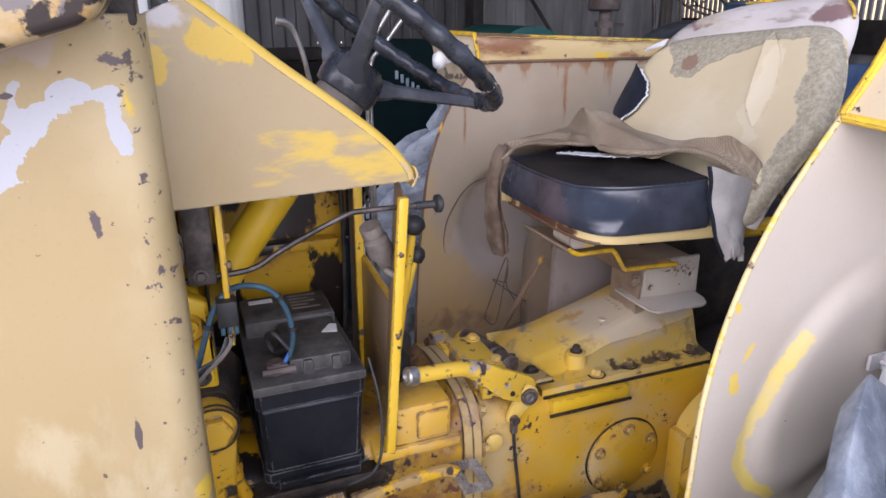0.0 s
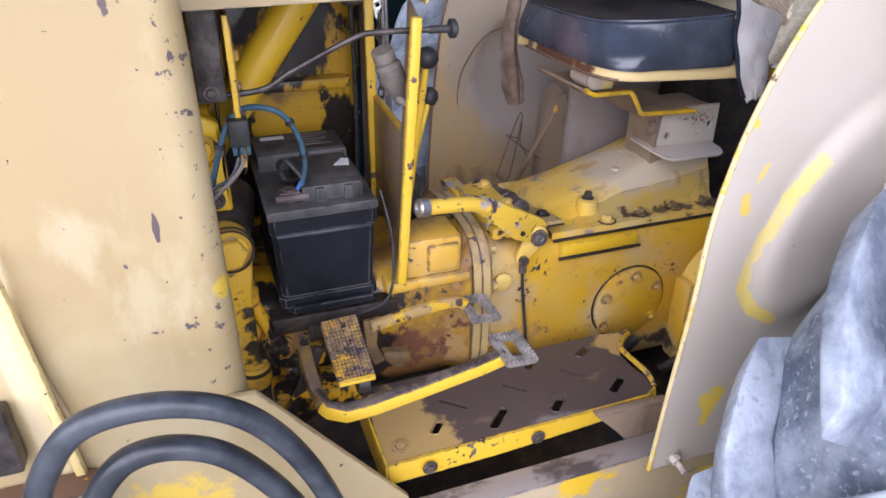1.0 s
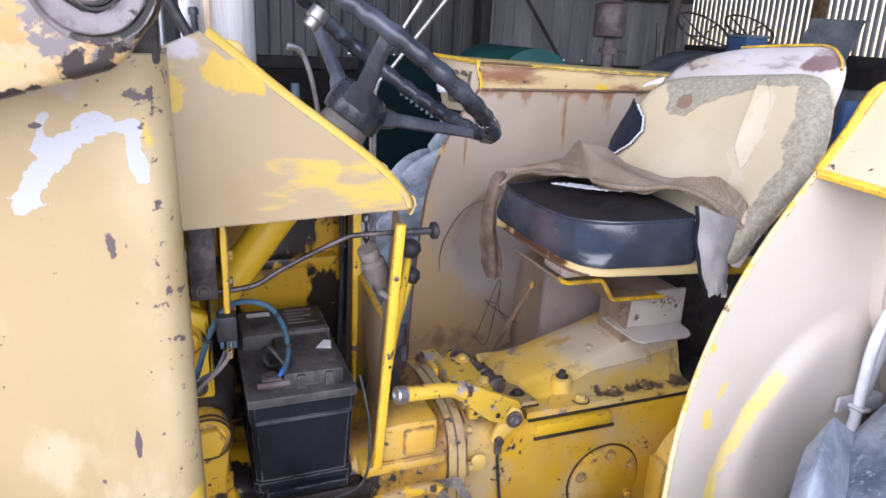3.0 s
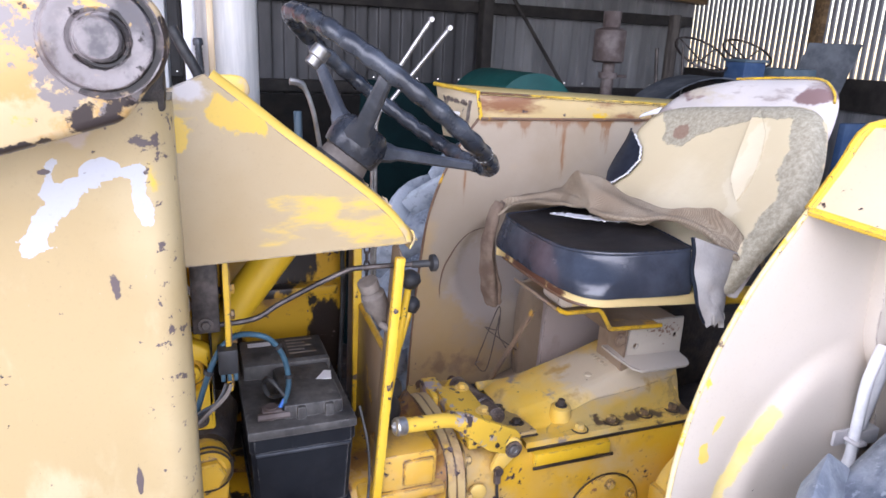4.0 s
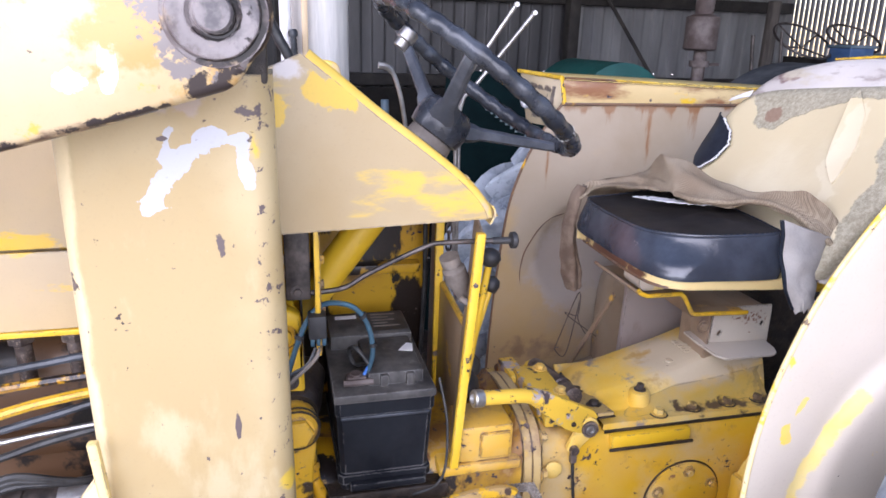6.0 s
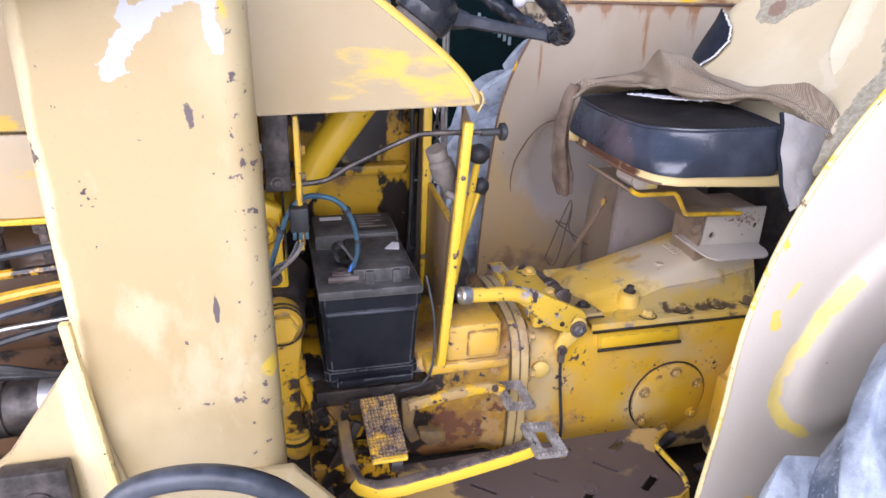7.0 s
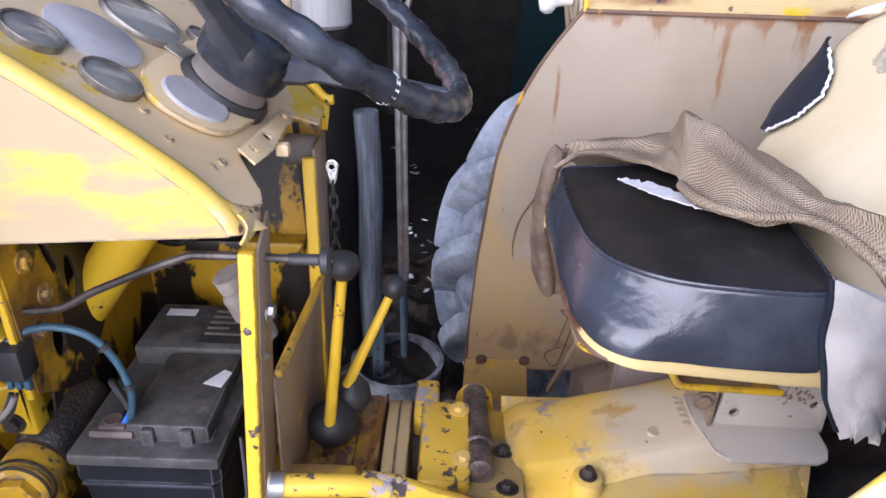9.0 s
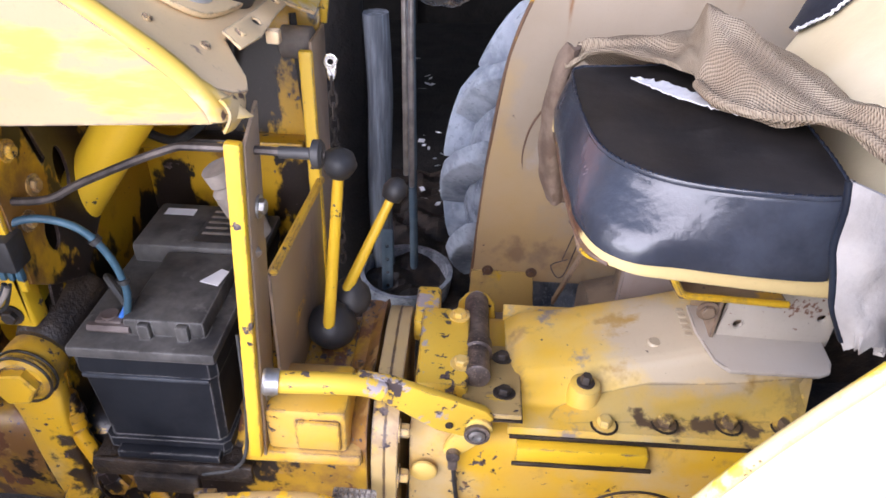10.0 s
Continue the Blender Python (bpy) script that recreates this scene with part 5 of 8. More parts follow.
for pts, r, m in (([(0.066, 0.94, 0.972), (0.056, 0.935, 0.955), (0.02, 0.935, 0.92), (-0.043, 0.935, 0.855), (-0.07, 0.94, 0.82)], 0.003, mat_dustgrey), ([(0.060, 0.945, 0.972), (0.045, 0.94, 0.945), (0.012, 0.94, 0.925), (-0.05, 0.94, 0.86), (-0.08, 0.945, 0.83)], 0.003, mat_rubber), ([(0.066, 0.945, 0.972), (0.05, 0.945, 0.94), (0.02, 0.95, 0.92), (-0.03, 0.95, 0.89)], 0.002, mat_wire), ([(-0.01, 0.99, 1.19), (0.0, 0.98, 1.14), (0.02, 0.985, 1.10), (0.03, 0.985, 1.05)], 0.003, mat_white), ([(-0.03, 0.99, 1.19), (0.0, 0.985, 1.13), (0.015, 0.985, 1.08), (-0.01, 0.985, 1.06)], 0.003, mat_putty), ([(0.0, 0.99, 1.19), (0.01, 0.985, 1.12), (0.0, 0.985, 1.06)], 0.002, mat_orange)):
    part("wire", tube(spline(pts, 6), r, 8), m, tractor)
part("regulator", join(box(-0.14, 0.015, 1.0, 1.06, 1.05, 1.185, 0.01), lathe([(0, 0.045), (0.05, 0.045), (0.056, 0.038)], (-0.085, 1.02, 1.11), (0, -1, 0), 20)), mat_grease_shade, tractor, "oily black regulator housing")
part("grey_splash", slab([tuple(p) for p in spline([(-0.05, 0.972, 1.14), (-0.02, 0.972, 1.135), (-0.012, 0.972, 1.11), (-0.02, 0.972, 1.085), (-0.04, 0.972, 1.075), (-0.055, 0.972, 1.10)], 4, True)], (0, 0.03, 0), 0.002), mat_putty, tractor, "pale grey splash of primer")
part("battery_cable", tube(spline([(0.004, 0.955, 0.86), (0.010, 0.957, 0.90), (0.024, 0.960, 0.948), (0.043, 0.962, 1.000), (0.064, 0.97, 1.027), (0.090, 0.985, 1.030), (0.126, 0.992, 1.016), (0.149, 0.995, 0.981), (0.157, 0.997, 0.932), (0.148, 0.998, 0.893)], 8), 0.0044, 12), mat_wire_blue, tractor, "stiff blue-grey battery cable", 60)
for q, d in (((0.140, 0.994, 1.0), (0.5, 0.1, -0.8)), ((0.157, 0.997, 0.945), (0.1, 0, -1)), ((0.036, 0.961, 0.985), (0.3, 0, 0.9))):
    part("cable_tie", lathe([(-0.003, 0.0072), (0.003, 0.0072)], q, d, 12), mat_black, tractor)
part("cable_tip", rod((0.150, 0.998, 0.905), (0.140, 0.995, 0.888), 0.003, 8), mat_tip, tractor, "bright blue crimped cable tip")
part("pull_rod", tube(spline([(-0.03, 0.985, 1.045), (0.06, 0.983, 1.050), (0.11, 0.985, 1.055), (0.15, 0.99, 1.075), (0.24, 0.99, 1.115), (0.28, 0.988, 1.122), (0.40, 0.985, 1.122)], 8), 0.0045, 8), mat_darksteel, tractor, "bent steel pull rod")
part("pull_knob", lathe([(0, 0.006), (0.03, 0.006), (0.033, 0.014), (0.04, 0.0145), (0.043, 0.011)], (0.355, 0.986, 1.122), (1, 0, 0), 18), mat_black, tractor, "black pull knob")
for pts, r in (([(0.05, 1.29, 1.0), (0.12, 1.28, 0.985), (0.19, 1.29, 1.05), (0.22, 1.30, 1.16)], 0.007), ([(0.30, 1.29, 1.17), (0.305, 1.28, 1.12), (0.31, 1.29, 0.95), (0.30, 1.28, 0.75)], 0.005), ([(0.275, 1.0, 0.87), (0.284, 0.97, 0.80), (0.280, 0.955, 0.72), (0.262, 0.95, 0.685), (0.22, 0.945, 0.675)], 0.0024)):
    part("cable", tube(spline(pts, 8), r, 8), mat_wire, tractor)

# uprights behind the bay
near_up = part("bay_upright", slab([(0.304, 0.957, 0.705), (0.304, 1.012, 0.72), (0.333, 1.008, 1.165), (0.333, 0.957, 1.14)], (-0.004, 0, 0), 0.001, holes=()), mat_taupe, tractor, "taupe upright with a bright yellow edge")
part("upright_edge", box(0.301, 0.317, 0.945, 0.957, 0.715, 1.148, 0.003, Matrix.Translation((0.309, 0, 0.93)) @ pose(0, 0, 0, 0, 4.0, 0) @ Matrix.Translation((-0.309, 0, -0.93))), mat_edge, near_up, "bright yellow flange")
part("upright_bolt", bolts([(0.328, 0.985, 1.06), (0.310, 0.98, 0.80)], (1, 0, 0), 0.008, 0.006), mat_steel, near_up)
far_up = part("bay_upright", slab([(0.33, 1.238, 0.72), (0.33, 1.32, 0.72), (0.335, 1.32, 1.15), (0.335, 1.238, 1.15)], (-0.004, 0, 0), 0.001), mat_taupe, tractor, "taupe upright with a bright yellow edge")
part("upright_edge", box(0.318, 0.336, 1.230, 1.240, 0.72, 1.14, 0.003), mat_edge, far_up, "bright yellow flange")
part("lower_panel", slab([(0.318, 1.008, 0.70), (0.330, 1.24, 0.70), (0.334, 1.24, 0.955), (0.322, 1.008, 0.955)], (-0.004, 0, 0), 0.001), mat_taupe, tractor, "brown dusty lower panel")
part("panel_edge", rod((0.324, 1.012, 0.957), (0.335, 1.235, 0.957), 0.006, 8), mat_yellow, tractor)
part("coil_bush", join(lathe([(0, 0.018), (0.002, 0.021), (0.040, 0.021), (0.042, 0.018)], (0.288, 1.272, 1.138), (1, 0, 0), 20)), mat_dustgrey, tractor, "grey rubber bush")
part("fuel_strainer", join(lathe([(0, 0.010), (0.008, 0.020), (0.034, 0.021), (0.046, 0.014), (0.075, 0.010), (0.078, 0.006)], (0.292, 1.002, 1.078), (0.35, 0.15, -0.9), 20), lathe([(0, 0.017), (0.016, 0.017)], (0.285, 1.0, 1.094), (0.35, 0.15, -0.9), 16), rod((0.306, 0.99, 1.022), (0.325, 0.97, 1.010), 0.006, 10)), mat_dustgrey, tractor, "dusty grey fuel strainer")

# chain hanging from a bright tab
tab = part("chain_tab", slab([tuple(Vector((0.352 + 0.0, 1.262, 1.115)) + Vector((0.011 * math.cos(a) * (1.0 if math.sin(a) > 0 else 0.75), 0, 0.013 * math.sin(a) * (1 if math.sin(a) > 0 else 1.9)))) for a in np.linspace(0, 2 * math.pi, 20, endpoint=False)], (0, 0.003, 0), 0.0005, holes=(circle((0.352, 1.262, 1.117), 0.004, 10),)), mat_chrome, tractor, "bright steel tab with a hanging chain")
for i in range(16):
    z = 1.085 - 0.0185 * i
    a = 0.0 if i % 2 else 1.57
    pts = [(0.353 + 0.0055 * math.cos(t) * math.cos(a), 1.262 + 0.0055 * math.cos(t) * math.sin(a), z + 0.0125 * math.sin(t)) for t in np.linspace(0, 2 * math.pi, 12, endpoint=False)]
    part("chain_link", tube(pts, 0.0019, 6, True), mat_darksteel, tab)

# ---- gear levers ----
for foot, knob, k in (((0.358, 1.118, 0.790), (0.390, 1.097, 1.055), 0.021), ((0.376, 1.172, 0.815), (0.440, 1.228, 0.950), 0.018)):
    f, q = Vector(foot), Vector(knob)
    lv = part("gear_lever", tube([f - Vector((0, 0, 0.02)), f, q], [0.0085, 0.0085, 0.0065], 10), mat_edge, tractor, "yellow gear lever with a black knob")
    part("knob", lathe([(-0.018, 0.004), (-0.014, 0.014), (0.0, k), (0.012, k * 0.8), (0.018, 0.005)], q, q - f, 20), mat_black, lv, "round black knob", 60)
for c, r in (((0.358, 1.140, 0.772), 0.036), ((0.378, 1.182, 0.792), 0.031)):
    part("lever_boot", lathe([(-r * 0.8, r * 0.6), (-r * 0.4, r * 0.93), (0, r), (r * 0.45, r * 0.88), (r * 0.8, r * 0.55), (r, 0.012)], c, (0.1, 0, 1), 24), mat_black, tractor, "round black rubber boot", 60)

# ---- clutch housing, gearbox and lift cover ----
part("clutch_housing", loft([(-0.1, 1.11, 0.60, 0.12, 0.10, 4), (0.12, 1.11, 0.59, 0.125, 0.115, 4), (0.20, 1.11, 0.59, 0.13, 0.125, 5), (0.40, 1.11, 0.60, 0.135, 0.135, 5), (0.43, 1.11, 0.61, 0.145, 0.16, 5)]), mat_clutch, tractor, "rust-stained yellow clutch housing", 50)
part("housing_box", join(box(0.305, 0.408, 0.962, 1.05, 0.712, 0.785, 0.008), box(0.345, 0.40, 0.956, 0.964, 0.722, 0.772, 0.004), box(0.27, 0.425, 0.958, 1.05, 0.690, 0.712, 0.006)), mat_yellow, tractor, "yellow boxed casting")
part("lever_turret", join(lathe([(0, 0.085), (0.025, 0.083), (0.038, 0.065), (0.05, 0.042)], (0.365, 1.145, 0.69), (0, 0, 1), 24), lathe([(0, 0.026), (0.012, 0.026)], (0.345, 1.065, 0.738), (0, -0.3, 1), 6), box(0.39, 0.43, 1.08, 1.24, 0.70, 0.748, 0.012)), mat_clutch, tractor, "rusty yellow lever turret")
for x in (0.443, 0.461):
    part("flange", loft([(x - 0.008, 1.112, 0.597, 0.148, 0.170, 3.6), (x + 0.008, 1.112, 0.597, 0.148, 0.170, 3.6)], 44), mat_flange, tractor, "dusty bell housing flange", 50)
part("flange_seam", loft([(0.4505, 1.112, 0.597, 0.1486, 0.1706, 3.6), (0.4535, 1.112, 0.597, 0.1483, 0.1703, 3.6)], 44), mat_throttle, tractor, "", 50)
part("flange_bolt", bolts([(0.470, 0.974, 0.66), (0.470, 0.974, 0.54), (0.470, 0.99, 0.73)], (1, 0, 0), 0.010, 0.012), mat_yellow, tractor)
part("blanking_plug", lathe([(0, 0.018), (0.004, 0.018), (0.006, 0.015)], (0.503, 0.990, 0.655), (0, -1, 0), 20), mat_cover, tractor)
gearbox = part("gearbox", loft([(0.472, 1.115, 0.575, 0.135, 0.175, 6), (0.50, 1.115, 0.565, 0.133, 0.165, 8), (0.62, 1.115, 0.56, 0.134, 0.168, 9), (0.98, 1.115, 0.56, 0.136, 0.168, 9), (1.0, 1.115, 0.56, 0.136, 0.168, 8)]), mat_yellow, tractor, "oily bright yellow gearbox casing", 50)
# Rear end of the gearbox as a part of its own, in black.
part("axle_centre", loft([(0.985, 1.13, 0.54, 0.12, 0.14, 6), (1.25, 1.13, 0.54, 0.16, 0.18, 5)]), mat_grease_shade, tractor, "rear end of the gearbox, coloured black", 50)
part("side_rib", box(0.612, 0.785, 0.972, 0.99, 0.695, 0.722, 0.004), mat_edge, gearbox)
# Black strip laid along the rib's underside as its painted shadow.
part("rib_shadow_gap", box(0.608, 0.792, 0.9700, 0.974, 0.6895, 0.6955, 0.0012), mat_grease_shade, gearbox)
cover = part("side_cover", lathe([(0, 0.084), (0.006, 0.084), (0.008, 0.081), (0.009, 0.0)], (0.790, 0.982, 0.553), (0, -1, 0), 48), mat_yellow, gearbox, "round bolted side cover")
part("gasket", lathe([(0, 0.0880), (0.0035, 0.0872)], (0.790, 0.982, 0.553), (0, -1, 0), 48), mat_grease_shade, cover)
part("cover_bolt", bolts([(0.790 + dx, 0.974, 0.553 + dz) for dx, dz in ((0.006, 0.064), (0.062, 0.030), (-0.060, 0.024), (0.062, -0.045), (-0.058, -0.048), (0.0, -0.072))], (0, -1, 0), 0.0085, 0.007), mat_yellow, cover)


def lift_cover():
    xs = [(0.60, 0.745), (0.625, 0.762), (0.70, 0.778), (0.80, 0.806), (0.88, 0.832), (0.99, 0.835), (1.0, 0.832)]

    def f(u, v):
        k = u * (len(xs) - 1)
        i = min(int(k), len(xs) - 2)
        x, zt = (xs[i][j] + (xs[i + 1][j] - xs[i][j]) * (k - i) for j in (0, 1))
        prof = [(0.992, 0.726), (0.992, 0.740), (1.015, 0.741), (1.030, 0.743), (1.038, 0.750), (1.050, 0.5 * zt + 0.5 * 0.745), (1.066, zt - 0.006), (1.080, zt), (1.20, zt), (1.225, zt - 0.02), (1.245, 0.742), (1.245, 0.726)]
        q = v * (len(prof) - 1)
        j = min(int(q), len(prof) - 2)
        y, z = (prof[j][m] + (prof[j + 1][m] - prof[j][m]) * (q - j) for m in (0, 1))
        return (x, y, z + 0.0015 * noise.noise((x * 14, y * 14, 3)))
    bm = sheet(f, 24, 33)
    ends = [e for e in bm.edges if e.is_boundary]
    bmesh.ops.holes_fill(bm, edges=ends)
    return bm


lift = part("lift_cover", lift_cover(), mat_cover, gearbox, "dusty yellow cast cover with a row of bolts", 55)
part("cover_bolt", bolts([(0.727, 1.004, 0.741), (0.808, 1.012, 0.741), (0.893, 1.016, 0.741), (0.968, 1.018, 0.741)], (0, 0, 1), 0.010, 0.011), mat_cover, lift)
part("cover_gasket", box(0.603, 1.0, 0.9888, 0.9925, 0.7200, 0.7262, 0.0012), mat_grease_shade, lift)
for q in ((0.727, 1.004, 0.741), (0.808, 1.012, 0.741), (0.893, 1.016, 0.741), (0.968, 1.018, 0.741)):
    part("grease_ring", lathe([(0, 0.0185), (0.0012, 0.0185), (0.0016, 0.015)], q, (0, 0, 1), 16), mat_grease_shade, lift)
part("boss_ring", lathe([(0, 0.0265), (0.0022, 0.0262)], (0.702, 1.042, 0.742), (0, 0, 1), 24), mat_grease_shade, lift)
part("filler_boss", lathe([(0, 0.024), (0.02, 0.022), (0.034, 0.020), (0.036, 0.017)], (0.702, 1.042, 0.742), (0, 0, 1), 24), mat_cover, lift)
part("filler_bolt", bolts([(0.702, 1.042, 0.778)], (0, 0, 1), 0.008, 0.012), mat_darksteel, lift)
part("small_boss", [lathe([(0, 0.010), (0.004, 0.008)], (0.80, 1.10, 0.804), (0, 0, 1), 14), lathe([(0, 0.012), (0.01, 0.010)], (0.655, 1.215, 0.742), (0, 0, 1), 14), lathe([(0, 0.016), (0.006, 0.014)], (0.76, 1.225, 0.75), (0, 0, 1), 6)], mat_cover, lift)
numerals = []
for i, (dx, s) in enumerate(((0.0, 5), (0.016, 2), (0.030, 5))):
    for k in range(s):
        numerals.append(box(0.838 + dx, 0.849 + dx, 1.10 + 0.013 * k + 0.01 * (s == 2), 1.107 + 0.013 * k + 0.01 * (s == 2), 0.820 + dx * 0.32, 0.8225 + dx * 0.32, 0.0008))
part("cast_marks", join(*numerals), mat_cover, lift)
# top hinge plate, pin and lever
hinge = part("hinge_plate", slab([(0.555, 0.998, 0.752), (0.626, 0.998, 0.752), (0.632, 1.165, 0.752), (0.592, 1.165, 0.752), (0.585, 1.10, 0.752), (0.545, 1.06, 0.752)], (0, 0, 0.008), 0.002), mat_hinge, gearbox, "dusty hinge plate")
part("plate_gasket", slab([(0.592 + 1.045 * (x - 0.592), 1.07 + 1.03 * (y - 1.07), 0.7495) for x, y in ((0.555, 0.998), (0.626, 0.998), (0.632, 1.165), (0.592, 1.165), (0.585, 1.10), (0.545, 1.06))], (0, 0, 0.0025), 0.0), mat_grease_shade, hinge)
part("plate_bolt", bolts([(0.605, 1.044, 0.760), (0.606, 1.130, 0.760)], (0, 0, 1), 0.010, 0.008), mat_darksteel, hinge)
part("hinge_pin", lathe([(0, 0.014), (0.002, 0.018), (0.055, 0.018), (0.057, 0.022), (0.082, 0.022), (0.084, 0.019), (0.21, 0.019), (0.215, 0.014)], (0.568, 1.055, 0.775), (0, 1, 0.02), 20), mat_pin, hinge, "greasy pivot tube")
part("hinge_ear", slab([(0.53, 1.276, 0.72), (0.605, 1.276, 0.72), (0.598, 1.276, 0.772), (0.583, 1.276, 0.788), (0.568, 1.276, 0.792), (0.552, 1.276, 0.787), (0.54, 1.276, 0.772)], (0, 0.006, 0), 0.001), mat_lever, hinge)
part("top_block", join(box(0.475, 0.545, 1.02, 1.18, 0.735, 0.782, 0.006), box(0.48, 0.53, 1.0, 1.03, 0.74, 0.765, 0.004), box(0.462, 0.50, 1.15, 1.24, 0.735, 0.775, 0.006)), mat_lever, gearbox, "chipped yellow top block")
part("block_gasket", box(0.473, 0.547, 1.018, 1.182, 0.7335, 0.7375, 0.001), mat_grease_shade, gearbox)
part("block_bolt", bolts([(0.535, 1.06, 0.782), (0.53, 1.16, 0.782), (0.645, 1.17, 0.744)], (0, 0, 1), 0.010, 0.008), mat_cover, gearbox)
lever = part("diff_lever", tube(spline([(0.322, 0.930, 0.862), (0.40, 0.944, 0.851), (0.43, 0.952, 0.842), (0.45, 0.955, 0.832)], 5), 0.0130, 16), mat_lever, tractor, "chipped yellow hand lever")
part("lever_cap", lathe([(-0.001, 0.0), (-0.001, 0.0075), (-0.006, 0.009), (-0.006, 0.0135), (-0.003, 0.0158), (0.012, 0.0152)], (0.322, 0.930, 0.862), (1, 0.16, -0.13), 18), mat_steel, lever, "bare steel end cap")
part("lever_plate", slab([(x, 0.950 + 0.19 * (x - 0.42), z) for x, z in ((0.42, 0.860), (0.46, 0.846), (0.575, 0.780), (0.588, 0.763), (0.55, 0.735), (0.515, 0.752), (0.44, 0.818), (0.415, 0.836))], (0, 0.012, 0), 0.003), mat_lever, lever, "flat chipped yellow lever plate")
part("plate_hole", lathe([(0, 0.005), (0.003, 0.005)], (0.53, 0.9715, 0.762), (0, -1, 0), 12), mat_grease_shade, lever)
crank = part("crank", slab([tuple(p) for p in spline([(0.552, 0.945, 0.763), (0.572, 0.945, 0.768), (0.585, 0.945, 0.752), (0.575, 0.945, 0.732), (0.545, 0.945, 0.700), (0.530, 0.945, 0.697), (0.524, 0.945, 0.712)], 4, True)], (0, 0.010, 0), 0.002), mat_cover, lever)
part("crank_nut", lathe([(0, 0.0165), (0.005, 0.0165), (0.0055, 0.0125), (0.003, 0.012)], (0.565, 0.944, 0.747), (0, -1, 0), 24), mat_pin, crank, "dark washer ring")
part("crank_bolt", lathe([(0, 0.0105), (0.007, 0.0105), (0.008, 0.0065), (0.005, 0.0055), (0.005, 0.0)], (0.565, 0.944, 0.747), (0, -1, 0), 20), mat_steel, crank, "shiny pivot bolt")
part("clevis", join(lathe([(0, 0.009), (0.010, 0.009), (0.011, 0.004)], (0.536, 0.946, 0.705), (0, -1, 0), 14), box(0.530, 0.543, 0.938, 0.950, 0.676, 0.702, 0.003)), mat_pin, crank)
part("link_rod", tube(spline([(0.538, 0.946, 0.672), (0.543, 0.946, 0.62), (0.556, 0.946, 0.52), (0.556, 0.946, 0.44)], 4), 0.0032, 8), mat_black, crank)

GEAR_AT = Vector((0.011, 0.016, -0.010))
gearbox.location = GEAR_AT
lever.location = (0.004, 0.012, -0.007)
crank.location = (0.001, 0.030, -0.001)
hinge.matrix_basis = Matrix.Translation(Vector((0.6, 1.04, 0.754)) - GEAR_AT) @ Matrix.Rotation(radians(-11), 4, "X") @ Matrix.Translation((-0.6, -1.04, -0.76))

# steering drop arm beside the bay
dropper = part("drop_arm", slab([tuple(p) for p in spline([(-0.010, 0.925, 0.815), (-0.008, 0.925, 0.74), (-0.004, 0.925, 0.66), (0.008, 0.925, 0.585), (0.048, 0.925, 0.585), (0.046, 0.925, 0.66), (0.047, 0.925, 0.74), (0.050, 0.925, 0.815)], 5, True)], (0, 0.024, 0), 0.005), mat_yellow, tractor, "flat yellow steering drop arm", 50)
part("arm_shaft", lathe([(0, 0.033), (0.012, 0.038), (0.09, 0.040), (0.10, 0.034)], (0.026, 0.962, 0.842), (0.15, 1, 0.25), 28), mat_grease_shade, dropper, "black greasy shaft housing")
part("ball_joint", join(lathe([(-0.03, 0.032), (0.0, 0.036), (0.022, 0.036), (0.028, 0.032), (0.032, 0.034), (0.036, 0.030), (0.04, 0.026)], (0.02, 0.95, 0.83), (0.1, -1, 0.05), 32), lathe([(0.038, 0.0245), (0.052, 0.0245), (0.054, 0.022)], (0.02, 0.95, 0.83), (0.1, -1, 0.05), 6)), mat_yellow, dropper, "large hexagon nut on the arm")
part("lower_joint", lathe([(0, 0.022), (0.012, 0.026), (0.03, 0.026), (0.045, 0.020)], (0.034, 0.925, 0.615), (0.05, 0, -1), 20), mat_yellow, dropper)
part("joint_band", lathe([(0, 0.0275), (0.006, 0.0275)], (0.0345, 0.925, 0.607), (0.05, 0, -1), 20), mat_grease_shade, dropper)
part("joint_ring", [tube(circle((0.0235, 0.926 - 0.011 * k, 0.8315), 0.0362 - 0.0012 * k, 32), 0.0018, 6, True) for k in range(2)], mat_grease_shade, dropper)
dropper.location = (0.004, 0.035, -0.008)
steer = part("steering_box", join(loft([(-0.02, 1.02, 0.66, 0.09, 0.09, 3), (0.12, 1.02, 0.64, 0.085, 0.10, 3), (0.17, 1.02, 0.62, 0.07, 0.09, 3)], 22), lathe([(0, 0.062), (0.02, 0.060), (0.024, 0.050), (0.014, 0.047), (0.014, 0.0)], (0.104, 0.945, 0.652), (0.1, -1, 0.15), 28)), mat_grimy, tractor, "grease-blackened yellow steering box", 50)
part("box_bolt", [join(lathe([(0, 0.021), (0.004, 0.021)], c, (0.1, -1, 0.15), 18), lathe([(0.004, 0.017), (0.016, 0.017), (0.018, 0.014)], c, (0.1, -1, 0.15), 6)) for c in ((0.082, 0.928, 0.652), (0.094, 0.928, 0.598), (0.128, 0.93, 0.690), (0.135, 0.93, 0.625))], mat_grimy, steer)
STEER_AT = (0.005, 0.045, -0.034)
steer.location = STEER_AT
link_end = part("link_end", join(rod((0.046, 0.93, 0.745), (0.079, 0.918, 0.663), 0.011, 14), lathe([(0, 0.015), (0.018, 0.015)], (0.072, 0.921, 0.682), (0.37, -0.13, -0.92), 8), rod((0.04, 0.94, 0.80), (0.045, 0.935, 0.745), 0.013, 12), lathe([(0, 0.017), (0.014, 0.017)], (0.04, 0.938, 0.775), (0.1, 0, -1), 14)), mat_grimy, tractor, "oily link end")
link_end.location = STEER_AT
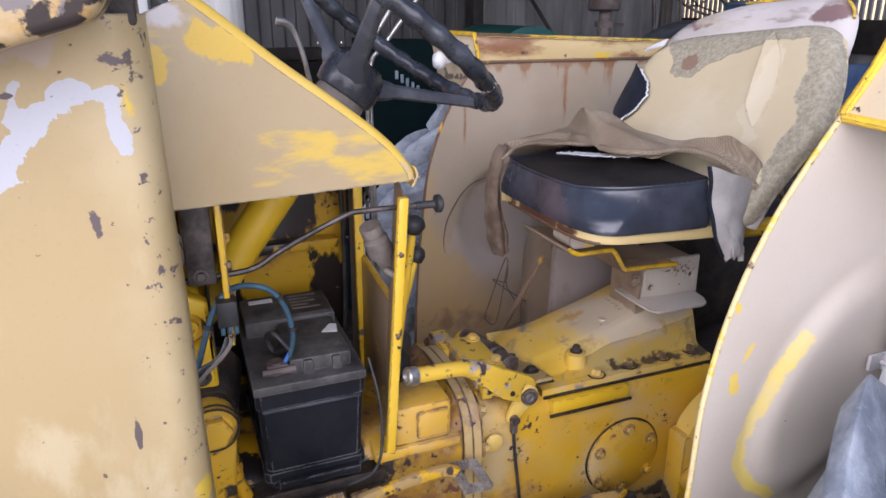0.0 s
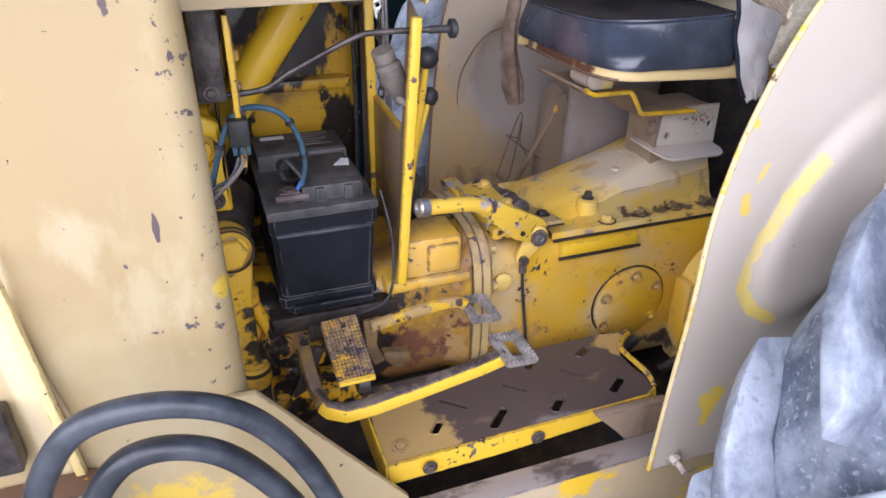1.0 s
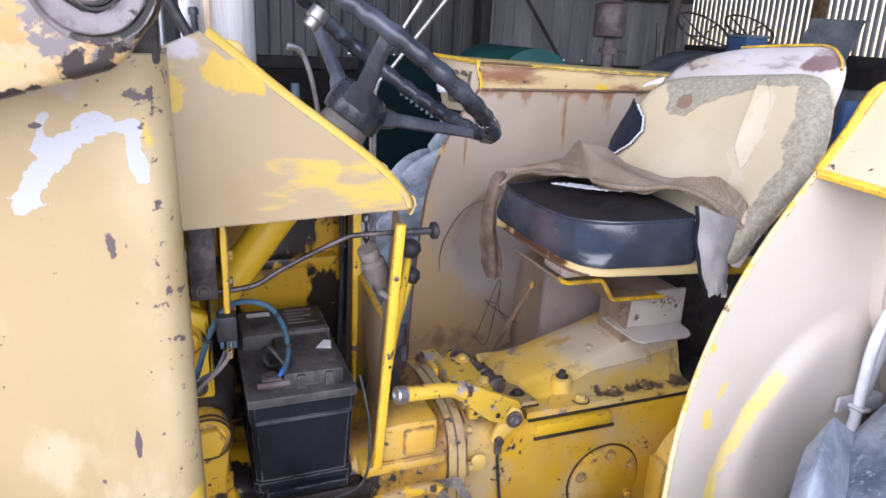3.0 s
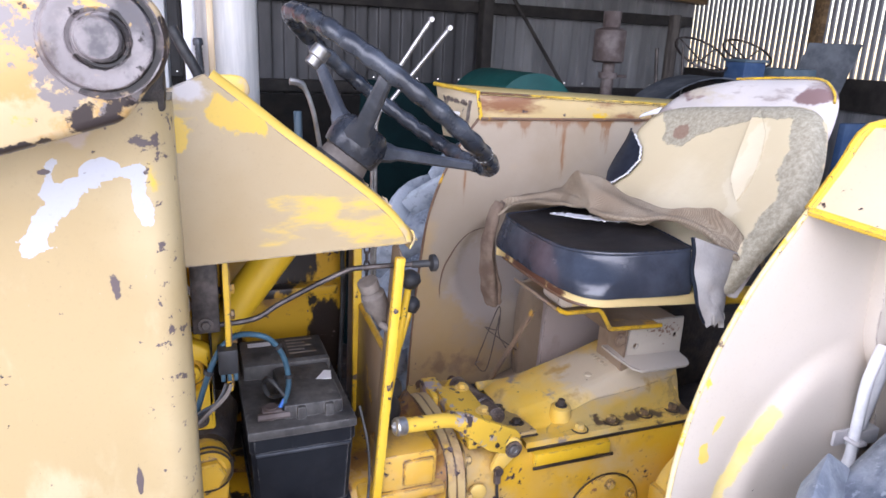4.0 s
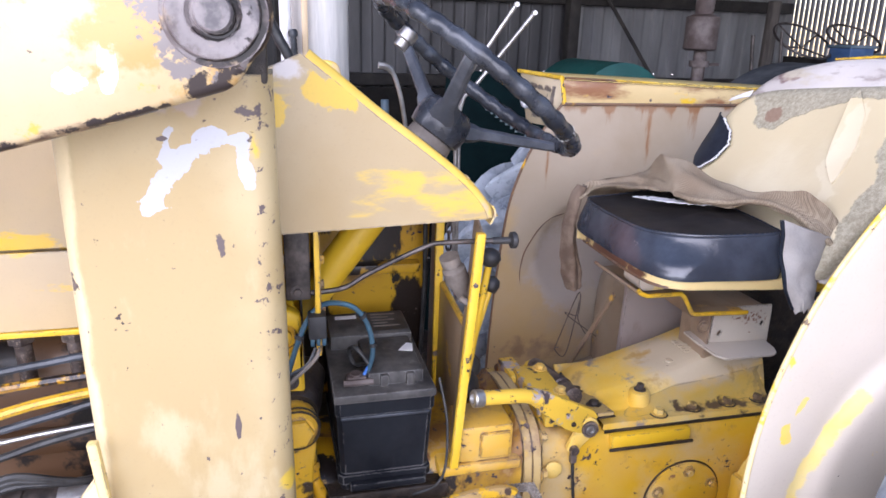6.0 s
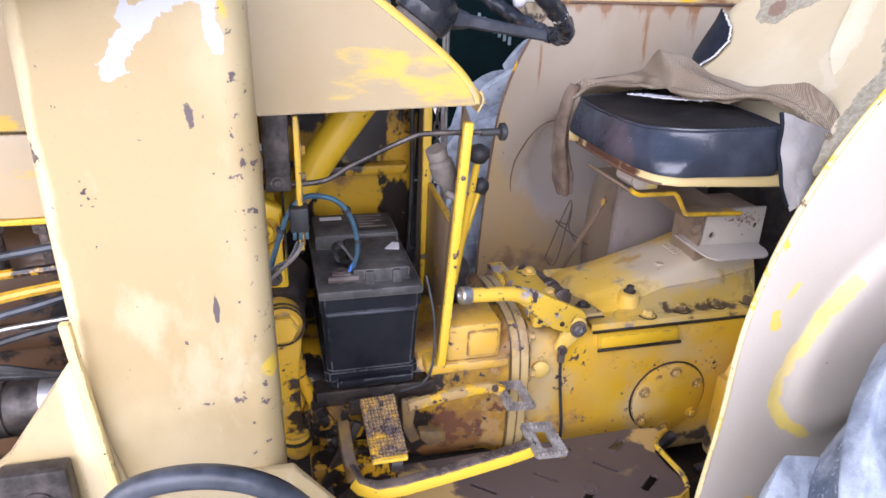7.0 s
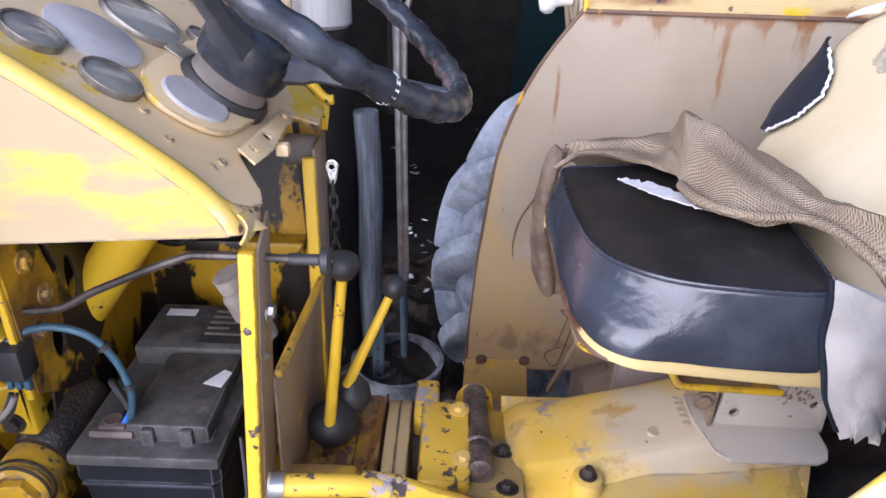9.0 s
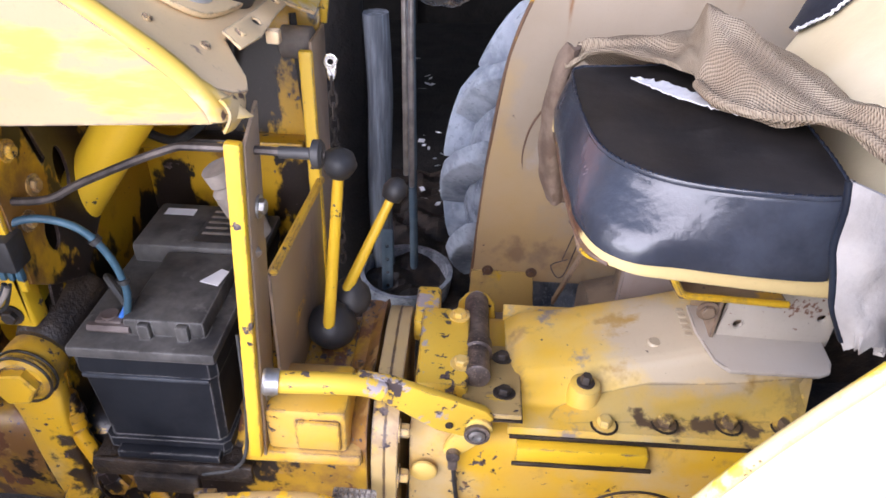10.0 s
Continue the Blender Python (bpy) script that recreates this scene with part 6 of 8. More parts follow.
part("front_strut", bar([(0.138, 0.885, 0.668), (0.110, 0.882, 0.612), (0.080, 0.88, 0.550)], 0.012, 0.016), mat_grease_shade, tractor, "black greasy strut")
part("strut_foot", slab([(0.085, 0.875, 0.585), (0.120, 0.875, 0.600), (0.128, 0.875, 0.545), (0.095, 0.875, 0.52)], (0, 0.008, 0), 0.002), mat_grimy, tractor)
part("grease_ring", tube(circle((0.104, 0.921, 0.652), 0.050, 28), 0.0035, 8, True), mat_grease_shade, steer)
# Black block added behind the steering box so the gaps read dark.
part("dark_backing", box(0.02, 0.20, 0.985, 1.02, 0.48, 0.69, 0.02), mat_grease_shade, tractor)
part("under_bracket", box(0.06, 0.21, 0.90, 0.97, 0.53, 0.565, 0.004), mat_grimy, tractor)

# ---- pedals and footplate ----
def tread(centre, along, across, w, h, hole):
    """A pedal pad with a raised grid of studs."""
    c, a, b = Vector(centre), Vector(along).normalized(), Vector(across)
    b = (b - a * b.dot(a)).normalized()
    nrm = a.cross(b)
    if nrm.z < 0:
        nrm = -nrm

    def at(s, t, up=0.0):
        return tuple(c + a * s * h / 2 + b * t * w / 2 + nrm * up)
    rim = [at(s, t) for s, t in ((-1, -0.85), (-0.9, -1), (0.9, -1), (1, -0.85), (1, 0.85), (0.9, 1), (-0.9, 1), (-1, 0.85))]
    holes = ([at(s * 0.55, t * 0.38) for s, t in ((-1, -0.8), (-0.9, -1), (0.9, -1), (1, -0.8), (1, 0.8), (0.9, 1), (-0.9, 1), (-1, 0.8))],) if hole else ()
    bm = slab(rim, tuple(nrm * -0.006), 0.0, holes)
    pitch = 0.0068 if hole else 0.0056
    na, nb = int(h / pitch), int(w / pitch)
    for i in range(na):
        for j in range(nb):
            s, t = (2 * (i + 0.5) / na - 1), (2 * (j + 0.5) / nb - 1)
            if hole and abs(s) < 0.62 and abs(t) < 0.5:
                continue
            q = Vector(at(s, t))
            vs = [bm.verts.new(q + a * p * 0.0025 + b * r * 0.0025 + nrm * k) for k, sc in ((0.0, 1), (0.0036, 0.55)) for p, r in ((-sc, -sc), (sc, -sc), (sc, sc), (-sc, sc))]
            for f in ((4, 5, 6, 7), (0, 1, 5, 4), (1, 2, 6, 5), (2, 3, 7, 6), (3, 0, 4, 7)):
                bm.faces.new([vs[k] for k in f])
    return bm


ped = part("brake_pedal", bar(spline([(0.215, 0.86, 0.708), (0.30, 0.86, 0.722), (0.36, 0.86, 0.725), (0.385, 0.86, 0.715)], 4), 0.011, 0.019), mat_ped, tractor, "worn yellow pedal arm")
part("pedal_pad", tread((0.408, 0.857, 0.706), (0.05, -1.0, -0.12), (1.0, 0.0, -0.12), 0.056, 0.070, True), mat_pad, ped, "studded bare steel pedal pad")
part("pedal_root", join(slab([(0.205, 0.865, 0.715), (0.235, 0.865, 0.718), (0.226, 0.865, 0.665), (0.240, 0.865, 0.628), (0.222, 0.865, 0.622), (0.208, 0.865, 0.655)], (0, 0.010, 0), 0.003), slab([(0.238, 0.872, 0.640), (0.285, 0.872, 0.632), (0.29, 0.872, 0.612), (0.262, 0.872, 0.600), (0.24, 0.872, 0.622)], (0, 0.02, 0), 0.004)), mat_throttle, ped)
ped.location = (0.012, 0.050, -0.039)
ped2 = part("brake_pedal", bar([(0.119, 0.778, 0.643), (0.127, 0.768, 0.638), (0.150, 0.760, 0.632), (0.19, 0.758, 0.635), (0.27, 0.758, 0.648), (0.36, 0.760, 0.662), (0.392, 0.763, 0.667), (0.404, 0.764, 0.669)], 0.018, 0.022), mat_edge, tractor, "worn yellow pedal arm")
part("arm_root", bar([(0.112, 0.87, 0.680), (0.112, 0.83, 0.667), (0.114, 0.80, 0.655), (0.120, 0.777, 0.643)], 0.019, 0.023), mat_throttle, ped2, "greasy brown bend of the arm")
part("worn_top", bar([(0.116, 0.79, 0.664), (0.127, 0.768, 0.6505), (0.150, 0.760, 0.6445), (0.19, 0.758, 0.6475), (0.27, 0.758, 0.6605), (0.36, 0.760, 0.6745), (0.40, 0.764, 0.6815)], 0.0165, 0.003), mat_pin, ped2, "dark worn top of the arm")
part("pedal_pad", tread((0.418, 0.768, 0.680), (0.05, -1.0, -0.12), (1.0, 0.0, -0.12), 0.056, 0.072, True), mat_pad, ped2, "studded bare steel pedal pad")
ped3 = part("foot_throttle", tread((0.170, 0.826, 0.700), (0.06, -0.85, -0.52), (1.0, 0.06, 0.0), 0.056, 0.100, False), mat_ped, tractor, "ribbed worn yellow foot throttle")
part("pad_lip", box(0.145, 0.201, 0.778, 0.786, 0.666, 0.675, 0.003), mat_edge, ped3)
part("pad_pivot", rod((0.175, 0.80, 0.65), (0.195, 0.80, 0.65), 0.016, 12), mat_darksteel, ped3)

PZ = 0.525


def slot(x, y, dx, dy, w=0.013):
    a, b = Vector((x - dx, y - dy, PZ)), Vector((x + dx, y + dy, PZ))
    d = (b - a).normalized()
    s = Vector((-d.y, d.x, 0)) * w / 2
    return [tuple(p) for p in (a + s, a - s * 0.6 - d * w * 0.3, a - s, b - s, b + d * w * 0.3, b + s)]


SLOTS = (((0.627, 0.777), (0.663, 0.804), 0.014), ((0.506, 0.768), (0.543, 0.802), 0.014), ((0.391, 0.765), (0.427, 0.800), 0.014), ((0.295, 0.786), (0.312, 0.806), 0.013), ((0.514, 0.885), (0.539, 0.909), 0.014), ((0.621, 0.887), (0.651, 0.907), 0.013), ((0.569, 0.862), (0.602, 0.830), 0.006), ((0.450, 0.858), (0.484, 0.829), 0.005), ((0.331, 0.857), (0.367, 0.825), 0.007))
slots = [slot((a[0] + b[0]) / 2, (a[1] + b[1]) / 2, (b[0] - a[0]) / 2, (b[1] - a[1]) / 2, w) for a, b, w in SLOTS]
fp = part("footplate", slab([(0.203, 0.746, PZ), (0.399, 0.748, PZ), (0.679, 0.751, PZ), (0.706, 0.766, PZ), (0.709, 0.790, PZ), (0.700, 0.825, PZ), (0.699, 0.864, PZ), (0.725, 0.895, PZ), (0.752, 0.912, PZ), (0.753, 0.926, PZ), (0.684, 0.936, PZ), (0.21, 0.930, PZ)], (0, 0, -0.005), 0.0, slots), mat_plate, tractor, "worn brown footplate with slots")
for a, b, w in SLOTS[:6]:
    p, q = Vector((*a, PZ)), Vector((*b, PZ))
    d = (q - p).normalized()
    n = Vector((-d.y, d.x, 0)) * (w / 2 + 0.001)
    part("slot_rim", tube([p - n, p - d * 0.004, p + n, q + n, q + d * 0.004, q - n], 0.0016, 6, True), mat_plate, fp)
part("front_lip", slab([(0.203, 0.7455, PZ + 0.001), (0.399, 0.7475, PZ + 0.001), (0.679, 0.7505, PZ + 0.001), (0.706, 0.7655, PZ + 0.001), (0.700, 0.7525, PZ - 0.012), (0.66, 0.7455, PZ - 0.020), (0.399, 0.743, PZ - 0.034), (0.205, 0.741, PZ - 0.034)], (0, -0.005, 0), 0.0), mat_edge, fp, "chipped yellow front lip")
part("end_lip", tube(spline([(0.706, 0.766, PZ), (0.709, 0.790, PZ + 0.008), (0.701, 0.825, PZ + 0.014), (0.699, 0.864, PZ + 0.016), (0.725, 0.895, PZ + 0.010), (0.752, 0.915, PZ + 0.002)], 5), 0.005, 8), mat_edge, fp, "upturned yellow end")
part("side_lip", box(0.200, 0.205, 0.742, 0.925, PZ - 0.06, PZ + 0.002, 0.001), mat_edge, fp)
part("plate_bolt", bolts([(0.46, 0.737, 0.508), (0.27, 0.734, 0.508)], (0, -1, 0), 0.008, 0.006), mat_pin, fp)
part("plate_rivet", bolts([(0.235, 0.775, PZ), (0.535, 0.80, PZ)], (0, 0, 1), 0.010, 0.002), mat_plate, fp)
part("support_strut", slab([(0.547, 0.704, 0.552), (0.69, 0.704, 0.545), (0.70, 0.704, 0.40), (0.672, 0.704, 0.405), (0.597, 0.704, 0.499)], (0, 0.02, 0), 0.003), mat_taupe, tractor, "taupe support bracket")
part("axle_bracket", join(box(0.90, 0.96, 0.93, 0.985, 0.40, 0.60, 0.012), lathe([(0, 0.03), (0.05, 0.03)], (0.93, 0.93, 0.50), (0, -1, 0), 16)), mat_yellow, tractor, "yellow axle bracket")
part("brake_drum", lathe([(0, 0.10), (0.01, 0.125), (0.05, 0.125), (0.06, 0.10)], (1.03, 0.985, 0.56), (0, -1, 0), 36), mat_cover, tractor, "dusty axle housing")
part("axle_rod", join(rod((0.83, 0.90, 0.425), (0.90, 0.90, 0.45), 0.010, 10), rod((0.74, 0.93, 0.46), (0.80, 0.95, 0.48), 0.012, 8), rod((0.93, 0.86, 0.52), (0.93, 0.86, 0.40), 0.035, 14)), mat_darksteel, tractor)
# Flat black slab below the gearbox, clear of the ground.
part("belly_slab", box(0.1, 1.2, 0.80, 1.4, 0.30, 0.36, 0.02), mat_grease_shade, tractor)

# ---- fenders: an inner wall, a shelf over the tyre, and a bulge ----
EDGE_XZ = [(0.560, 0.42), (0.566, 0.55), (0.584, 0.69), (0.592, 0.82), (0.594, 0.94), (0.608, 1.03), (0.632, 1.11), (0.664, 1.18), (0.705, 1.245), (0.738, 1.290)]


def fender(y, s, near):
    """s: +1 where the tyre is on the +y side."""
    line = spline([(x, y, z) for x, z in ([(0.577, 0.527), (0.580, 0.60)] + EDGE_XZ[2:] if near else [(0.565, 0.525), (0.574, 0.70), (0.582, 0.82)] + EDGE_XZ[4:])], 4)
    ys = [p for p in line]

    def f(u, v):
        k = v * (len(ys) - 1)
        i = min(int(k), len(ys) - 2)
        p = ys[i].lerp(ys[i + 1], k - i)
        x = p.x + (1.75 - p.x) * u ** 1.3
        dx, dz = x - (0.80 if near else 0.84), p.z - (0.93 if near else 0.88)
        d = math.hypot((0.89 * dx - 0.45 * dz) / 0.102, (0.45 * dx + 0.89 * dz) / 0.178) if near else math.hypot(dx, dz) / 0.15
        bulge = (0.016 if near else 0.014) * max(0.0, 1 - max(0.0, (d - 0.72) / 0.28) ** 2) if d < 1.0 else 0.0
        return (x, p.y + s * bulge + 0.003 * noise.noise((x * 5, p.z * 5, 7)), p.z)
    wall = sheet(f, 90, 60, 0.003)
    m = mat_fender_near if near else mat_fender
    fd = part("fender", wall, m, tractor, "dusty taupe fender with a chipped yellow edge" if near else "taupe fender with rust runs below its top", 60)
    part("fender_edge", tube([p + Vector((0, 0, 0)) for p in line], 0.0037, 8), mat_fedge if near else mat_rustedge, fd, "", 60)
    return fd


mat_shelfedge = paint("rusted_shelf_edge", (0.66, 0.42, 0.04), (0.70, 0.50, 0.12), [((0.17, 0.085, 0.035), 14, 0.62, 0.70, [(((0.73, 1.6, 1.35), (0.93, 1.6, 1.345)), 0.05, 0.30)], (0.5, 1, 1))], chip=0.60, scale=1.4)
far = fender(1.61, 1, False)
# Dark tube drawn along the pressed circle for the shade in its crease.
part("crease_line", tube(spline([(0.80, 1.6095, 0.998), (0.761, 1.6095, 0.993), (0.726, 1.6095, 0.981), (0.697, 1.6095, 0.954), (0.676, 1.6095, 0.922), (0.658, 1.6095, 0.887), (0.650, 1.6095, 0.848), (0.649, 1.6095, 0.817), (0.656, 1.6095, 0.784), (0.670, 1.6095, 0.75)], 5), [0.0004 + 0.0019 * math.sin(math.pi * k / 46) for k in range(46)], 8), mat_rustedge, far, "dark line drawn for the shade in the pressed circle's crease", 60)
# the far shelf
part("shelf_lip", slab([(0.738, 1.606, 1.288), (1.75, 1.606, 1.275), (1.75, 1.606, 1.310), (0.732, 1.606, 1.348)], (0, 0.004, 0), 0.001), paint("rusty_lip_paint", (0.56, 0.42, 0.20), (0.62, 0.47, 0.24), [((0.24, 0.10, 0.04), 11, 0.50, 0.68, [(((0.74, 1.606, 1.34), (0.92, 1.606, 1.335)), 0.05, 0.16)], (0.35, 1, 1.2)), ((0.70, 0.45, 0.03), 20, 0.60, 0.66, [], (0.4, 1, 1))], chip=0.60), far, "rust-streaked cream lip")
part("shelf_crease", box(0.738, 1.75, 1.600, 1.612, 1.283, 1.290, 0.002), mat_rustedge, far)
part("shelf_top", slab([(0.735, 1.600, 1.347), (1.75, 1.600, 1.309), (1.75, 1.95, 1.309), (0.735, 1.95, 1.347)], (0, 0, 0.005), 0.001), mat_pale_edge, far, "pale shelf over the tyre")
part("shelf_edge", tube([(0.732, 1.600, 1.352), (1.2, 1.600, 1.335), (1.75, 1.600, 1.314)], 0.0032, 8), mat_shelfedge, far)
part("shelf_front", slab([(0.742, 1.612, 1.288), (0.732, 1.612, 1.350), (0.732, 1.93, 1.350), (0.762, 1.93, 1.20), (0.742, 1.66, 1.22)], (0.004, 0, 0), 0.001), mat_boxcream, far, "pale yellow front of the shelf")
part("front_corner", tube([(0.740, 1.608, 1.285), (0.728, 1.608, 1.352), (0.728, 1.93, 1.352)], 0.006, 8), mat_edge, far)
lamp = part("side_lamp", lathe([(-0.03, 0.006), (0, 0.010), (0.008, 0.022), (0.020, 0.024), (0.030, 0.018), (0.034, 0.0)], (0.708, 1.75, 1.283), (-1, 0, 0), 22), mat_white, far, "small white side lamp", 60)
part("base_bracket", slab([(0.560, 1.602, 0.40), (0.715, 1.602, 0.40), (0.70, 1.602, 0.550), (0.565, 1.602, 0.550)], (0, 0.004, 0), 0.001), mat_basebr, far, "brown-stained yellow base bracket")
part("bracket_bolt", bolts([(0.60, 1.602, 0.552), (0.695, 1.602, 0.552)], (0, -1, 0), 0.008, 0.005), mat_rustedge, far)
part("axle_tunnel", join(loft([(0.80, 1.40, 0.50, 0.20, 0.08, 3), (1.2, 1.40, 0.56, 0.22, 0.16, 3)], 20), loft([(0.855, 1.50, 0.64, 0.03, 0.20, 3), (0.875, 1.50, 0.66, 0.09, 0.21, 3), (0.94, 1.50, 0.66, 0.09, 0.21, 3), (0.96, 1.50, 0.64, 0.04, 0.20, 3)], 20), box(0.52, 0.72, 1.24, 1.60, 0.42, 0.44, 0.006)), mat_taupe, tractor, "dusty taupe axle tunnel", 50)
part("inner_panel", slab([(0.800, 1.315, 0.44), (1.08, 1.315, 0.44), (1.08, 1.315, 0.985), (0.862, 1.315, 0.985), (0.812, 1.315, 0.93)], (0, 0.02, 0), 0.006), mat_innerpanel, tractor, "purple-grey dusty panel under the seat")
# Black box added here to paint in the dark gap beside the bracket.
part("rear_gap_box", box(1.045, 1.62, 1.16, 1.585, 0.42, 0.985, 0.02), mat_grease_shade, tractor, "black box added to fill the dark gap behind the seat bracket")
part("stay_rod", bar([(0.720, 1.43, 0.61), (0.739, 1.25, 0.90)], 0.013, 0.005), mat_taupe, tractor)
rng = random.Random(11)
for k in range(2):
    c = Vector((0.775, 1.50, 0.72))
    pts = [c + Vector((rng.uniform(-0.06, 0.07), rng.uniform(-0.05, 0.03), rng.uniform(-0.08, 0.10))) for _ in range(7)]
    part("loose_wire", tube(spline([(0.75 + 0.01 * k, 1.56, 0.62)] + pts[:4 + k], 8), 0.0013, 6), mat_pin, tractor)

near = fender(0.60, -1, True)
part("box_front", slab([(0.738, 0.600, 1.290), (0.812, 0.600, 1.392), (0.845, 0.36, 1.392), (0.775, 0.36, 1.272)], (0.003, 0.0, -0.004), 0.001), mat_boxcream, near, "cream and yellow front of the fender top")
part("box_top", slab([(0.812, 0.600, 1.392), (1.75, 0.600, 1.392), (1.75, 0.36, 1.392), (0.845, 0.36, 1.392)], (0, 0, -0.004), 0.001), mat_pale_edge, near)
part("box_inner", slab([(0.738, 0.602, 1.288), (1.75, 0.602, 1.288), (1.75, 0.602, 1.392), (0.812, 0.602, 1.392)], (0, 0.003, 0), 0.0), mat_fender_near, near)
part("box_edge", tube(spline([(0.738, 0.600, 1.290), (0.775, 0.600, 1.341), (0.812, 0.600, 1.392), (0.90, 0.600, 1.394)], 4), 0.006, 8), mat_edge, near)
part("box_crease", tube([(0.738, 0.598, 1.289), (0.757, 0.48, 1.280), (0.775, 0.36, 1.272)], 0.006, 8), mat_edge, near)
part("shelf_under", slab([(0.775, 0.36, 1.272), (1.75, 0.36, 1.272), (1.75, 0.60, 1.288), (0.738, 0.60, 1.288)], (0, 0, 0.003), 0.0), mat_fender_near, near)
part("wire_conduit", tube(spline([(0.925, 0.585, 1.30), (0.93, 0.583, 1.14), (0.915, 0.58, 1.07), (0.895, 0.58, 0.95), (0.88, 0.58, 0.80)], 6), 0.0105, 12), mat_white, near, "white plastic wire conduit", 60)
part("conduit_clip", box(0.872, 0.925, 0.566, 0.598, 0.948, 0.972, 0.003), mat_white, near)
part("wall_post", slab([(0.872, 0.575, 1.27), (0.880, 0.575, 1.12), (0.938, 0.575, 0.93), (0.985, 0.575, 0.72), (1.04, 0.575, 0.72), (0.995, 0.575, 0.93), (0.94, 0.575, 1.12), (0.93, 0.575, 1.27)], (0, 0.027, 0), 0.003), mat_fender_near, near)
conduit = part("conduit", tube(spline([(0.894, 0.572, 1.098), (0.874, 0.564, 1.076), (0.863, 0.560, 1.050), (0.864, 0.560, 1.0), (0.866, 0.560, 0.955), (0.868, 0.560, 0.90), (0.870, 0.562, 0.80)], 6), 0.0078, 12), mat_white, near, "white plastic conduit clipped to the fender", 60)
part("clip", join(tube(spline([(0.856, 0.568, 0.968), (0.858, 0.551, 0.967), (0.866, 0.549, 0.966), (0.874, 0.551, 0.965), (0.876, 0.568, 0.964)], 4), 0.0035, 8), box(0.835, 0.858, 0.566, 0.571, 0.958, 0.980, 0.001)), mat_putty, conduit, "grey metal clip")
for x, z in ((0.615, 0.545), (0.755, 0.565)):
    part("rail_bolt", join(*bolts([(x, 0.598, z)], (0, -1, 0), 0.009, 0.012), rod((x, 0.59, z), (x, 0.565, z - 0.005), 0.005, 8)), mat_fender_near, near)


# ---- rear tyres ----
def rear_tyre(yc, mirror):
    wx, wz, R1 = 1.095, 0.618, 0.615
    wh = part("rear_wheel", lathe([(-0.03, 0.10), (-0.03, 0.36), (-0.10, 0.38), (-0.10, 0.395), (0.10, 0.395), (0.10, 0.38), (0.0, 0.36), (0.0, 0.10)], (wx, yc, wz), (0, 1, 0), 40), mat_pale_edge, tractor, "dusty rear wheel")
    prof = [(-0.115, 0.385), (-0.155, 0.41), (-0.172, 0.46), (-0.165, 0.49), (-0.14, 0.515), (-0.06, 0.550), (0.0, 0.558), (0.06, 0.550), (0.14, 0.515), (0.165, 0.49), (0.172, 0.46), (0.155, 0.41), (0.115, 0.385)]
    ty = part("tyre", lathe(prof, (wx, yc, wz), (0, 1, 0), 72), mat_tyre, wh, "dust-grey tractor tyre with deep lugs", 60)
    for i in range(32):
        side = 1 if i % 2 else -1
        a0 = 2 * math.pi * i / 32 + (0.187 if mirror else -0.10)
        bm = bmesh.new()
        rings = []
        for k in range(7):
            q = k / 6
            w = (0.006 + 0.155 * q) * side
            ang = a0 - 0.36 * (1 - q)
            wide = 0.024 + 0.010 * q
            lift = R1 - 0.065 * (max(0.0, q - 0.45) / 0.55) ** 1.4
            low = 0.545 - 0.06 * max(0.0, q - 0.5) / 0.5
            ring = []
            for da, rr in ((-1.35, low), (-0.85, lift), (0.85, lift), (1.35, low)):
                an = ang + da * wide / 0.6
                ring.append(bm.verts.new((wx - rr * math.cos(an), yc + w, wz + rr * math.sin(an))))
            rings.append(ring)
        for p, r in zip(rings, rings[1:]):
            for j in range(3):
                bm.faces.new((p[j], p[j + 1], r[j + 1], r[j]))
            bm.faces.new((p[3], p[0], r[0], r[3]))
        bm.faces.new(rings[0]), bm.faces.new(rings[-1][::-1])
        bmesh.ops.recalc_face_normals(bm, faces=bm.faces[:])
        bmesh.ops.bevel(bm, geom=[e for e in bm.edges if e.calc_face_angle(0) > 0.7], offset=0.0045, segments=2, profile=0.5, affect="EDGES")
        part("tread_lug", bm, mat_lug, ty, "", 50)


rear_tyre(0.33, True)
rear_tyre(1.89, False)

# ---- seat ----
seat = part("seat_pan", slab([tuple(p) for p in spline([(0.660, 1.27, 1.024), (0.656, 1.10, 1.024), (0.663, 1.0, 1.024), (0.697, 0.957, 1.024), (0.76, 0.945, 1.023), (0.95, 0.935, 1.018), (0.99, 0.97, 1.015), (0.99, 1.27, 1.015), (0.95, 1.30, 1.015), (0.68, 1.295, 1.02)], 4, True)], (0, 0, 0.024), 0.004), mat_pan, tractor, "black vinyl seat on a cream steel pan")


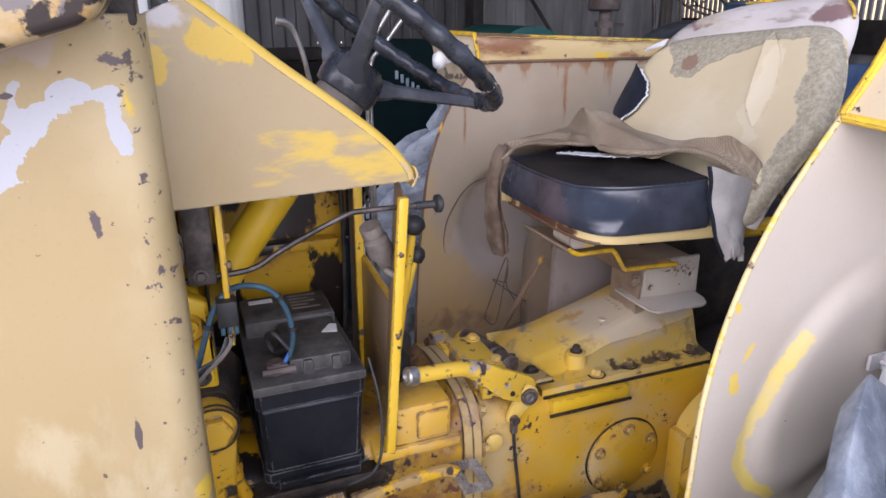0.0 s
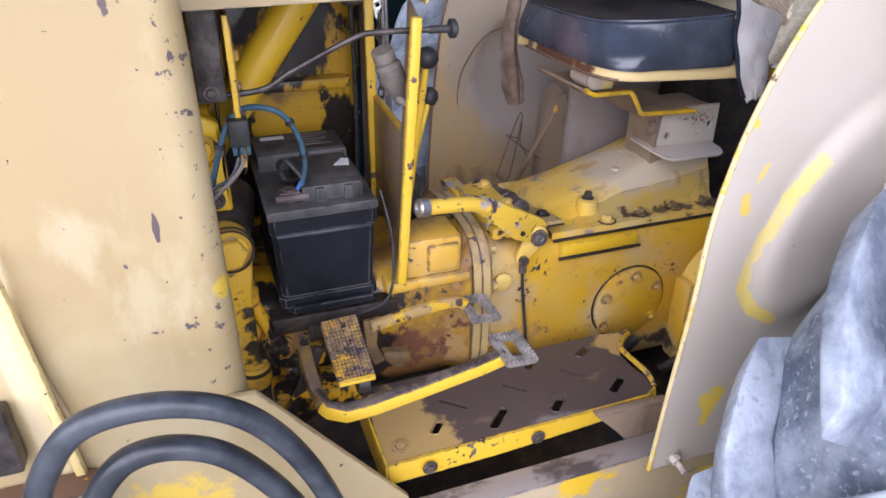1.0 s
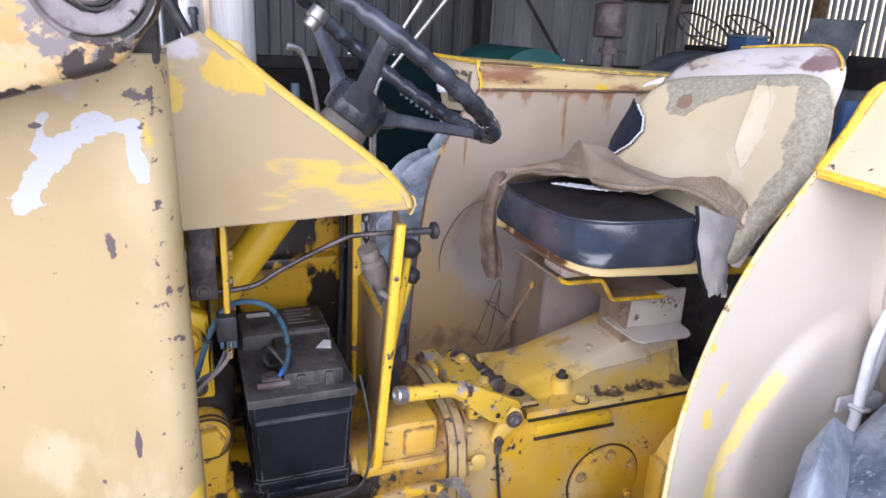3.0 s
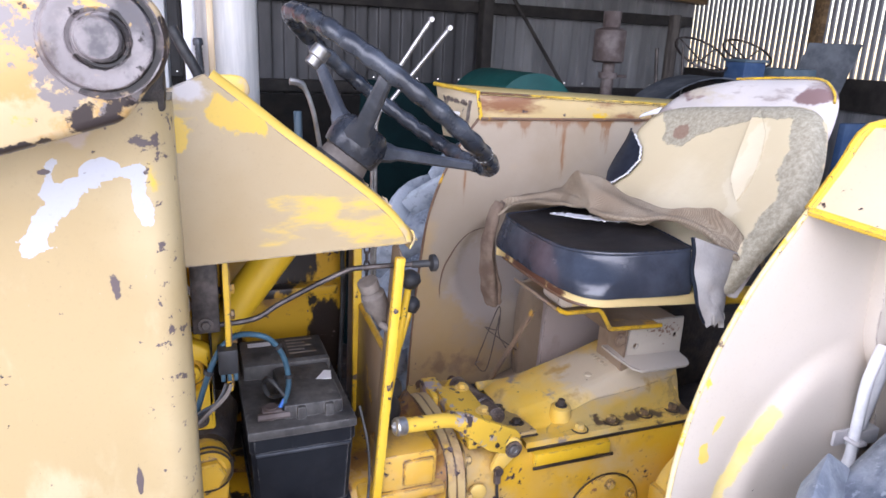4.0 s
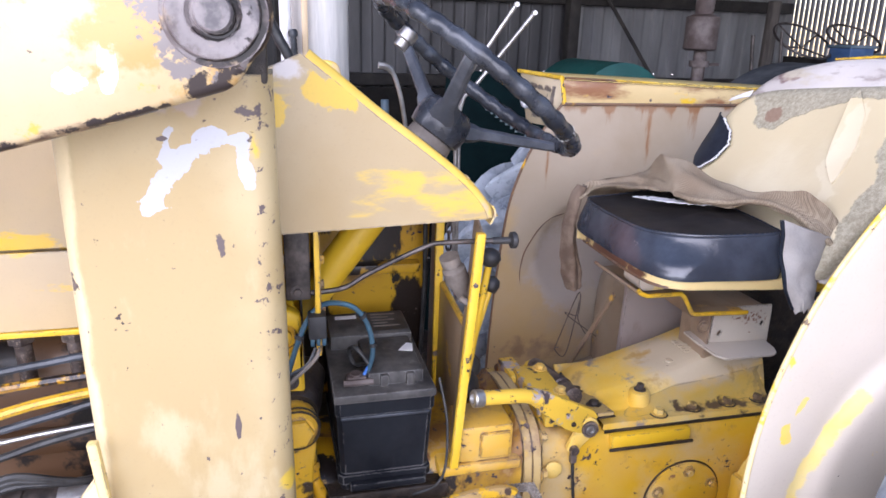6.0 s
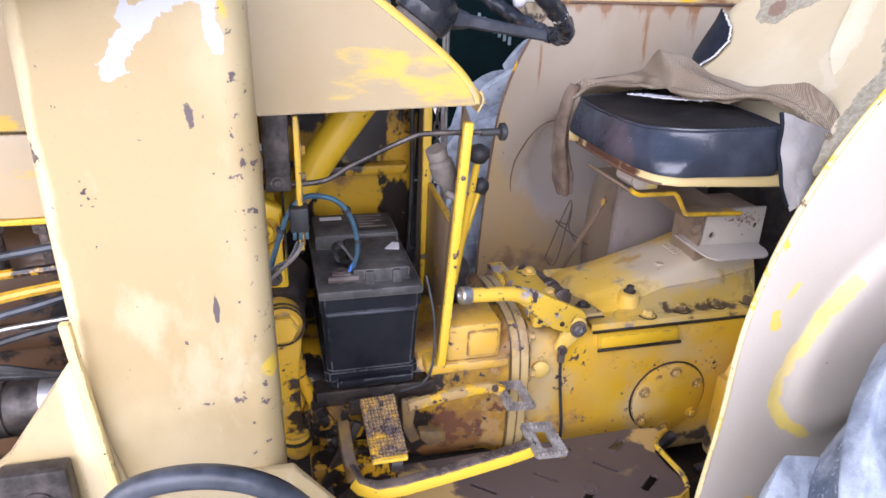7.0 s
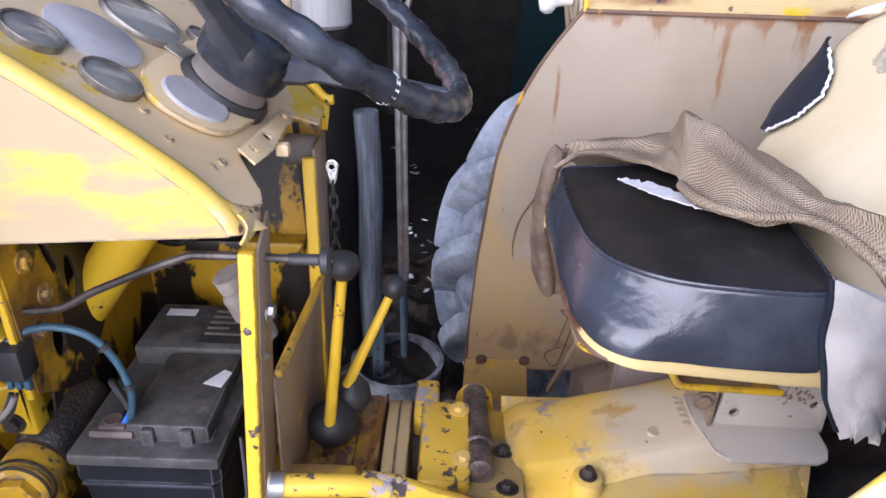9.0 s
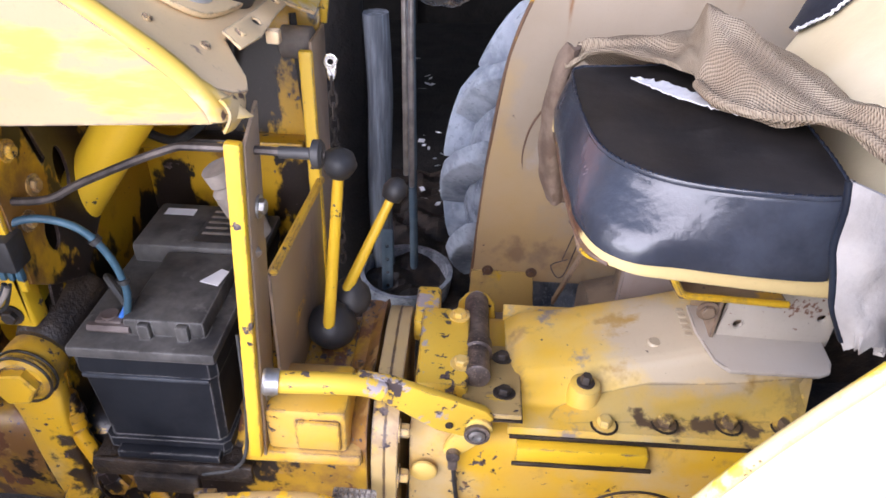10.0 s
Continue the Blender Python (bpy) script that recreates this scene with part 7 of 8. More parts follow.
def cushion():
    foot = spline([(0.655, 1.27, 0), (0.653, 1.10, 0), (0.660, 1.0, 0), (0.692, 0.952, 0), (0.755, 0.940, 0), (0.870, 0.930, 0), (0.890, 0.96, 0), (0.905, 1.1, 0), (0.91, 1.28, 0), (0.85, 1.305, 0), (0.70, 1.305, 0), (0.668, 1.30, 0)], 5, True)
    crown = spline([(0.662, 1.27, 0), (0.660, 1.14, 0), (0.670, 1.06, 0), (0.706, 0.995, 0), (0.765, 0.963, 0), (0.864, 0.942, 0), (0.888, 0.97, 0), (0.900, 1.1, 0), (0.905, 1.28, 0), (0.85, 1.30, 0), (0.70, 1.30, 0), (0.674, 1.295, 0)], 5, True)
    c = Vector((0.78, 1.12, 0))
    rows = [(1.044, 1.0), (1.057, 1.010), (1.085, 1.010), (1.115, 1.004), (1.132, 0.992), (1.140, 0.978), (1.1415, 0.95), (1.142, 0.75), (1.143, 0.5), (1.143, 0.2)]
    bm, rings = bmesh.new(), []
    for z, s in rows:
        ring = []
        k = min(1.0, max(0.0, (z - 1.055) / 0.08))
        for a, b in zip(foot, crown):
            p = a.lerp(b, k * k * (3 - 2 * k))
            q = c + (p - c) * s
            tilt = (0.075 * (p.x - 0.90) - 0.012) * (z - 1.04) / 0.1
            ring.append(bm.verts.new((q.x + 0.06 * (z - 1.04), q.y + 0.008 * (q.y > 1.2), z + tilt + 0.003 * noise.noise((q.x * 12, q.y * 12, z * 9)))) if z > 1.12 else bm.verts.new((q.x + 0.06 * (z - 1.04) + 0.0035 * noise.noise((q.x * 22, q.y * 22, z * 7)), q.y + 0.008 * (q.y > 1.2) + 0.0035 * noise.noise((q.x * 22, q.y * 22, z * 7 + 9)), z + tilt)))
        rings.append(ring)
    n = len(foot)
    for a, b in zip(rings, rings[1:]):
        for j in range(n):
            bm.faces.new((a[j], a[(j + 1) % n], b[(j + 1) % n], b[j]))
    bm.faces.new(rings[-1]), bm.faces.new(rings[0][::-1])
    seam = [r.co.copy() for r in rings[5]]
    top, tops = bmesh.new(), []
    for r in rings[5:]:
        tops.append([top.verts.new(v.co + Vector((0, 0, 0.0012))) for v in r])
    for a, b in zip(tops, tops[1:]):
        for j in range(n):
            top.faces.new((a[j], a[(j + 1) % n], b[(j + 1) % n], b[j]))
    top.faces.new(tops[-1])
    return bm, seam, top


cb, seam, top_bm = cushion()
cush = part("cushion", cb, mat_vinyl, seat, "shiny black vinyl cushion, torn along the top", 70)
part("top_panel", top_bm, mat_vinyl_top, cush, "dull brown-black vinyl top", 70)
part("piping", tube(seam, 0.0028, 6, True), mat_vinyl, cush, "", 60)
line = spline([Vector((p.x, p.y, p.z)) for p in seam], 4, True)
sewn = bmesh.new()
for k in range(0, len(line) - 2, 2):
    add_tube(sewn, [line[k] + Vector((0, 0, 0.003)), line[k + 1] + Vector((0, 0, 0.003))], 0.0011, 5)
tagged(part("stitching", sewn, mat_remnant, cush, "dark lock stitches", 60), kind="stuff")
def tear(u, v):
    x, y = (float(np.interp(u, (0, 0.4, 0.75, 1), q)) for q in ((0.728, 0.764, 0.800, 0.835), (1.200, 1.140, 1.100, 1.078)))
    w = 0.003 + 0.028 * math.sin(math.pi * min(1.0, u * 1.2)) ** 0.7 + 0.010 * noise.noise((u * 14, 0, 2))
    return Vector((x + 0.6 * w * v, y + 0.8 * w * v, 1.1375 + 0.010 * (x - 0.72) / 0.12 + 0.0025 * noise.noise((u * 30, v * 5, 1))))


part("torn_edge", sheet(tear, 60, 4, 0.0015), mat_white, cush, "pale foam in the tear")


def flap(u, v):
    """A torn foam flap that hangs over the corner of the cushion."""
    lx = float(np.interp(v, (0, 0.4, 0.72, 1), (0.858, 0.868, 0.884, 0.912)))
    rx = float(np.interp(v, (0, 0.25, 0.5, 0.8, 1), (0.975, 0.962, 0.948, 0.947, 0.944)))
    top = 1.158 - 0.038 * u
    low = 0.985 + 0.016 * abs(math.sin(4.2 * u)) + 0.010 * noise.noise((u * 16, 2, 1))
    return (lx + (rx - lx) * u, 0.922 - 0.010 * math.sin(math.pi * u) - 0.012 * v + 0.006 * noise.noise((u * 3, v * 4, 2)) + 0.03 * max(0.0, u - 0.75), top + (low - top) * v)


part("torn_flap", sheet(flap, 26, 24, 0.008), mat_foam, cush, "hanging torn grey foam flap", 60)
part("flap_piping", tube([Vector(flap(0.0, v)) + Vector((-0.002, -0.004, 0)) for v in np.linspace(0.0, 0.95, 20)], 0.0042, 8), mat_remnant, cush, "navy piping along the torn corner", 60)
part("cushion_end", sheet(lambda u, v: (0.955 + 0.03 * u, 0.95 + 0.05 * u, 1.11 - 0.11 * v), 4, 8, 0.01), mat_vinyl, cush)
part("pan_rust", tube(spline([(0.660, 1.265, 1.026), (0.656, 1.10, 1.026), (0.663, 1.0, 1.026), (0.685, 0.967, 1.026)], 6), 0.003, 8), mat_rustedge, seat, "rusty front edge")
part("rear_rail", rod((0.96, 0.945, 1.025), (1.10, 0.93, 1.03), 0.016, 10), mat_edge, seat)


def back_x(y, z):
    return 0.975 - 0.012 * ((y - 1.15) / 0.27) ** 2 + 0.60 * (z - 1.15)


def back_rest(outline, x_off, th, rough):
    """A rounded back, leaning to the rear."""
    out = spline([(0, y, z) for y, z in outline], 6)
    c = Vector((0, 1.16, 1.22))
    bm, rings = bmesh.new(), []
    for s, d in ((0.0, 0.0), (0.2, 0.0), (0.4, 0.001), (0.6, 0.002), (0.75, 0.003), (0.86, 0.005), (0.93, 0.008), (0.985, 0.016), (1.0, 0.03), (1.0, th)):
        ring = []
        for p in out:
            q = c + (p - c) * max(s, 0.01)
            ring.append(bm.verts.new((back_x(q.y, q.z) + x_off + d + rough * noise.noise((q.y * 11, q.z * 11, 5)), q.y, q.z)))
        rings.append(ring)
    n = len(out)
    for a, b in zip(rings, rings[1:]):
        for j in range(n):
            bm.faces.new((a[j], a[(j + 1) % n], b[(j + 1) % n], b[j]))
    bm.faces.new(rings[-1])
    bm.faces.new(rings[0][::-1])
    return bm


LINING = [(1.35, 1.05), (1.388, 1.25), (1.375, 1.315), (1.325, 1.345), (1.20, 1.362), (1.08, 1.374), (0.99, 1.380), (0.935, 1.358), (0.885, 1.29), (0.862, 1.22), (0.872, 1.17), (0.90, 1.05)]
SHELL = [(1.37, 1.04), (1.41, 1.25), (1.395, 1.33), (1.345, 1.385), (1.225, 1.418), (1.10, 1.428), (1.01, 1.430), (0.952, 1.396), (0.920, 1.325), (0.900, 1.23), (0.90, 1.04)]
back = part("backrest", back_rest(LINING, 0.0, 0.05, 0.003), mat_lining, seat, "torn cream backrest with grey foam showing", 70)
part("back_shell", back_rest(SHELL, 0.030, 0.035, 0.002), mat_shell, back, "weathered white back shell with purple-brown stains", 70)
part("shell_edge", tube([Vector((back_x(p.y, p.z) + 0.052, p.y, p.z + 0.001)) for p in spline([(0, 1.225, 1.420), (0, 1.10, 1.430), (0, 1.01, 1.432), (0, 0.965, 1.412), (0, 0.948, 1.392)], 6)], 0.0026, 8), mat_edge, back, "yellow top edge")


def on_back(y, z, lift=0.0):
    return (back_x(y, z) - lift, y, z)


def remnant(u, v):
    """A leaf of black vinyl left on the edge of the back, torn along one side."""
    q = (0, 0.27, 0.52, 0.77, 1)
    l = [float(np.interp(u, q, c)) for c in ((1.375, 1.393, 1.396, 1.396, 1.402), (1.161, 1.189, 1.225, 1.262, 1.29))]
    r = [float(np.interp(u, q, c)) for c in ((1.343, 1.309, 1.298, 1.316, 1.363), (1.165, 1.196, 1.229, 1.254, 1.28))]
    jag = 0.004 * noise.noise((u * 22, 0, 3)) * v
    return on_back(l[0] + (r[0] - l[0]) * v + jag, l[1] + (r[1] - l[1]) * v, 0.008 - 0.012 * (1 - v) ** 4)


part("black_remnant", sheet(remnant, 24, 8, 0.004), mat_remnant, back, "black vinyl remnant", 60)
part("torn_rim", tube([Vector(remnant(u, 1.0)) + Vector((-0.001, 0.006 * noise.noise((u * 34, 1, 1)), 0.003 * noise.noise((u * 50, 4, 1)))) for u in np.linspace(0.0, 1.0, 70)], 0.0022, 6), mat_white, back, "pale torn edge", 60)
def peeled(u, v):
    """A strip of lining peeled off and curled along its length."""
    q = (0, 0.28, 0.58, 0.80, 1)
    l = [float(np.interp(u, q, c)) for c in ((1.069, 1.049, 1.032, 1.023, 0.985), (1.356, 1.314, 1.268, 1.24, 1.207))]
    r = [float(np.interp(u, q, c)) for c in ((1.062, 1.013, 0.986, 0.975, 0.98), (1.369, 1.328, 1.282, 1.234, 1.205))]
    return on_back(l[0] + (r[0] - l[0]) * v, l[1] + (r[1] - l[1]) * v, -0.001 + 0.010 * math.sin(math.pi * (0.10 + 0.85 * u)) * (1 - v) ** 1.6)


part("peeled_lining", sheet(peeled, 26, 12, 0.0015), mat_lining, back, "peeled strip of cream lining", 60)
part("torn_tab", sheet(lambda u, v: on_back(1.335 + 0.05 * u, 1.332 - 0.015 * u + 0.014 * v * (1 - 0.6 * u), 0.004 + 0.004 * math.sin(3 * u)), 8, 3, 0.002), mat_white, back, "small torn white tab", 60)


# seat carrier
carrier = part("seat_carrier", sheet(lambda u, v: (lambda p: (p[0], 1.045 + 0.18 * v, p[1]))((np.interp(u, (0, 0.10, 0.20, 0.42, 0.52, 1.0), (0.672, 0.680, 0.694, 0.771, 0.799, 0.925)), np.interp(u, (0, 0.10, 0.20, 0.42, 0.52, 1.0), (0.992, 0.985, 0.979, 0.979, 0.934, 0.929)))), 40, 6, 0.006), mat_taupe, seat, "folded taupe carrier with yellow edges", 50)
part("carrier_edge", tube([(float(np.interp(u, (0, 0.10, 0.20, 0.42, 0.52, 1.0), (0.672, 0.680, 0.694, 0.771, 0.799, 0.925))), 1.044, float(np.interp(u, (0, 0.10, 0.20, 0.42, 0.52, 1.0), (0.992, 0.985, 0.979, 0.979, 0.934, 0.929)))) for u in np.linspace(0, 1, 40)], 0.0045, 8), mat_edge, carrier)
part("front_block", join(box(0.690, 0.738, 1.056, 1.12, 0.984, 1.022, 0.004), lathe([(0, 0.015), (0.06, 0.015)], (0.692, 1.052, 1.004), (0, 1, 0), 16)), mat_fender_near, carrier)
part("slide_bracket", slab([(0.866, 1.072, 0.845), (1.010, 1.072, 0.843), (1.008, 1.072, 0.929), (0.872, 1.072, 0.929)], (0, 0.006, 0), 0.001, holes=(circle((0.890, 1.072, 0.873), 0.006, 10), circle((0.990, 1.072, 0.888), 0.006, 10))), mat_bracket, carrier, "pale drilled bracket with rust scribbles")
part("bracket_foot", slab([(0.842, 1.125, 0.852), (0.842, 1.075, 0.850), (0.856, 1.030, 0.842), (0.872, 1.016, 0.839), (0.982, 1.018, 0.837), (0.996, 1.024, 0.838), (1.002, 1.038, 0.841), (1.004, 1.125, 0.850)], (0, 0, 0.006), 0.0015), mat_foot, carrier, "grey dusty plate")
part("bracket_side", slab([(0.862, 1.066, 0.848), (0.862, 1.125, 0.848), (0.862, 1.125, 0.931), (0.862, 1.066, 0.931)], (-0.005, 0, 0), 0.001), mat_taupe, carrier)
part("stay_bolt", bolts([(0.845, 1.068, 0.895)], (0, -1, 0), 0.009, 0.006), mat_taupe, carrier)
part("seat_post", box(0.868, 1.0, 1.084, 1.18, 0.80, 0.925, 0.006), mat_taupe, seat)

# ---- things that rest on the tractor ----
battery = group_of("battery", (0.17, 1.11, 0.684), "dusty black vehicle battery in the open bay", "battery")
BX0, BX1, BY0, BY1, BZ0, BZ1 = 0.092, 0.256, 0.962, 1.262, 0.685, 0.862


def case():
    bm = bmesh.new()
    rings = []
    for z, g in ((BZ0, -0.006), (BZ0 + 0.012, -0.006), (BZ0 + 0.014, -0.001), (BZ0 + 0.030, -0.001), (BZ0 + 0.032, -0.006), (BZ1 - 0.03, 0.0), (BZ1 - 0.028, 0.003), (BZ1, 0.003)):
        x0, x1, y0, y1, c = BX0 - g, BX1 + g, BY0 - g, BY1 + g, 0.008
        rings.append([bm.verts.new((x, y, z)) for x, y in ((x0 + c, y0), (x1 - c, y0), (x1, y0 + c), (x1, y1 - c), (x1 - c, y1), (x0 + c, y1), (x0, y1 - c), (x0, y0 + c))])
    for a, b in zip(rings, rings[1:]):
        for j in range(8):
            bm.faces.new((a[j], a[(j + 1) % 8], b[(j + 1) % 8], b[j]))
    bm.faces.new(rings[0][::-1]), bm.faces.new(rings[-1])
    return bm


part("case", case(), mat_battery, battery)
lid = part("lid", join(box(BX0 - 0.005, BX1 + 0.005, BY0 - 0.005, BY1 + 0.005, BZ1 - 0.004, BZ1 + 0.012, 0.004), box(BX0 + 0.055, BX1 - 0.012, BY0 + 0.022, BY0 + 0.165, BZ1 + 0.010, BZ1 + 0.036, 0.006), box(BX0 + 0.004, BX1 - 0.004, BY0 + 0.168, BY1 - 0.02, BZ1 + 0.010, BZ1 + 0.040, 0.006), box(BX0 + 0.12, BX0 + 0.135, BY0 + 0.014, BY0 + 0.024, BZ1 + 0.012, BZ1 + 0.034, 0.003), box(BX0 + 0.075, BX0 + 0.09, BY0 + 0.014, BY0 + 0.024, BZ1 + 0.012, BZ1 + 0.034, 0.003)), mat_lid, battery)
part("case_lip", box(BX0 + 0.006, BX1 - 0.006, BY0 - 0.006, BY0, BZ1 - 0.034, BZ1 - 0.028, 0.002), mat_rubber, battery)
part("foot_lip", box(BX0 + 0.02, BX1 - 0.012, BY0 - 0.012, BY0 + 0.006, BZ0 + 0.006, BZ0 + 0.02, 0.003), mat_battery, battery)
part("label", box(BX0 + 0.085, BX1 - 0.010, BY0 + 0.18, BY1 - 0.03, BZ1 + 0.0405, BZ1 + 0.0412, 0.0), mat_black, battery, "black printed label with unreadable lines")
part("label_line", [box(BX0 + 0.09, BX0 + 0.09 + w, BY1 - 0.045 - 0.014 * i, BY1 - 0.040 - 0.014 * i, BZ1 + 0.0413, BZ1 + 0.0418, 0.0) for i, w in enumerate((0.05, 0.035, 0.045, 0.03, 0.05))], mat_dustgrey, battery)
part("sticker", box(BX0 + 0.02, BX0 + 0.062, BY0 + 0.245, BY0 + 0.262, BZ1 + 0.0405, BZ1 + 0.041, 0.0), mat_white, battery, "small pale sticker with unreadable print")
part("white_scrap", slab([tuple(p) for p in [(0.213, 1.062, BZ1 + 0.0362), (0.238, 1.055, BZ1 + 0.0362), (0.243, 1.085, BZ1 + 0.0362), (0.232, 1.09, BZ1 + 0.0362)]], (0, 0, 0.0008)), mat_white, battery, "torn white scrap of label")
part("terminal", join(lathe([(0, 0.012), (0.02, 0.010)], (0.128, 0.998, BZ1 + 0.012), (0, 0, 1), 16), box(0.112, 0.146, 0.986, 1.008, BZ1 + 0.013, BZ1 + 0.030, 0.005), lathe([(0, 0.006), (0.05, 0.006)], (0.106, 0.985, BZ1 + 0.021), (1, 0, 0), 6)), mat_rustmuff, battery, "corroded terminal clamp")
part("wire_loop", tube(spline([(0.15, 0.998, 0.91), (0.13, 1.01, 0.935), (0.12, 1.03, 0.92), (0.13, 1.03, 0.895), (0.15, 1.01, 0.905)], 6), 0.004, 8), mat_wire, battery)


def sack_mesh():
    """A hessian sack thrown over the back half of the seat, bunched into folds."""
    ridge = spline([(0.668, 1.338, 1.118), (0.70, 1.338, 1.137), (0.745, 1.336, 1.149), (0.795, 1.332, 1.156), (0.822, 1.318, 1.172), (0.818, 1.270, 1.205), (0.812, 1.228, 1.216), (0.842, 1.195, 1.207), (0.875, 1.150, 1.190), (0.898, 1.090, 1.178), (0.908, 1.040, 1.184), (0.920, 0.990, 1.190), (0.935, 0.952, 1.187), (0.958, 0.928, 1.165), (0.988, 0.918, 1.138), (1.000, 0.922, 1.112)], 6)
    front = spline([(0.664, 1.318, 1.112), (0.694, 1.304, 1.134), (0.735, 1.278, 1.144), (0.768, 1.242, 1.148), (0.790, 1.210, 1.151), (0.794, 1.180, 1.152), (0.790, 1.140, 1.152), (0.794, 1.098, 1.152), (0.815, 1.066, 1.153), (0.846, 1.050, 1.154), (0.880, 1.042, 1.158), (0.902, 1.006, 1.160), (0.916, 0.958, 1.152), (0.932, 0.924, 1.130), (0.962, 0.906, 1.108), (0.992, 0.912, 1.104)], 6)
    rear = [p + Vector((0.10, 0.05, -0.05)) for p in ridge]
    n = len(ridge)

    def f(u, v):
        k = u * (n - 1)
        i = min(int(k), n - 2)
        a, b, c = (line[i].lerp(line[i + 1], k - i) for line in (front, ridge, rear))
        p = a.lerp(b, v * 2) if v < 0.5 else b.lerp(c, v * 2 - 1)
        fold = 0.006 * (1 - 2 * abs(math.sin(9 * u + 5 * v + 2 * noise.noise((u * 4, v * 2, 3))))) * math.sin(math.pi * v) + 0.007 * noise.noise((u * 16, v * 6, 2)) + 0.010 * noise.noise((u * 5, v * 3, 6)) * math.sin(math.pi * min(1, v * 1.5))
        return p + Vector((-0.3 * fold, -0.5 * fold, fold))
    return sheet(f, 110, 30, 0.006)


sack = thing("hessian_sack", sack_mesh(), mat_hessian, "brown hessian sack bunched over the tractor seat", "sack", angle=70)
part("hem", tube(spline([(0.788, 1.140, 1.156), (0.793, 1.097, 1.156), (0.815, 1.064, 1.157), (0.847, 1.048, 1.158), (0.882, 1.040, 1.162), (0.903, 1.004, 1.164), (0.917, 0.956, 1.156), (0.934, 0.922, 1.134), (0.964, 0.904, 1.110), (0.995, 0.914, 1.106), (1.004, 0.93, 1.13)], 6), 0.0062, 8), mat_hessian, sack, "", 60)
rag_line = spline([(0.674, 1.335, 1.135), (0.664, 1.342, 1.09), (0.663, 1.348, 1.03), (0.670, 1.350, 0.97), (0.682, 1.350, 0.915), (0.688, 1.350, 0.882)], 8)


def rag(u, v):
    k = u * (len(rag_line) - 1)
    i = min(int(k), len(rag_line) - 2)
    p = rag_line[i].lerp(rag_line[i + 1], k - i)
    wide = 0.020 + 0.022 * min(1.0, u * 1.6) - 0.016 * max(0.0, u - 0.8) / 0.2 + 0.006 * noise.noise((u * 6, 1, 4))
    fold = 0.009 * math.sin(8 * v + 2.5 * u) + 0.006 * noise.noise((u * 9, v * 4, 2))
    return p + Vector(((v - 0.5) * wide, fold - 0.008 * math.sin(math.pi * v), -0.014 * noise.noise((v * 5, 2, 2)) * u))


thing("hanging_rag", sheet(rag, 46, 14, 0.006), mat_rag, "twisted end of brown cloth hanging from the seat", "rag", angle=70)

# ---- things in the shed behind ----
thing("weathered_post", tube(spline([(0.30, 2.2, 0.02), (0.285, 2.2, 0.4), (0.292, 2.2, 0.7), (0.282, 2.2, 0.93)], 6), 0.036, 14), mat_wood, "split grey weathered timber post", "post", angle=60)
thing("steel_pole", rod((0.395, 2.2, 0.03), (0.368, 2.2, 1.24), 0.013, 12), mat_bluegrey, "slim blue-grey steel pole leaning beside the post", "pole")
thing("perforated_strip", slab([(0.30, 2.10, 0.03), (0.335, 2.10, 0.03), (0.335, 2.10, 0.32), (0.30, 2.10, 0.32)], (0, 0.004, 0), 0.0005, holes=tuple(circle((0.318, 2.10, 0.06 + 0.05 * i), 0.006, 8) for i in range(5))), mat_bluegrey, "punched steel strip leaning on the post", "strip")
thing("round_tub", lathe([(0, 0.11), (0.005, 0.135), (0.10, 0.142), (0.13, 0.146), (0.13, 0.132), (0.06, 0.128), (0.055, 0.0)], (0.375, 2.12, 0.03), (0, 0, 1), 36), mat_dusttub, "dusty grey round tub on the floor", "tub")
thing("rubble_pile", sheet(lambda u, v: (-0.3 + 1.3 * u, 1.65 + 1.4 * v, 0.03 + (0.10 * math.sin(math.pi * u) * math.sin(math.pi * v)) + 0.05 * noise.noise((u * 16, v * 16, 4))), 60, 60), mat_grease_shade, "black damp heap of shed litter", "rubble", kind="stuff", angle=20)
# Added lower length of the pole, coloured near black.
thing("pole_stump", rod((0.165, 2.2, 0.0), (0.165, 2.2, 1.15), 0.085, 20), mat_near_black, "near-black lower length of the shed pole", "pole", kind="structure")
thing("round_pole", rod((0.165, 2.2, 1.15), (0.165, 2.2, 2.85), 0.088, 24), mat_pole, "pale smooth round shed pole", "pole", kind="structure")
thing("wooden_batten", box(0.104, 0.122, 2.09, 2.11, 1.0, 2.8, 0.003), mat_batten, "thin tan wooden batten on the round pole", "batten")
thing("ribbed_conduit", join(lathe([(0.006 * k, 0.0085 + 0.002 * (k % 2)) for k in range(18)], (0.083, 2.075, 1.33), (-0.05, 0, 1), 12), lathe([(0, 0.014), (0.012, 0.0145), (0.020, 0.011)], (0.078, 2.075, 1.43), (-0.05, 0, 1), 12)), mat_rubber, "short grey ribbed conduit under the white pipe", "conduit")
thing("white_conduit", rod((0.06, 2.12, 1.0), (0.055, 2.12, 2.8), 0.018, 12), mat_white, "white conduit running up the pole", "conduit")
thing("flexible_hose", tube(spline([(0.010, 2.0, 1.475), (0.027, 2.0, 1.443), (0.040, 2.0, 1.415), (0.060, 2.0, 1.379), (0.077, 2.0, 1.341), (0.10, 2.0, 1.28), (0.11, 2.0, 1.20)], 8), 0.0145, 12), mat_wire, "black rubber hose hanging beside the pole", "hose")
thing("white_cabinet", box(-0.62, -0.01, 3.0, 3.5, 0.0, 1.62, 0.02), mat_offwhite, "off-white enamel cabinet against the wall", "cabinet")
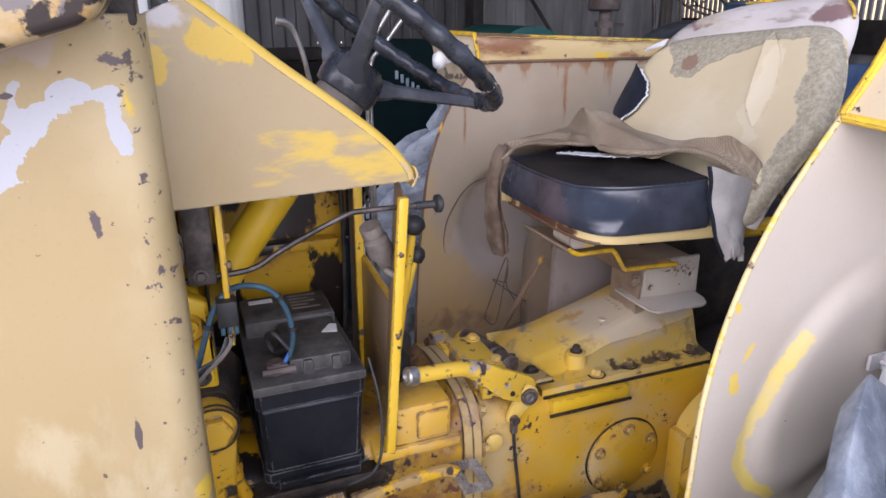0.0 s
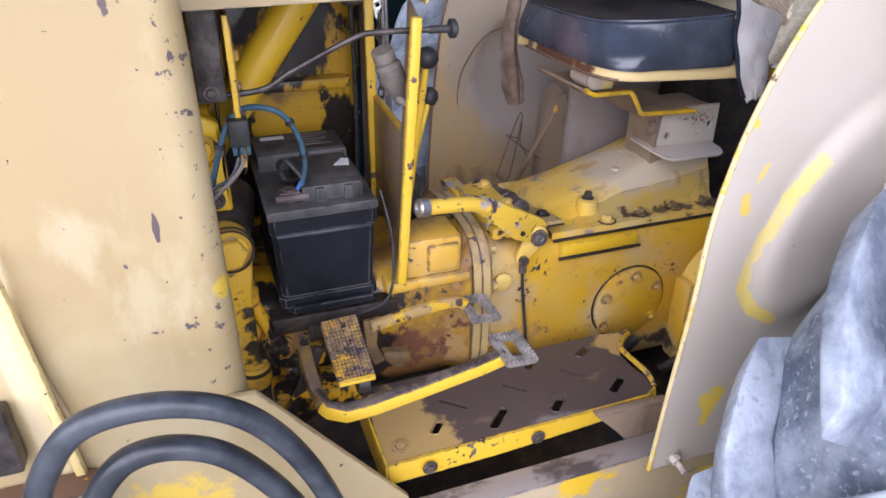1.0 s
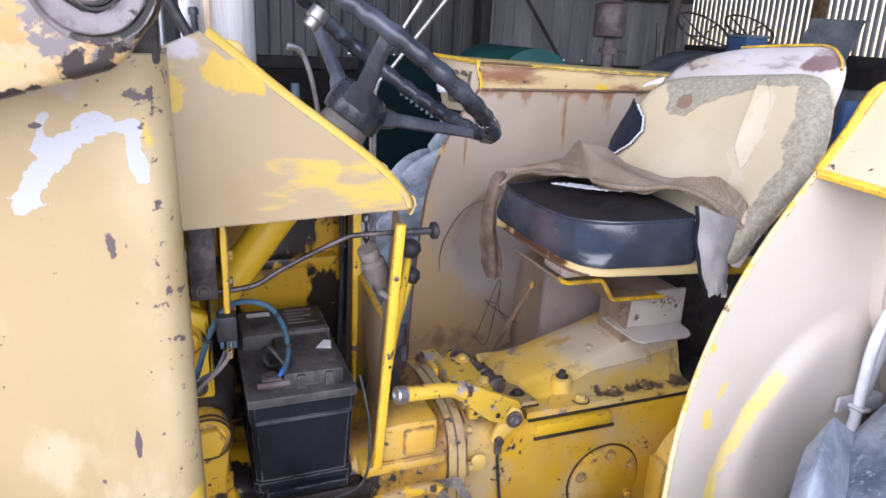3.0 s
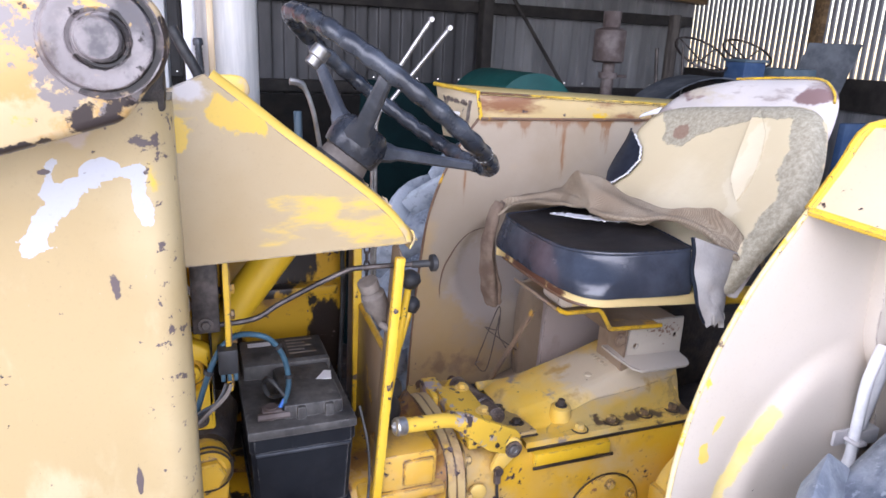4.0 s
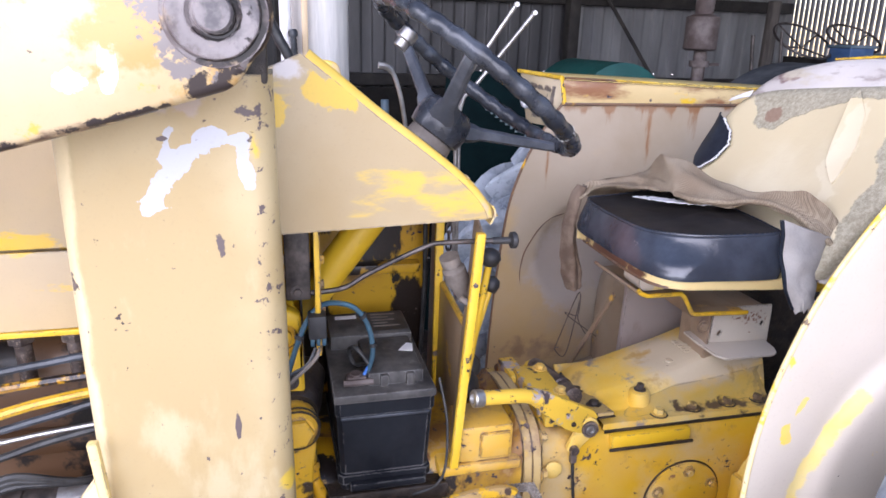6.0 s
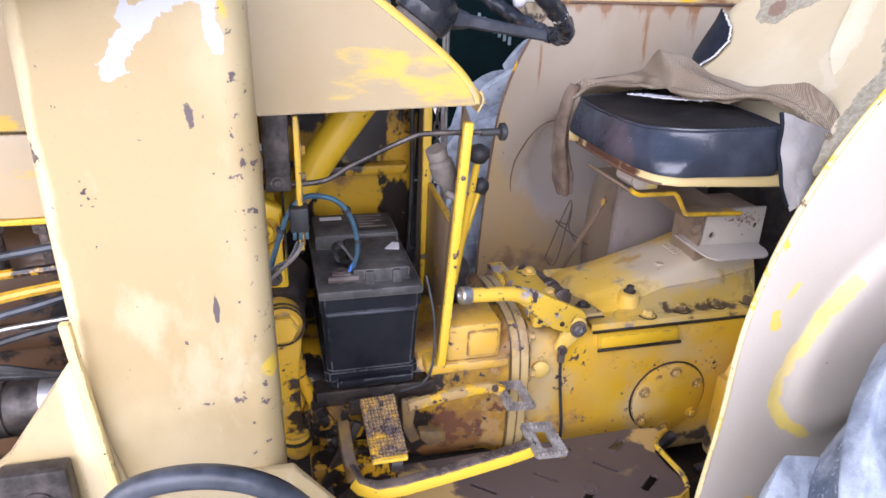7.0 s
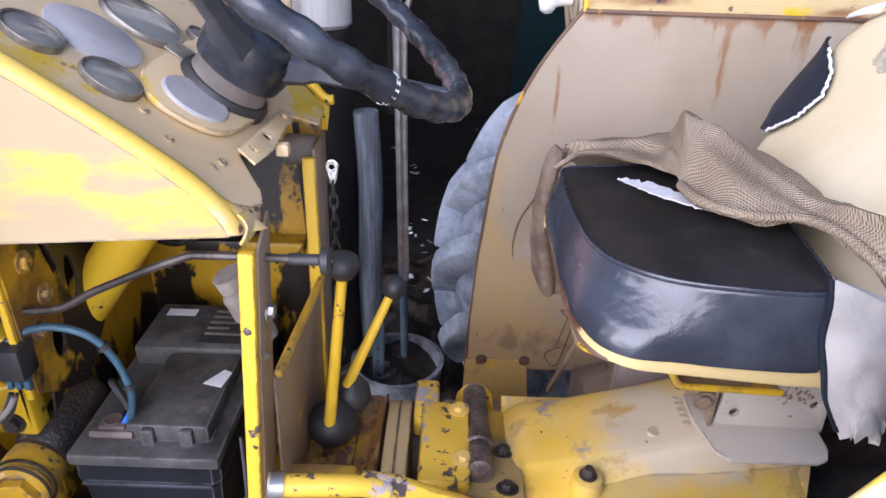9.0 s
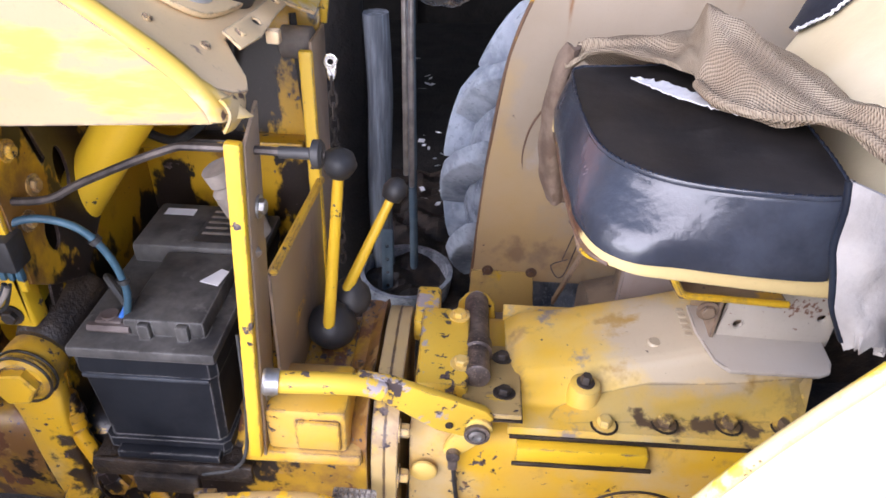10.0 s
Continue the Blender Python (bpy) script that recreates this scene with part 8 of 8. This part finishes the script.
orange = group_of("orange_machine", (-0.9, 2.85, 0.0), "faded orange painted machine frame", "machine")
part("upper_housing", box(-1.6, -0.15, 2.75, 2.95, 1.60, 1.95, 0.01), mat_orange, orange)
part("column", box(-1.6, -0.53, 2.75, 2.98, 0.0, 1.60, 0.01), mat_orange, orange)
part("drip_lip", box(-0.42, -0.16, 2.72, 2.76, 1.61, 1.63, 0.004), mat_orange, orange)

# an old blue tractor farther back
blue = group_of("old_tractor", (3.0, 3.4, 0.0), "dusty blue old tractor parked in the shadow", "tractor")
part("body", loft([(2.0, 3.5, 0.75, 0.2, 0.30, 4), (3.4, 3.5, 0.75, 0.2, 0.28, 4)]), mat_bluegrey, blue)
part("tyre", lathe([(-0.14, 0.40), (-0.16, 0.52), (-0.10, 0.60), (0.10, 0.60), (0.16, 0.52), (0.14, 0.40)], (2.74, 3.05, 0.62), (0, 1, 0), 40), mat_darksteel, blue, "", 60)
part("mudguard", sheet(lambda u, v: (2.74 + 0.60 * math.cos(0.2 + 2.8 * u), 2.95 + 0.25 * v, 0.765 + 0.60 * math.sin(0.2 + 2.8 * u)), 24, 3, 0.008), mat_guard, blue)
part("toolbox", box(3.10, 3.26, 3.18, 3.34, 1.24, 1.45, 0.008), mat_navy, blue, "blue painted box")
part("toolbox_lid", box(3.09, 3.27, 3.17, 3.35, 1.445, 1.463, 0.006), mat_bluegrey, blue)
part("seat_pan", sheet(lambda u, v: (3.70 + 0.20 * u + 0.13 * v, 3.42 - 0.22 * u, 1.22 + 0.35 * v), 6, 8, 0.05), mat_guard, blue, "tilted blue-grey seat back")
part("seat_base", box(3.38, 3.64, 3.15, 3.5, 1.30, 1.42, 0.01), mat_bluegrey, blue)
part("panel", box(3.85, 4.4, 3.05, 3.1, 0.7, 1.11, 0.008), mat_navy, blue, "blue sheet panel")
for cx, cz, rw, tilt in ((2.985, 1.48, 0.19, 0.35), (3.335, 1.50, 0.155, -0.1)):
    c = Vector((cx, 3.42, cz))
    w = part("hand_wheel", tube([c + rw * Vector((math.cos(a), 0.8 * math.sin(a) + tilt * math.cos(a) * 0.5, 0.50 * math.sin(a))) for a in np.linspace(0, 2 * math.pi, 36, endpoint=False)], 0.007, 8, True), mat_darksteel, blue, "dark spoked steering wheel")
    for k in range(4):
        a = k * math.pi / 2 + 0.4
        part("spoke", rod(c - Vector((0, 0, 0.04)), c + rw * Vector((math.cos(a), 0.8 * math.sin(a) + tilt * math.cos(a) * 0.5, 0.50 * math.sin(a))), 0.005, 6), mat_darksteel, w)
for x, z, r in ((2.62, 1.42, 0.02), (2.80, 1.44, 0.015)):
    part("lever", rod((x, 3.3, 1.0), (x - 0.06, 3.3, z + 0.08), r * 0.5, 8), mat_darksteel, blue)
thing("silencer", join(lathe([(0, 0.070), (0.01, 0.083), (0.165, 0.083), (0.175, 0.06), (0.18, 0.045), (0.26, 0.048)], (2.175, 3.2, 1.41), (0, 0, 1), 24), lathe([(0, 0.033), (0.5, 0.033)], (2.185, 3.2, 0.93), (0, 0, 1), 14), lathe([(0, 0.05), (0.03, 0.05)], (2.185, 3.2, 1.33), (0, 0, 1), 14), box(2.2, 2.30, 3.19, 3.21, 1.335, 1.35, 0.002)), mat_rustmuff, "rusty upright exhaust silencer", "silencer")
thing("teal_tank", lathe([(-0.35, 0.08), (-0.33, 0.27), (0.33, 0.27), (0.35, 0.08)], (1.88, 3.75, 1.065), (0, 1, 0), 40), mat_tealtank, "dark teal round tank in the shadow", "tank", angle=60)
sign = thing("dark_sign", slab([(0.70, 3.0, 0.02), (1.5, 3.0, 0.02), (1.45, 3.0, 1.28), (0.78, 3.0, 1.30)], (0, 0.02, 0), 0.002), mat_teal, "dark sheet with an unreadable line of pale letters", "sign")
part("letter_bar", [box(0.965 + 0.025 * i, 0.978 + 0.025 * i, 2.992, 2.997, 1.140 - 0.017 * i - 0.018, 1.140 - 0.017 * i + 0.018, 0.0) for i in range(11) if i != 7], mat_letter, sign)
# White specks added in place of wet glints and pinholes of daylight.
rng = random.Random(7)
GLINT_SPOTS = ((0.404, 3.1), (0.423, 2.95), (0.439, 2.6), (0.34, 3.8))
shards = bmesh.new()
for x, y in GLINT_SPOTS:
    for k in range(4):
        c = Vector((x + rng.uniform(-0.06, 0.06), y + rng.uniform(-0.05, 0.05), 0.13 + 0.02 * k))
        a, b = (Vector((rng.uniform(-0.018, 0.018), rng.uniform(-0.018, 0.018), rng.uniform(-0.006, 0.006))) for _ in range(2))
        shards.faces.new([shards.verts.new(q) for q in (c - a, c + b, c + a, c - b)])
thing("glint_specks", shards, mat_white, "tiny white specks added for wet glints and daylight holes", "litter", kind="stuff")
